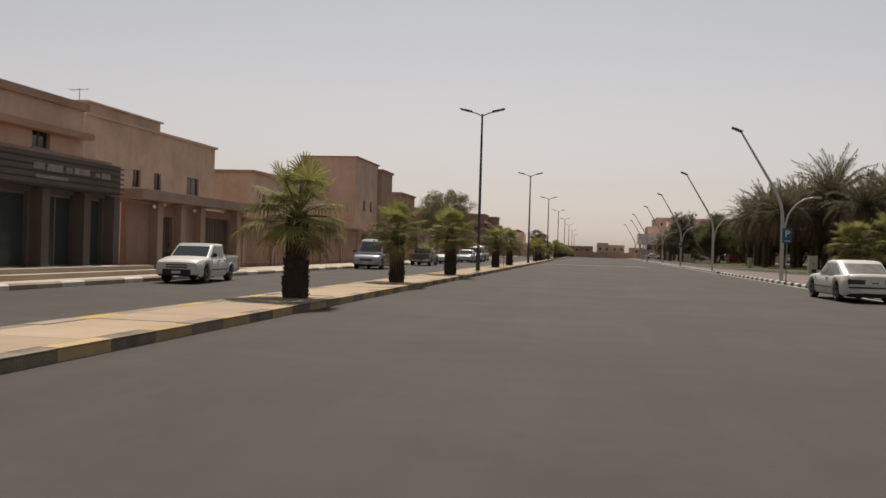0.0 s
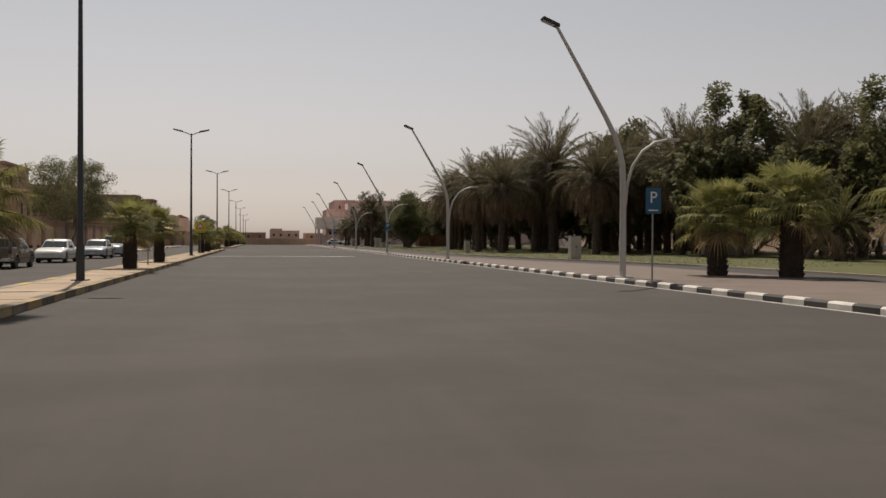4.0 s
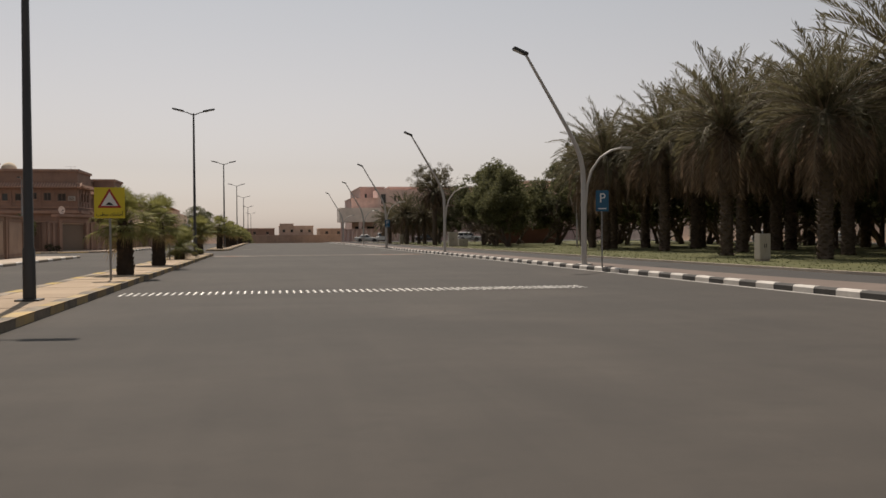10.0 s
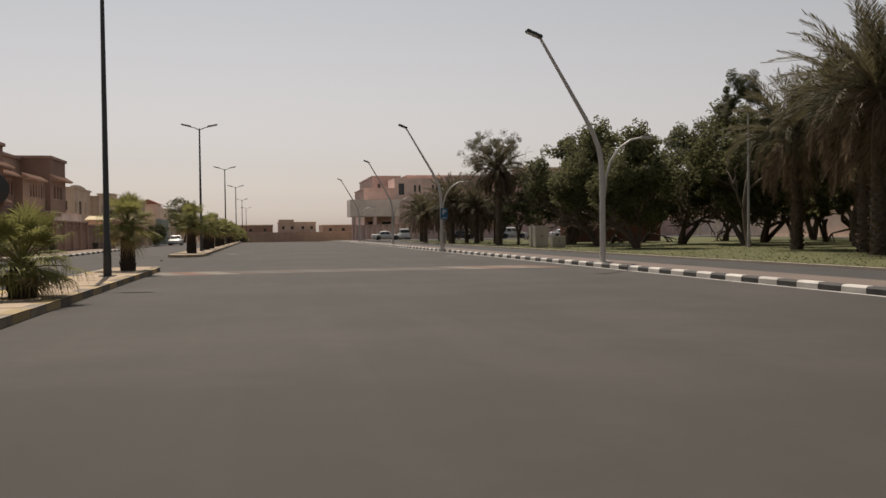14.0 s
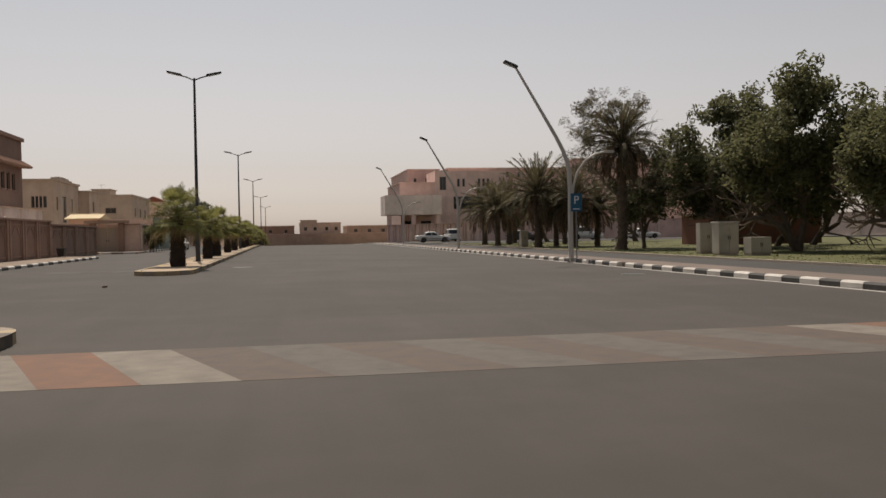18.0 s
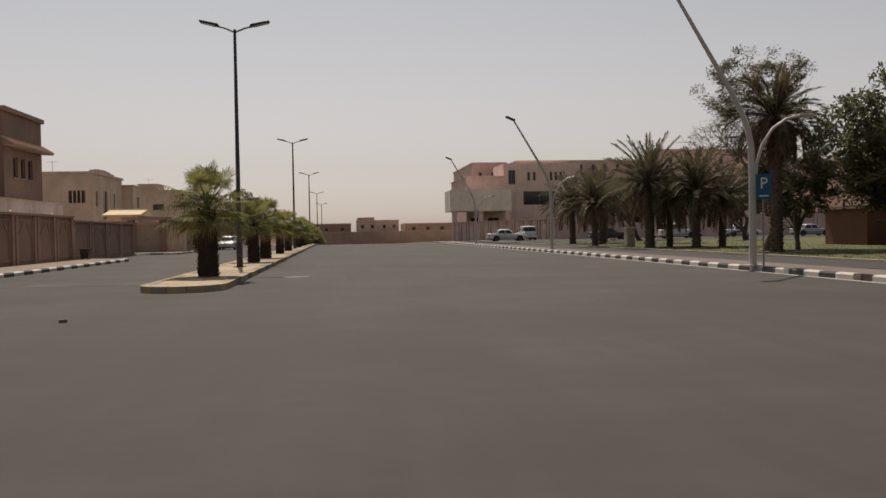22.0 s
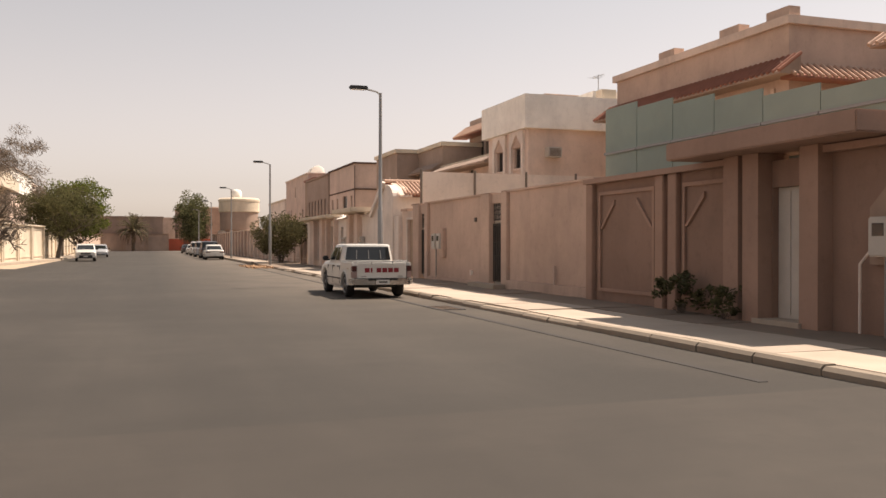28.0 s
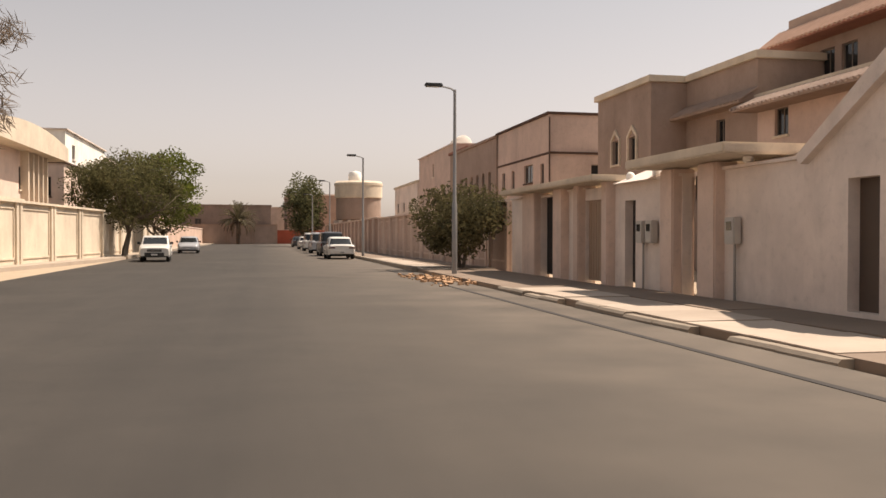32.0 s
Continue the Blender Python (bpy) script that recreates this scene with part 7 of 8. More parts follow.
wall_run("pink stucco avenue wall with paired pilasters and arched panels", (-16.4, 148.3), (-16.2, 172.5), 2.3, PINK, PINK_L, 2.75, z0=-0.1, lights=True, holes=[(10.0, 11.2, 0.0, 2.15)])
w2 = thing("villa_porch", "small pink door porch with a flat slab on the avenue", "porch", at=side_m(-16.33, 157.9, 89.5))
for u in (0.05, 1.65):
    part("post", Mesh().box(u, u + 0.35, -0.35, 0.1, -0.1, 2.62), PINK_L, w2, smooth=False)
part("slab", bevelled(Mesh().box(-0.3, 2.35, -0.75, 0.5, 2.625, 2.85).mesh("slab", PINK_L), 0.02), PINK_L, w2)
steel_door(w2, 0.45, 1.6, 0.1, 2.2, FRAME_W, 0.0, 1, 3)
wall_run("brown stucco avenue wall with plain pilasters", (-16.2, 172.5), (-16.2, 186), 2.1, PINK, PINK_L, 3.4, z0=-0.1)
f = thing("sheet_metal_fence", "pale corrugated sheet shelter above the avenue wall", "fence", at=side_m(-16.6, 161.5, 90))
for i in range(24):
    part("sheet", Mesh().box(i * 0.46, i * 0.46 + 0.45, 0.0, 0.02 + 0.012 * (i % 2), 2.0, 3.0), OFFWHITE if i % 7 else TAN_L, f, smooth=False)
part("sheet_roof", Mesh().side([(0.0, 3.0), (3.0, 3.25), (3.0, 3.3), (-0.1, 3.05)], -0.1, 11.2, "x"), OFFWHITE, f, smooth=False)
for u in (0.3, 5.5, 10.8):
    part("post", Mesh().tube([(u, 0.1, -0.1), (u, 0.1, 3.02)], 0.04, 6), STEEL_GREY, f)
    part("post", Mesh().tube([(u, 2.9, -0.1), (u, 2.9, 3.24)], 0.04, 6), STEEL_GREY, f)
bin_box("dark rubbish container at the avenue wall", -15.55, 157.5, 90, IRON, 0.56)
bin_box("dark rubbish container at the avenue wall", -15.5, 172.4, 90, IRON, 0.56)

# pale green sheet fence above the side wall
f = thing("sheet_metal_fence", "pale green sheet metal screen above the boundary wall", "fence", at=side_m(-35.0, 144.75, 0))
for i in range(6):
    part("sheet", Mesh().box(i * 1.3, i * 1.3 + 1.28, 0.0, 0.025, 2.3, 4.2 - 0.13 * i), GREEN_SHEET, f, smooth=False)
    part("rail", Mesh().box(i * 1.3, i * 1.3 + 1.28, -0.04, -0.001, 3.2, 3.25), STEEL_GREY, f, smooth=False)
    part("post", Mesh().tube([(i * 1.3, 0.05, -0.05), (i * 1.3, 0.05, 4.2 - 0.13 * i)], 0.03, 6), STEEL_GREY, f)

# ---- side street, villa side ----
r = villa("tan villa with brown tiled eaves behind the green screen", -48.9, 153, -39.0, 165, 7.7, TAN, TAN_L,
          s=[(0.9, 4.45, 0.5, 1.0, "arch"), (2.1, 4.45, 0.55, 1.0, "arch"), (2.9, 4.45, 0.55, 1.0, "arch"), (5.6, 4.8, 0.6, 1.0, "arch"), (7.0, 4.6, 0.5, 0.9, "arch"), (7.7, 4.6, 0.5, 0.9, "arch")],
          e=[(1.0, 4.6, 0.5, 0.5), (3.0, 4.2, 0.8, 0.9)], cornice=0.25)
tile_skirt(r, side_m(0, 0, 0), 9.9, 6.15, 0.75, 0.6, BROWN, TILE, over=0.5)
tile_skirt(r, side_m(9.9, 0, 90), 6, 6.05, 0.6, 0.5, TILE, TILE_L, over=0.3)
for u in (1.7, 2.72, 3.6, 5.2, 6.4, 8.4, 9.2):
    part("pilaster", Mesh().box(u, u + 0.14, -0.08, -0.002, 4.4, 5.9), TAN_L, r, smooth=False)
for x in (3.0, 6.6, 8.9):
    part("parapet", Mesh().box(x, x + 1.0, 0.0, 0.4, 7.952, 8.25), TAN, r, smooth=False)

w = wall_run("plain tan stucco boundary wall with ornate iron doors", (-47.9, 144.2), (-34.4, 144.2), 2.62, TAN, TAN, 0, holes=[(7.6, 8.4, -0.1, 2.37), (1.0, 1.6, -0.1, 2.3)], z0=-0.1, panels=False, cap=0.05)
def iron_door(u0, u1, top):
    steel_door(w, u0, u1, 0.14, top - 0.5, DOOR_BACK, 0.06, 2 if u1 - u0 > 0.7 else 1, iron=True)
    # off-white panel added in place of sky seen through the fanlight's gaps
    part("fanlight", Mesh().box(u0, u1, 0.07, 0.11, top - 0.495, top), OFFWHITE, w, smooth=False)
    g = Mesh()
    n = round((u1 - u0) / 0.1)
    for k in range(n + 1):
        x = u0 + 0.02 + (u1 - u0 - 0.04) * k / n
        g.tube([(x, 0.05, top - 0.48), (x, 0.05, top)], 0.012, 5)
    for k in range(4):
        g.box(u0, u1, 0.04, 0.06, top - 0.45 + k * 0.13, top - 0.425 + k * 0.13)
    part("fanlight_grille", g, IRON, w, smooth=False)
iron_door(7.6, 8.4, 2.37)
iron_door(1.0, 1.6, 2.3)
for u0, u1 in ((6.95, 7.58), (8.42, 8.82), (0.3, 0.98), (1.62, 2.0)):
    part("pier", bevelled(Mesh().box(u0, u1, -0.09, 0.22, -0.1, 2.66).mesh("pier", TAN), 0.02), TAN, w)
part("footing", Mesh().box(8.85, 13.4, -0.14, -0.002, -0.1, 0.32), TAN, w, smooth=False)
part("footing", Mesh().box(2.05, 6.9, -0.1, -0.002, -0.1, 0.2), TAN, w, smooth=False)
part("step", Mesh().box(7.0, 8.9, -0.5, -0.17, -0.05, 0.2), PAVE, w, smooth=False)
part("conduit", Mesh().tube([(11.6, -0.06, 0.3), (11.6, -0.06, 0.75)], 0.03, 6), TAN_L, w)
part("socket_box", Mesh().box(6.3, 6.42, -0.05, -0.002, 1.9, 2.02), FRAME, w, smooth=False)
part("socket_box", Mesh().box(5.95, 6.1, -0.05, -0.002, 0.35, 0.5), OFFWHITE, w, smooth=False)
m = meter_boxes("pair of weathered tan meter boxes on the plain wall", side_m(-45.2, 144.17, 0), 2)
part("backing", Mesh().box(0.5, 1.0, -0.1, 0.02, 0.85, 1.75), TAN, m, smooth=False)
f = thing("panel_fence", "white panel screen between two villa yards", "fence", at=side_m(-48.7, 144.75, 90))
for i in range(4):
    part("panel", Mesh().box(i * 2.1 + 0.03, i * 2.1 + 2.07, 0, 0.04, 2.3, 3.92), OFFWHITE, f, smooth=False)
    part("post", Mesh().tube([(i * 2.1, -0.03, -0.05), (i * 2.1, -0.03, 4.0)], 0.045, 6), FRAME, f)

r = villa("cream two-storey villa with pointed windows and white parapet", -56.0, 150.3, -51.5, 161, 6.1, TAN_L, TAN_L,
          s=[(1.1, 4.5, 0.78, 0.88), (3.05, 4.5, 0.8, 0.88), (1.2, 0.9, 0.8, 1.2), (3.1, 0.9, 0.8, 1.2)],
          e=[(4.5, 4.1, 0.8, 1.0), (7.2, 4.1, 0.8, 1.0)], cornice=0)
for u in (1.1, 3.05):
    part("window_hood", Mesh().side([(u - 0.32, 4.1), (u - 0.12, 4.1), (u - 0.12, 5.45), (u + 0.4, 5.95), (u + 0.92, 5.45), (u + 0.92, 4.1), (u + 1.12, 4.1), (u + 1.12, 6.09), (u - 0.32, 6.09)], -0.12, -0.002, "y"), OFFWHITE, r, "pale surround with a pointed head", smooth=False)
    part("window_reveal", Mesh().side([(u - 0.12, 5.382), (u + 0.92, 5.382), (u + 0.92, 5.45), (u + 0.4, 5.95), (u - 0.12, 5.45)], -0.05, -0.002, "y"), TAN, r, smooth=False)
villa("", -56.25, 150.05, -51.25, 161.3, 7.5, WHITE, OFFWHITE, root=r, z0=6.1, cornice=0)
villa("", -59.4, 151.9, -56.0, 161, 7.3, WHITE, OFFWHITE, root=r, z0=-0.05, cornice=0, s=[(1.0, 3.9, 0.8, 0.9)])
part("roof_room", Mesh().box(1.5, 3.6, 3.5, 7.0, 7.0, 8.0), WHITE, r, smooth=False)
part("roof_room", Mesh().box(3.9, 4.4, 3.5, 4.2, 7.0, 7.95), CREAM, r, smooth=False)
ac_unit(r, side_m(4.5, 0.0, 90), 0.75, 4.9, 0.62)
antenna(-53.2, 154.5, 7.0, 1.9)

# tiled gatehouse
r = thing("gatehouse", "white gatehouse with a red tiled gable roof", "gatehouse", at=Matrix.Translation((-54.0, 144.3, 0)) @ Matrix.Diagonal((0.99, 1, 1.0, 1)))
part("front_wall", facade(side_m(0, 0, 0), 3.05, -0.1, 2.6, [(0.82, 1.5, 0.15, 2.1)]), OFFWHITE, r, smooth=False)
part("door", Mesh().box(0.82, 1.5, 0.2, 0.25, 0.15, 2.1), GATE_BROWN, r, smooth=False)
part("side_wall", Mesh().box(2.77, 3.05, 0.28, 4.0, -0.1, 3.1), OFFWHITE, r, smooth=False)
part("side_wall", Mesh().box(0, 0.28, 0.28, 4.0, -0.1, 2.6), OFFWHITE, r, smooth=False)
part("back_wall", Mesh().box(0.28, 2.77, 3.72, 4.0, -0.1, 2.6), OFFWHITE, r, smooth=False)
part("buttress", bevelled(Mesh().box(3.052, 3.72, 0.05, 0.5, -0.1, 2.35).mesh("buttress", OFFWHITE), 0.02), OFFWHITE, r)
curve = [(2.05 + 1.0 * math.sin(k * 0.26), 3.12 + 0.5 * math.cos(k * 0.26)) for k in range(7)]
part("gable", Mesh().side([(0, 2.602), (3.05, 2.602), (3.05, 3.1)] + curve[::-1] + [(1.75, 3.66)], 0.0, 0.28, "y"), OFFWHITE, r, smooth=False)
part("gable_moulding", Mesh().side([(-0.3, 2.5), (-0.15, 2.38), (1.78, 3.5), (1.95, 3.72), (1.75, 3.8)], -0.14, -0.002, "y"), OFFWHITE, r, smooth=False)
for s in (0, 1):
    poly = [(1.75, 3.68), (1.75, 3.76), (3.25, 3.2), (3.25, 3.12)] if s else [(1.75, 3.76), (1.75, 3.68), (-0.25, 2.52), (-0.25, 2.6)]
    sl = part("roof_slope", Mesh().side(poly, 0.45 if s else 0.0, 4.1, "y"), TILE, r, smooth=False)
    q = Mesh()
    for i in range(23 if s else 26):
        yy = (0.5 if s else 0.05) + i * 0.16
        q.tube([(1.75, yy, 3.78), ((3.28 if s else -0.27), yy, 3.21 if s else 2.62)], 0.05, 6)
    for k in range(1, 6):
        xx, zz = (1.75 + 1.5 * k / 6, 3.77 - 0.56 * k / 6) if s else (1.75 - 2.0 * k / 6, 3.77 - 1.16 * k / 6)
        q.box(xx - 0.014, xx + 0.014, 0.47 if s else 0.02, 4.08, zz - 0.02, zz + 0.055)
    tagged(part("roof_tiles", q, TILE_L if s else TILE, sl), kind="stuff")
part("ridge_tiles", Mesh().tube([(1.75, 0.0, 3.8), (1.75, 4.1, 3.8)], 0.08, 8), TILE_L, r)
part("cement_patch", bevelled(Mesh().side([(1.9, 3.72), (2.6, 3.5), (3.3, 3.15), (3.3, 3.05), (1.9, 3.6)], 0.2, 0.75, "y").mesh("cement_patch", TAN_L), 0.03), TAN_L, r, "rough cement patch over broken tiles")
w = wall_run("pale tan boundary wall with a garage door", (-50.3, 144.5), (-47.9, 144.5), 2.5, TAN_L, TAN, 0, holes=[(0.8, 2.3, -0.1, 2.15)], z0=-0.1, panels=False)
steel_door(w, 0.8, 2.3, 0.05, 2.15, GATE_TAN, 0.08, 1, 1)
part("gate_frame", Mesh().box(0.7, 2.38, -0.05, -0.002, 2.17, 2.25).box(0.7, 0.78, -0.05, -0.002, 0, 2.17), OFFWHITE, w, smooth=False)

def skip():
    """A tilted bin on a sledge of bent tubes."""
    paint_ = mat("green_skip_paint", (0.028, 0.052, 0.038), 0.65, (0.055, 0.058, 0.045), scale=12)
    r = thing("skip", "green metal skip tilted on bent tube legs", "skip", at=pose(-45.9, 141.95, 0.1, 0, 0, 14) @ Matrix.Diagonal((0.44, 0.55, 0.9, 1)))
    t = Matrix.Translation((0, 0, 0.36)) @ Matrix.Rotation(radians(-9), 4, "Y")
    b = [(-0.42, -0.3, 0), (0.42, -0.3, 0), (0.42, 0.3, 0), (-0.42, 0.3, 0), (-0.58, -0.38, 0.66), (0.58, -0.38, 0.66), (0.58, 0.38, 0.66), (-0.58, 0.38, 0.66)]
    i = [(x * 0.95, y * 0.93, z + (0.03 if z == 0 else 0.0)) for x, y, z in b]
    m = Mesh().add([t @ Vector(p) for p in b + i], [(3, 2, 1, 0), (0, 1, 5, 4), (1, 2, 6, 5), (2, 3, 7, 6), (3, 0, 4, 7), (8, 9, 10, 11), (8, 12, 13, 9), (9, 13, 14, 10), (10, 14, 15, 11), (11, 15, 12, 8), (4, 5, 13, 12), (5, 6, 14, 13), (6, 7, 15, 14), (7, 4, 12, 15)])
    part("bin_body", m, paint_, r, smooth=False)
    part("rim", Mesh().tube([t @ Vector(p) for p in b[4:] + b[4:5]], 0.022, 6), paint_, r)
    part("pocket", Mesh().box(0.1, 0.5, -0.5, -0.32, 0.02, 0.3, t), paint_, r, smooth=False)
    for x in (-0.4, 0.25):
        part("leg", Mesh().tube([(x - 0.02, -0.05, 0.42), (x - 0.12, -0.28, 0.2), (x - 0.1, -0.38, 0.03), (x, -0.3, 0.018), (x + 0.1, 0.35, 0.018), (x + 0.05, 0.4, 0.1), (x, 0.2, 0.42)], 0.018, 6), IRON, r)
skip()

# white wall with portals
w = wall_run("off-white boundary wall with canopied gates", (-71.2, 144.5), (-54.0, 144.5), 2.5, OFFWHITE, OFFWHITE, 0, holes=[(3.2, 4.9, -0.1, 2.45), (7.0, 8.6, -0.1, 2.2), (9.6, 10.2, -0.1, 2.1), (12.5, 13.5, -0.1, 2.5)], z0=-0.1, panels=False, cap=0.06)
steel_door(w, 12.55, 13.45, 0.14, 2.0, GATE_BROWN, 0.3, 2, 4)
part("transom", Mesh().box(12.5, 13.5, 0.3, 0.36, 2.005, 2.5), GATE_BROWN, w, smooth=False)
steel_door(w, 9.6, 10.2, 0.14, 2.1, IRON, 0.2, 1, 3)
steel_door(w, 7.0, 8.6, 0.08, 2.2, GATE_TAN, 0.1, 1, 9)
steel_door(w, 3.2, 4.9, 0.08, 2.45, IRON, 0.2, 2, 6)
for u0, u1 in ((11.9, 12.48), (13.52, 14.2), (1.9, 3.18), (4.92, 5.7), (6.6, 6.98), (8.62, 9.0)):
    part("pier", bevelled(Mesh().box(u0, u1, -0.22, 0.3, -0.1, 2.66).mesh("pier", TAN_L), 0.03), TAN_L, w)
part("canopy", bevelled(Mesh().box(11.5, 15.6, -0.85, 0.9, 2.68, 2.88).mesh("canopy", CREAM), 0.03), CREAM, w)
part("canopy", bevelled(Mesh().box(0.9, 9.2, -0.7, 0.7, 2.6, 2.76).mesh("canopy", CREAM), 0.03), CREAM, w)
part("canopy_roof", Mesh().side([(-0.3, 2.5), (2.6, 2.5), (2.6, 2.95), (0.6, 2.86)], 9.6, 11.4, "x"), OFFWHITE, w, smooth=False)
part("canopy_roof", Mesh().side([(0.4, 2.5), (2.6, 2.5), (2.6, 2.9), (0.6, 2.72)], 14.3, 17.1, "x"), OFFWHITE, w, smooth=False)
part("pilaster", Mesh().box(16.75, 17.1, -0.06, -0.002, -0.1, 2.49), OFFWHITE, w, smooth=False)
for u in (9.9, 11.3, 15.0, 17.0):
    part("wall_light", Mesh().lathe([(0.05, 2.56), (0.1, 2.6), (0.1, 2.7), (0.07, 2.75), (0.02, 2.77)], 10, Matrix.Translation((u, 0.0, 0))), WHITE, w)
meter_boxes("two weathered meter boxes beside the narrow door", side_m(-60.6, 144.47, 0))
meter_boxes("single meter box on the off-white wall", side_m(-56.7, 144.47, 0), 1)

r = villa("brown-tan villa with cream cornices and tiled skirts", -79.0, 150.8, -73.6, 158, 7.25, GBROWN, CREAM, s=[(1.7, 4.3, 0.65, 1.0, "hood"), (3.4, 4.3, 0.65, 1.0, "hood")], cornice=0.25)
villa("", -73.6, 152.3, -68.6, 162, 7.25, GBROWN, CREAM, root=r, s=[(2.3, 4.6, 0.6, 0.9)], cornice=0.25)
villa("", -68.6, 152.3, -59.4, 162, 5.9, PINKBEIGE, CREAM, root=r, s=[(1.0, 4.5, 0.75, 0.9), (4.6, 4.5, 0.75, 0.9)], cornice=0.1)
# lower skirts: brown instead of terracotta, to put their shade into the colour
tile_skirt(r, side_m(5.4, 1.5, 0), 5.0, 5.75, 0.7, 0.5, BROWN, GBROWN)
tile_skirt(r, side_m(10.4, 1.5, 0), 9.2, 5.4, 0.95, 0.5, BROWN, GBROWN, over=0.1)
villa("", -70.4, 154.7, -59.4, 163, 8.0, GBROWN, CREAM, root=r, z0=5.7, s=[(1.75, 6.65, 0.75, 0.95), (2.85, 6.65, 0.8, 0.95), (6, 6.65, 0.8, 0.95)], cornice=0)
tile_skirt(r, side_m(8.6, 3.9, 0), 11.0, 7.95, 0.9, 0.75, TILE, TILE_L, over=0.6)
part("upper_parapet", Mesh().box(8.3, 19.5, 4.02, 12.0, 8.005, 9.1), ROSE, r, smooth=False)
antenna(-73.5, 156, 6.5, 2.4)
r = villa("tan villa framed by dark brown trim lines", -95.0, 150.6, -85.1, 160, 7.55, PINKBEIGE, DARKLINE, s=[(1.0, 3.9, 0.6, 1.2), (3.0, 3.9, 0.6, 1.2), (5.5, 4.2, 1.6, 1.0), (8.4, 3.9, 0.6, 1.2)], cornice=0.12, e=[(2, 4, 1, 1)])
part("dark_frame", Mesh().box(9.86, 10.03, -0.03, -0.002, 0, 7.4).box(0, 9.86, -0.03, -0.002, 5.5, 5.62).box(10.002, 10.03, -0.002, 9.5, 5.5, 5.62), DARKLINE, r, smooth=False)
villa("brown flat-roofed villa with a long row of windows", -106, 150.5, -95.05, 160, 7.4, GBROWN, BROWN, s=[(1 + 1.6 * i, 3.8, 0.6, 1.6, "arch") for i in range(6)], cornice=0.15)
villa("red brick coloured upper villa behind a tree", -113, 151.5, -107, 160, 7.9, BROWN, TILE, s=[(1, 4.2, 0.8, 1), (3.4, 4.2, 0.8, 1)], cornice=0.2)
r = villa("tall pale pink villa with a rounded corner", -130, 152, -114, 164, 9.0, PINKBEIGE, OFFWHITE, s=[(2, 4.2, 0.6, 1.2), (4, 4.2, 0.6, 1.2), (7, 6.8, 0.6, 1.2), (12, 4.2, 0.8, 1.0)], cornice=0.1, e=[(2, 6.6, 0.7, 1.0), (2, 4.0, 0.7, 1.0)])

def round_villa():
    r = thing("house", "cream villa with a rounded front and roof water tank", "house", at=Matrix.Translation((-152, 148.3, 0)) @ Matrix.Diagonal((0.7, 0.7, 0.96, 1)))
    part("drum", Mesh().lathe([(3.6, -0.05), (3.6, 3.4), (4.0, 3.5), (4.0, 6.2)], 32), GBROWN, r)
    part("upper_drum", Mesh().lathe([(4.15, 6.2), (4.25, 6.3), (4.25, 7.8), (4.35, 7.85), (4.35, 8.15), (4.0, 8.4), (0.02, 8.4)], 32), CREAM, r)
    for i in range(8):
        a = radians(-100 + i * 22)
        m = Matrix.Rotation(a + radians(90), 4, "Z") @ Matrix.Translation((0, -4.02, 0))
        window(r, m, -0.4, 4.2, 0.8, 1.4, frame=FRAME, sill=False)
    for i in range(5):
        a = radians(-120 + i * 30)
        part("arch_fin", Mesh().box(-0.15, 0.15, -0.8, 0.0, 0, 3.4, Matrix.Rotation(a + radians(90), 4, "Z") @ Matrix.Translation((0, -3.6, 0))), OFFWHITE, r, smooth=False)
    t = thing("water_tank", "white plastic water tank on the villa roof", "water tank", at=Matrix.Translation((-151.5, 147.8, 8.04)) @ Matrix.Scale(0.8, 4))
    part("tank", Mesh().lathe([(0.9, 0), (1.0, 0.2), (1.0, 1.2), (0.8, 1.5), (0.3, 1.6)], 18), WHITE, t)
    part("lid", Mesh().lathe([(0.25, 1.6), (0.25, 1.68), (0.02, 1.7)], 12), WHITE, t)
round_villa()
t = thing("water_tank", "white water tank lying on a villa roof", "water tank", at=(-120, 154, 8.6))
part("tank", Mesh().lathe([(0.6, -1.2), (0.8, -1.1), (0.8, 1.1), (0.6, 1.2)], 18, Matrix.Translation((0, 0, 0.95)) @ Matrix.Rotation(radians(90), 4, "Y")), WHITE, t)
for x in (-0.8, 0.8):
    part("stand", Mesh().box(x - 0.08, x + 0.08, -0.5, 0.5, 0.0, 0.3), STEEL_GREY, t, smooth=False)
villa("pale villa beside the rounded one", -146, 152, -131, 162, 6.8, OFFWHITE, CREAM, s=[(2, 4, 1, 1), (6, 4, 1, 1), (10, 4, 1, 1)])
wall_run("tan boundary wall with narrow gates along the street", (-107, 144.8), (-72.5, 144.8), 2.5, TAN, TAN_L, 3.0, z0=-0.1, arch=False)
wall_run("pinkish boundary wall far along the street", (-160, 144.8), (-107, 144.8), 2.6, PINK_L, TAN_L, 3.3, z0=-0.1, panels=False)
# end of the street
villa("brown walled compound closing the street", -215, 118, -185, 138, 6.0, UMBER, UMBER, e=[(3, 3, 1, 1), (8, 3, 1, 1), (14, 3, 1, 1)])
wall_run("brown wall closing the street", (-184, 116), (-184, 139), 3.0, GBROWN, BROWN, 4, panels=False)
villa("pink apartment villa at the street's end", -215, 141, -198, 150, 8.4, PINK_L, TAN_L, e=[(1, 4, 1, 1.2), (4, 4, 1, 1.2), (1, 6.6, 1, 1), (4, 6.6, 1, 1)], s=[(3, 4, 1, 1), (8, 4, 1, 1)])
wall_run("red painted low wall at the street's end", (-186, 139), (-186, 148), 2.2, mat("red_wall_paint", (0.4, 0.09, 0.05), 0.85), TAN, 0, panels=False)
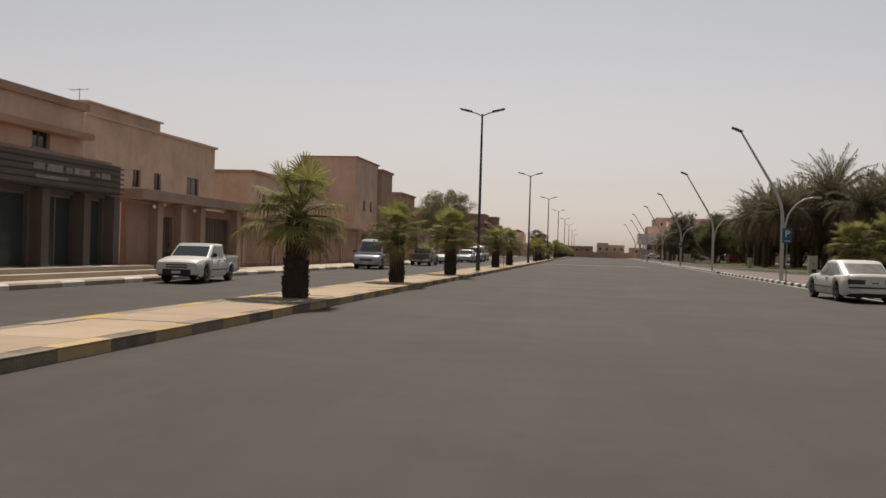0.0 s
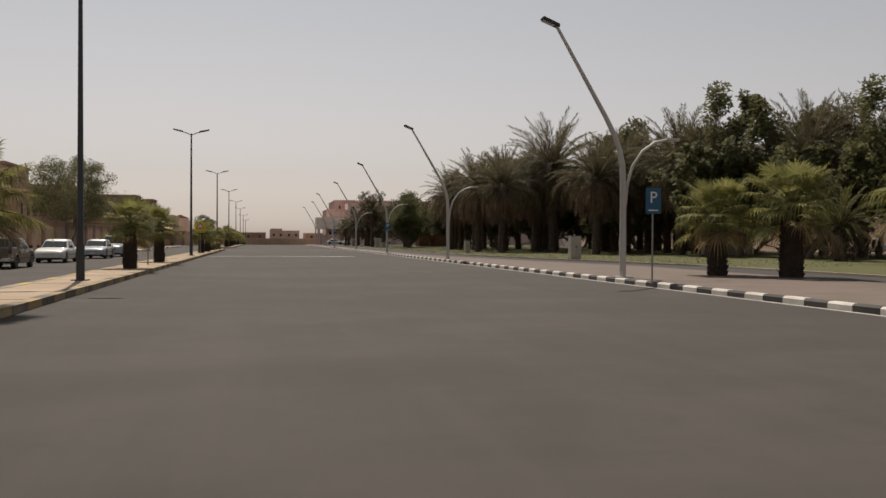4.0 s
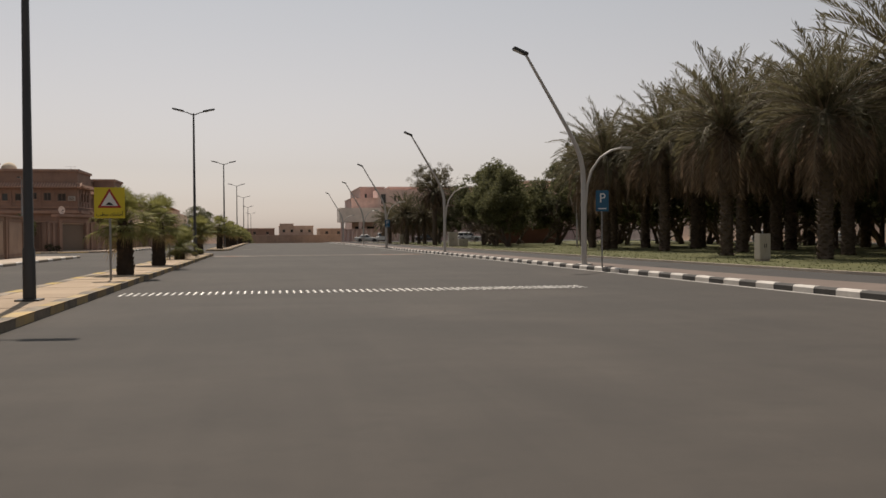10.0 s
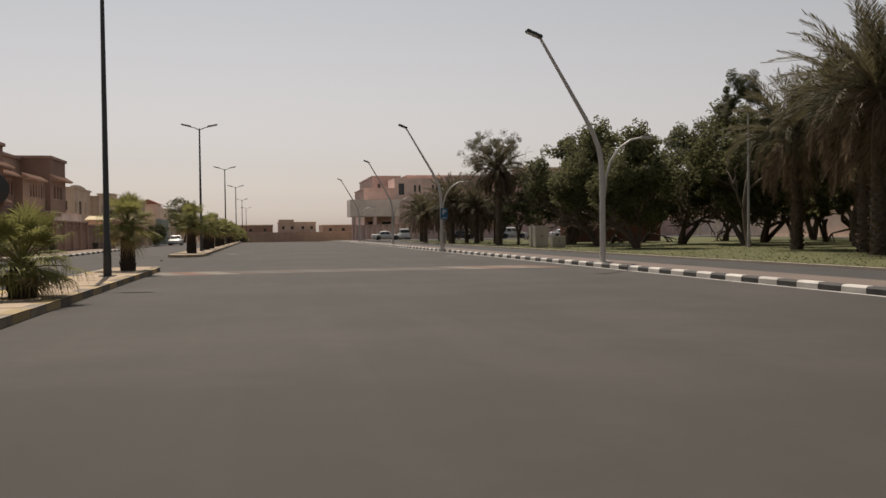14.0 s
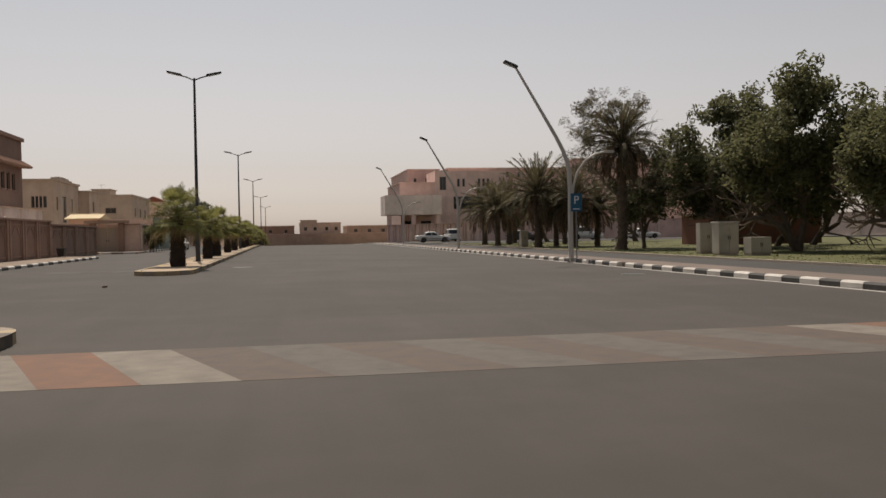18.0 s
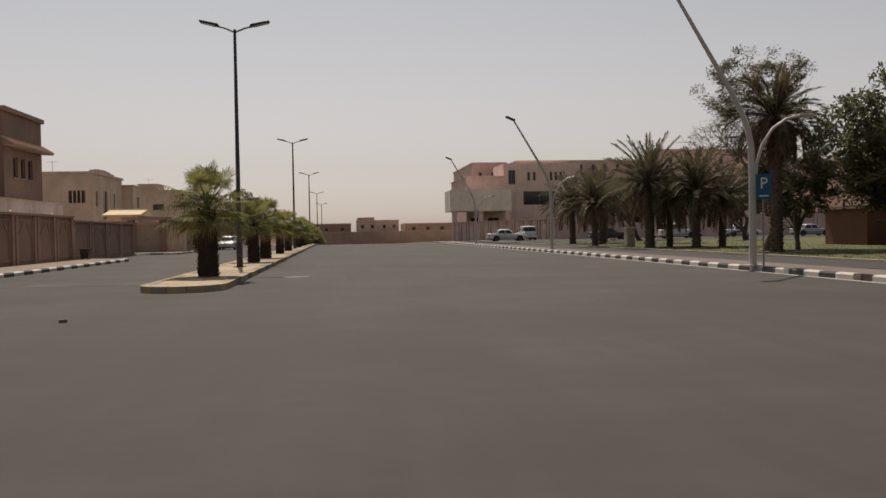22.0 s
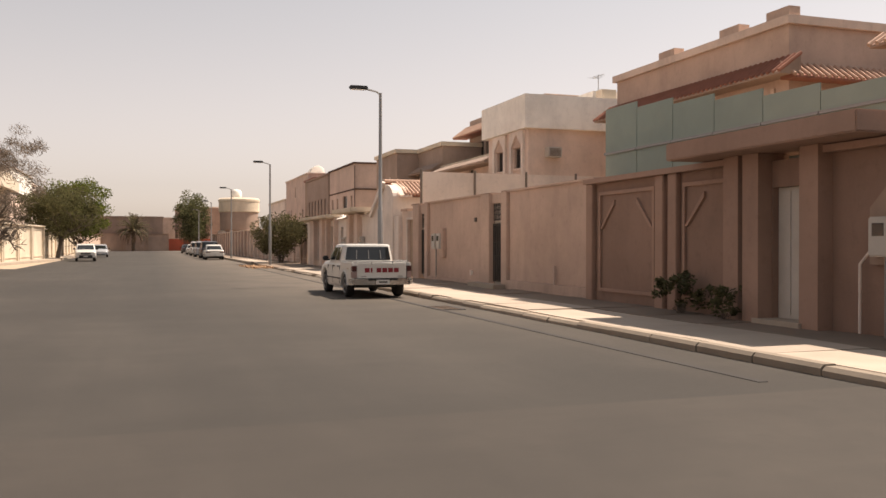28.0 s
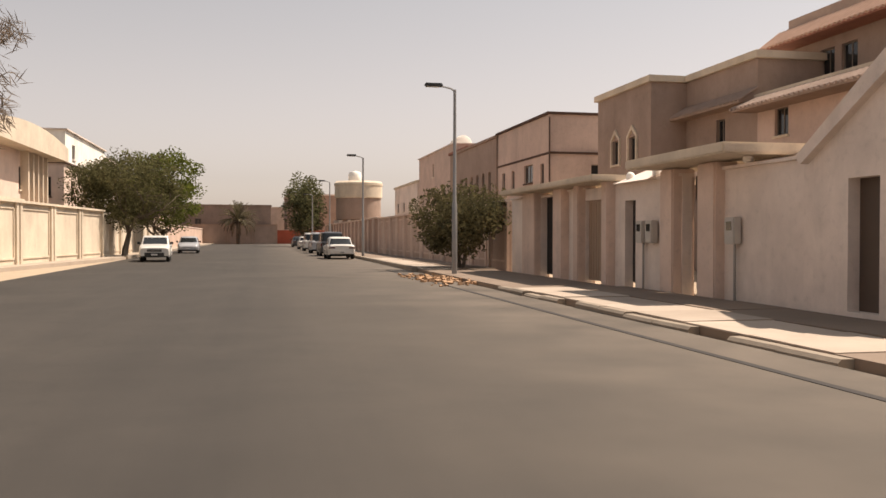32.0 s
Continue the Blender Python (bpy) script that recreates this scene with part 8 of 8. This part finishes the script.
villa("distant flat-roofed villas behind the street", -260, 120, -225, 160, 7.0, TAN, TAN_L, e=[(5, 4, 1, 1), (15, 4, 1, 1), (25, 4, 1, 1)])

# ---- side street, far side ----
r = villa("cream villa with a curved overhanging roof and tall fins", -91.5, 113.5, -78, 125.0, 5.2, TAN_L, CREAM, n=[(1.5, 3.2, 0.45, 1.5), (2.6, 3.2, 0.45, 1.5), (3.7, 3.2, 0.45, 1.5), (8, 3.4, 1.2, 1.1)], e=[(2, 3.4, 1.2, 1.1), (7, 3.4, 1.2, 1.1)], cornice=0)
arc = [(-1.0 + 15.5 * i / 12, 5.25 + 1.5 * math.sin(math.pi * (0.25 + 0.55 * i / 12)) - 0.4) for i in range(13)]
part("curved_roof", Mesh().side([(p, 5.205) for p, q in (arc[0], arc[-1])] + arc[::-1], 0.0, 12.4, "y"), CREAM, r, smooth=False)
for i in range(5):
    part("fin", Mesh().box(1.2 + i * 0.95, 1.4 + i * 0.95, 11.5, 11.85, 2.4, 5.2), CREAM, r, smooth=False)
part("balcony", Mesh().box(9.0, 13.5, 11.5, 12.6, 2.5, 2.8), CREAM, r, smooth=False)
wall_run("cream boundary wall with a sheet garage gate", (-66.8, 125.4), (-92.5, 127.6), 2.55, CREAM, CREAM, 4.3, z0=-0.1, holes=[(3.2, 6.6, -0.1, 2.3)], arch=False)
g = thing("garage_gate", "pale tan sheet garage gate under a flat canopy", "gate", at=side_m(-69.99, 125.69, 175.1))
steel_door(g, 0.0, 3.4, 0.02, 2.25, GATE_TAN, 0.05, 2, 6)
part("canopy", Mesh().box(-0.6, 4.0, -0.6, 0.6, 2.7, 2.85), CREAM, g, smooth=False)
for u in (-0.3, 3.42):
    part("pier", Mesh().box(u, u + 0.28, -0.2, 0.1, -0.1, 2.7), TAN_L, g, smooth=False)
r = villa("white upper block on a beige storey behind the trees", -112, 113, -98.3, 124.5, 5.6, TAN_L, DARKLINE, n=[(2, 3.6, 1.0, 1.1), (6, 3.6, 1.0, 1.1), (10, 3.6, 1, 1.1)], e=[(3, 3.6, 0.9, 1.2), (7, 3.6, 0.9, 1.2), (9.6, 3.6, 0.9, 1.2)], cornice=0.1)
villa("", -112.1, 112.9, -98.2, 124.6, 7.6, WHITE, OFFWHITE, root=r, z0=5.705, n=[(2, 6.0, 0.9, 0.9)], cornice=0.08)
villa("", -122, 114, -112.2, 124.0, 7.3, OFFWHITE, OFFWHITE, root=r, n=[(2, 4.2, 1.0, 1.1), (6, 4.2, 1.0, 1.1)], e=[(7, 5.6, 0.8, 0.9)])
wall_run("pale boundary wall shaded by street trees", (-92.5, 127.5), (-128, 127.5), 2.4, CREAM, CREAM, 3.5, z0=-0.1, arch=False)
villa("tan corner villa by the bare tree", -56.5, 106, -40, 120, 6.5, TAN_L, CREAM, n=[(2, 4, 1, 1), (6, 4, 1, 1)], w=[(3, 4, 1, 1), (8, 4, 1, 1)])
wall_run("tan boundary wall by the bare tree", (-18, 126), (-56, 126.5), 2.4, TAN, TAN_L, 3.5, z0=-0.1, panels=False)
villa("tan villas lining the far side of the street", -180, 108, -130, 124, 6.5, TAN, TAN_L, n=[(4 + 6 * i, 4, 1, 1) for i in range(7)])
wall_run("low tan wall far along the street", (-128, 127.5), (-184, 127.5), 2.3, TAN, TAN_L, 0, panels=False)

# ---- avenue, house side ----
SHOP_DARK = stucco("dark_shop_cladding", (0.13, 0.105, 0.09))
WORN_WHITE = mat("worn_white_lettering", (0.34, 0.31, 0.28), 0.8, (0.16, 0.13, 0.11), scale=30, bump=0)
SHOP_GLASS = mat("dusty_green_shop_glass", (0.05, 0.062, 0.055), 0.15, (0.035, 0.042, 0.038), scale=3, bump=0, spec=0.5)
def shop():
    r = thing("shop", "single-storey shop with dark glass front and sign board", "shop", at=(-15.5, 14.0, 0))
    east = side_m(0, 0, 90)
    part("front_wall", facade(east, 12.5, -0.05, 3.6, [(0.5, 4.0, 0.35, 2.5), (4.5, 8.2, 0.35, 2.5), (8.9, 10.4, 0.05, 2.5), (10.8, 12.0, 0.35, 2.5)], 0.3), SHOP_DARK, r, smooth=False)
    part("back_walls", Mesh().box(-8.5, -0.3, 0, 0.3, -0.05, 3.6).box(-8.5, -0.3, 12.2, 12.5, -0.05, 3.6).box(-8.5, -8.2, 0.3, 12.2, -0.05, 3.6), BROWN, r, smooth=False)
    part("roof", Mesh().box(-8.5, 0.0, 0, 12.5, 3.6, 3.72), BROWN, r, smooth=False)
    for a, b in ((0.5, 4.0), (4.5, 8.2), (8.9, 10.4), (10.8, 12.0)):
        fr = part("window", Mesh().box(a, b, 0.12, 0.18, 2.42, 2.5, east).box(a, b, 0.12, 0.18, 0.35, 0.42, east).box((a + b) / 2 - 0.03, (a + b) / 2 + 0.03, 0.12, 0.18, 0.42, 2.42, east), FRAME, r, smooth=False)
        part("pane", Mesh().box(a, b, 0.14, 0.15, 0.35, 2.5, east), SHOP_GLASS, fr, smooth=False)
    for u in (0.0, 4.1, 8.35, 10.42, 12.1):
        part("column", Mesh().box(u, u + 0.35, -0.35, -0.002, 0, 2.6, east), SHOP_DARK, r, smooth=False)
    s = part("sign_board", bevelled(Mesh().box(2.6, 12.1, -0.55, -0.36, 2.62, 3.55, east).mesh("sign_board", TRIM), 0.02), TRIM, r, "dark sign board with pale writing bars")
    for k in range(5):
        part("board_slat", Mesh().box(2.65, 12.05, -0.562, -0.548, 2.7 + k * 0.18, 2.82 + k * 0.18, east), SHOP_DARK, s, smooth=False)
    for u, w, z, h in ((7.6, 0.5, 3.1, 0.17), (8.2, 0.75, 3.08, 0.2), (9.1, 0.3, 3.1, 0.15), (9.5, 0.8, 3.1, 0.18), (10.6, 0.25, 3.1, 0.12), (10.95, 0.5, 3.08, 0.16), (7.7, 1.5, 2.86, 0.09)):
        part("writing_bar", Mesh().box(u, u + w, -0.575, -0.5625, z, z + h, east), WORN_WHITE, s, "worn pale bar standing for writing", smooth=False)
    g = Mesh()
    for k in range(6):
        g.box(12.12, 12.35, -0.52, -0.4, 2.65 + k * 0.16, 2.7 + k * 0.16, east)
    part("sign_frame", g, STEEL_DARK, r, smooth=False)
    for k in range(2):
        part("step", Mesh().box(2.0, 13.4, -1.5 + 0.4 * k, -0.36, -0.05, 0.14 + 0.13 * k + 0.13, east), PAVE, r, smooth=False)
    villa("", -26, 20.0, -17.0, 27.2, 5.5, ROSE, PINK_L, root=r, z0=3.6, e=[(1.2, 4.0, 0.9, 0.7), (4.2, 4.0, 0.9, 0.7)], cornice=0.25)
    part("ledge", Mesh().box(-1.48, -1.0, 6.2, 13.1, 4.5, 4.7), PINK_L, r, smooth=False)
shop()
w = wall_run("pinkish boundary wall with recessed gates and a heavy lintel", (-15.55, 27.6), (-15.55, 37.6), 2.5, PINK, BROWN, 0, holes=[(2.1, 3.3, -0.1, 2.1), (5.6, 8.6, -0.1, 2.2)], z0=-0.1, panels=False)
steel_door(w, 2.1, 3.3, 0.05, 2.1, GATE_BROWN, 0.12, 1, 5)
steel_door(w, 5.6, 8.6, 0.05, 2.2, GATE_BROWN, 0.12, 2, 6)
part("lintel", Mesh().box(-0.3, 10.2, -0.7, 0.6, 2.62, 2.95), BROWN, w, smooth=False)
for u in (1.6, 3.4, 5.1, 8.7):
    part("pier", Mesh().box(u, u + 0.4, -0.3, 0.25, -0.1, 2.6), BROWN, w, smooth=False)
for u in (1.2, 4.4):
    part("wall_light", Mesh().lathe([(0.03, 2.36), (0.06, 2.4), (0.05, 2.46), (0.02, 2.48)], 10, Matrix.Translation((u, -0.35, 0))), WHITE, w)
r = villa("rose stucco villa with a stepped flat roof", -33, 37, -23, 51, 6.9, ROSE, ROSE, e=[(4.0, 3.9, 0.8, 0.9), (6.2, 3.9, 0.8, 0.9), (10, 3.9, 1.6, 1.0)], s=[(7, 3.9, 1, 1)], cornice=0.12)
villa("", -32.5, 37.2, -23.1, 44.2, 7.5, ROSE, ROSE, root=r, z0=6.9, cornice=0.08)
antenna(-24, 38, 7.6, 0.7)
wall_run("pinkish boundary wall with gate piers along the avenue", (-15.6, 37.6), (-15.6, 74), 2.3, PINK, PINK_L, 4.0, z0=-0.1, arch=False, holes=[(7.0, 9.4, -0.1, 2.1), (21.0, 24.0, -0.1, 2.1), (31.0, 32.2, -0.1, 2.1)])
g = thing("villa_gate", "brown steel gates set in the pinkish wall", "gate", at=side_m(-15.6, 37.6, 90))
steel_door(g, 7.0, 9.4, 0.1, 2.1, GATE_BROWN, 0.1, 2, 5)
steel_door(g, 21.0, 24.0, 0.1, 2.1, GATE_BROWN, 0.1, 2, 5)
steel_door(g, 31.0, 32.2, 0.1, 2.1, GATE_BROWN, 0.1, 1, 4)
villa("low tan villa behind the pinkish wall", -32, 56, -22.5, 71, 5.9, ROSE, PINK_L, e=[(1.5, 3.6, 0.8, 1.0), (4, 3.6, 0.8, 1.0), (9, 3.6, 1.2, 1.0)], s=[(4, 3.6, 1, 1)])
r = villa("tall plain brown box villa", -25.6, 75.0, -20.6, 83.0, 9.0, ROSE, BROWN, e=[(2.5, 4.5, 0.7, 0.9), (5, 4.5, 0.7, 0.9)], cornice=0.12)
villa("", -25.6, 83.0, -20.2, 87.5, 8.5, BROWN, BROWN, root=r, e=[(1.2, 4.2, 0.7, 0.9)])
wall_run("dark pinkish wall with shaded gates along the avenue", (-15.6, 74), (-15.6, 122), 2.4, BROWN, PINK, 3.6, z0=-0.1, arch=False)
r = villa("brown villa with a projecting upper storey", -31, 98, -20.5, 110, 5.0, BROWN, PINK_L, e=[(1 + 2 * i, 3.2, 0.7, 1.0) for i in range(5)])
villa("", -30, 100, -22, 108, 7.4, BROWN, PINK_L, root=r, z0=5.22, e=[(1.5, 5.8, 0.8, 0.9), (4.5, 5.8, 0.8, 0.9)])
tile_skirt(r, side_m(10.5, 0, 90), 12, 4.9, 0.5, 0.35, PINK_L, TILE)
villa("brown flat villa near the side street", -32, 112, -19.5, 122, 6.2, BROWN, PINK_L, e=[(1 + 2 * i, 3.9, 0.7, 1.0) for i in range(4)], n=[(2, 4, 1, 1), (6, 4, 1, 1)])
# north of the corner villa
w = wall_run("tan boundary wall with a grey garage gate under a flat slab", (-30, 192), (-13.9, 192), 2.35, TAN, PINK_L, 0, holes=[(12.6, 14.4, -0.1, 2.15)], z0=-0.1, panels=False)
steel_door(w, 12.6, 14.4, 0.02, 2.15, GATE_GREY, 0.1, 2, 5)
for u in (12.15, 14.42):
    part("pier", Mesh().box(u, u + 0.43, -0.25, 0.2, -0.1, 2.5), PINK, w, smooth=False)
part("slab", Mesh().box(11.8, 15.2, -0.6, 0.5, 2.505, 2.72), BROWN, w, smooth=False)
wall_run("tan boundary wall with plain panels along the avenue", (-13.9, 192.3), (-14.4, 250), 2.3, TAN, TAN_L, 4.0, z0=-0.1, panels=False)
r = villa("dun villa with a barred square window and stepped parapet", -35, 204.6, -23.65, 215, 6.85, DUN, DUN, s=[(9.3, 4.3, 1.4, 1.1), (5.5, 4.5, 1.0, 1.1)], e=[(0.7, 4.1, 0.6, 1.3), (3.0, 2.9, 1.6, 2.6), (6.8, 4.1, 0.6, 1.3)], cornice=0.2)
for k in range(3):
    part("window_bar", Mesh().box(9.3 + 0.35 * (k + 1) - 0.03, 9.3 + 0.35 * (k + 1) + 0.03, -0.03, 0.02, 4.3, 5.4), TAN_L, r, smooth=False)
for y, z in ((0.3, 0.16), (1.6, 0.28), (2.9, 0.3), (4.2, 0.24), (5.5, 0.12)):
    part("parapet", bevelled(Mesh().box(11.0, 11.5, y, y + 1.29, 7.0, 7.06 + z).mesh("parapet", DUN), 0.02), DUN, r)
villa("", -27.5, 215.002, -22.6, 219.5, 6.3, DUN, DUN, root=r, cornice=0.12, e=[(1.5, 4.2, 0.8, 1.1)])
antenna(-28, 208, 6.95, 1.3)
r = thing("gatehouse", "small tan gatehouse with a pale yellow roof", "gatehouse", at=(-20.75, 197.5, 0))
part("body", Mesh().box(0, 2.4, 0, 4.2, -0.05, 2.95), TAN, r, smooth=False)
part("roof", Mesh().side([(-0.35, 2.95), (-0.35, 3.05), (2.1, 3.48), (4.55, 3.05), (4.55, 2.95)], -0.3, 2.7, "x"), PALE_ROOF, r, smooth=False)
part("ridge_tiles", Mesh().tube([(-0.32, 2.1, 3.49), (2.72, 2.1, 3.49)], 0.05, 8), PALE_ROOF, r)
f = thing("panel_fence", "pale panel screen above the neighbour's wall", "fence", at=(-18.3, 198.5, 0))
for i in range(3):
    part("panel", Mesh().box(i * 1.5, i * 1.5 + 1.48, 0, 0.05, -0.05, 2.95), PINKBEIGE, f, smooth=False)
f = thing("sheet_metal_fence", "grey-green sheet fence along the avenue", "fence", at=(-13.6, 197.2, 0))
for i in range(9):
    part("sheet", Mesh().box(0, 0.03, i * 1.5, i * 1.5 + 1.48, -0.05, 3.1), GREEN_SHEET, f, smooth=False)
    part("post", Mesh().tube([(0.06, i * 1.5, -0.05), (0.06, i * 1.5, 3.2)], 0.04, 6), STEEL_GREY, f)
r = villa("dun villa with a roof room and low terrace", -40, 232, -21, 247, 6.55, DUN, DUN, s=[(4, 4.2, 1.2, 1.0), (10, 4.2, 1.2, 1.0), (15.8, 4.4, 1.3, 0.7)], e=[(2 + 4 * i, 4, 1.0, 1.1) for i in range(3)])
villa("", -25.8, 232.1, -23.6, 236, 7.4, DUN, DUN, root=r, z0=6.775, cornice=0.1)
antenna(-25, 234, 6.99, 1.2)
r = thing("house", "small villa with a red gabled roof along the avenue", "house", at=(-22.4, 249.5, 0))
part("wall", Mesh().box(0, 3.2, 0, 5, -0.05, 6.5), TAN_L, r, smooth=False)
part("roof", Mesh().add([(-0.2, -0.2, 6.5), (3.4, -0.2, 6.5), (1.6, -0.2, 7.3), (-0.2, 5.2, 6.5), (3.4, 5.2, 6.5), (1.6, 5.2, 7.3)], [(0, 1, 2), (5, 4, 3), (1, 4, 5, 2), (0, 2, 5, 3), (0, 3, 4, 1)]), TILE, r, smooth=False)
for i, (x0, y0, x1, y1, h, c) in enumerate(((-40, 258, -24, 274, 6.8, TAN), (-38, 280, -22, 298, 6.5, CREAM), (-42, 304, -24, 326, 7.0, TAN_L))):
    villa("distant flat-roofed villa along the avenue", x0, y0, x1, y1, h, c, TAN_L, s=[(3, 4, 1, 1), (9, 4, 1, 1)], e=[(2 + 4 * k, 4, 1, 1.1) for k in range(4)])
wall_run("distant tan boundary wall along the avenue", (-16.4, 250), (-16.4, 340), 2.3, TAN_L, TAN, 0, panels=False)
# the avenue's end
r = villa("distant tan building at the end of the avenue", 2.1, 349, 12.7, 360, 4.3, ROSE, TAN, s=[(1, 2.4, 0.8, 0.9), (3.5, 2.4, 0.8, 0.9), (6.5, 2.4, 0.8, 0.9), (9, 2.4, 0.8, 0.9)], cornice=0.2)
villa("", 2.3, 349.3, 6.5, 358, 5.1, ROSE, TAN, root=r, z0=4.5, cornice=0.1)
villa("distant low brown building at the avenue's end", -10, 350, 0.6, 360, 3.6, PINK, TAN_L, s=[(1, 1.8, 0.8, 0.9), (4, 1.8, 0.8, 0.9), (8, 1.8, 0.8, 0.9)])
villa("distant low villas beyond the avenue's end", 16, 372, 40, 390, 3.6, BROWN, TAN, s=[(2 + 4 * k, 1.8, 1, 1) for k in range(5)])
villa("distant low villas beyond the avenue's end", -40, 352, -14, 366, 4.2, BROWN, TAN, s=[(2 + 4 * k, 2, 1, 1) for k in range(6)])
wall_run("distant low wall closing the avenue", (-60, 347.5), (60, 347.5), 1.5, BROWN, ROSE, 0, panels=False, z0=-0.1)

# ---- the pink institute beyond the park ----
r = villa("large pink three-storey institute with small upper windows", 24, 254, 92, 285, 11.4, INST, INST_L,
          s=[(2.0 + 1.9 * i, 10.1, 0.5, 0.9) for i in range(12)] + [(3.0, 6.0, 0.7, 1.5), (4.2, 6.0, 0.7, 1.5), (8.0, 5.6, 0.7, 1.5), (12, 5.6, 0.7, 1.5), (10.0, 3.0, 5.0, 1.4), (24, 3, 6, 1.4), (34, 3, 6, 1.4), (30, 6.5, 0.8, 1.5), (36, 6.5, 0.8, 1.5), (44, 6.5, 0.8, 1.5)], cornice=0.25, sill=False)
villa("", 18.6, 262, 24, 285, 11.85, INST, INST_L, root=r, s=[(1.0, 9.6, 0.5, 0.9), (3.0, 9.6, 0.5, 0.9)], cornice=0.2, sill=False, w=[(4 + 4 * i, 8, 0.8, 1.4) for i in range(4)])
villa("", 20.5, 246, 31.5, 254, 10.6, INST_L, INST_L, root=r, s=[(0.7, 7.7, 1.0, 2.0), (3.4, 8.2, 0.4, 1.2), (4.2, 8.2, 0.4, 1.2), (6.6, 8.2, 0.4, 1.2), (7.3, 8.2, 0.4, 1.2), (8.0, 8.2, 0.4, 1.2), (2.8, 4.8, 4.6, 1.9)], cornice=0, sill=False)
villa("", 15.2, 246, 20.5, 262, 8.8, INST, INST_L, root=r, z0=-0.05, s=[(0.6, 2.2, 1.6, 0.9), (3.0, 2.2, 1.6, 0.9)], cornice=0.1, sill=False)
villa("", 44, 250, 64, 254, 12.6, INST, INST_L, root=r, s=[(2 + 2.6 * i, 10.6, 0.6, 1.0) for i in range(8)], cornice=0.25, sill=False)
villa("", 12.2, 240, 20.4, 246, 6.7, OFFWHITE, OFFWHITE, root=r, z0=3.9, cornice=0, sill=False)
for x in (12.5, 16.0, 19.6):
    part("column", Mesh().box(x - 24, x - 23.4, -13.8, -13.2, -0.05, 3.9), INST_L, r, smooth=False)
wall_run("pink boundary wall of the institute behind parked cars", (22, 222), (92, 222), 2.6, INST, INST_L, 4.0, z0=-0.1, panels=False)
wall_run("pink pillared boundary wall of the institute by the road", (12.6, 240), (22, 222), 2.4, INST_L, INST, 1.6, z0=-0.1, panels=False, proud=0.2)
plate("parking_lot", [[(11.5, 201), (92, 201), (92, 222), (11.5, 222)]], 0.185, ASPHALT_DARK, "dark asphalt parking lot before the institute", "parking lot", thick=0.05)
r = thing("kiosk", "reddish brown flat park building between the trees", "building", at=(25.0, 168, 0.1))
part("wall", Mesh().box(0, 8, 0, 4, 0, 2.0), mat("red_brick_paint", (0.2, 0.085, 0.06), 0.9, (0.15, 0.07, 0.05), scale=8), r, smooth=False)
part("roof", Mesh().box(-0.2, 8.2, -0.2, 4.2, 2.005, 2.15), BROWN, r, smooth=False)
wall_run("pale wall beyond the park trees", (63.5, 225), (63.5, 20), 2.8, TAN_L, CREAM, 6.0, z0=-0.1, panels=False)
for i in range(6):
    villa("distant pale villa behind the park", 70, 30 + i * 32, 84, 52 + i * 32, 6.5 + (i % 3) * 0.6, (TAN_L, CREAM, TAN)[i % 3], CREAM, w=[(3, 4, 1, 1), (9, 4, 1, 1), (15, 4, 1, 1)])

# The plan above is drawn at 1 : 1.2; this brings every thing to its true size.
for ob in [o for o in scene.objects if o.parent is None and o.type in ("MESH", "EMPTY")]:
    if ob.get("category") in ("street lamp", "palm tree", "tree", "car"):
        ob.matrix_basis = Matrix.Translation((0, 0, -fall(ob.matrix_basis.translation.y))) @ ob.matrix_basis
    ob.matrix_basis = Matrix.Scale(K, 4) @ ob.matrix_basis
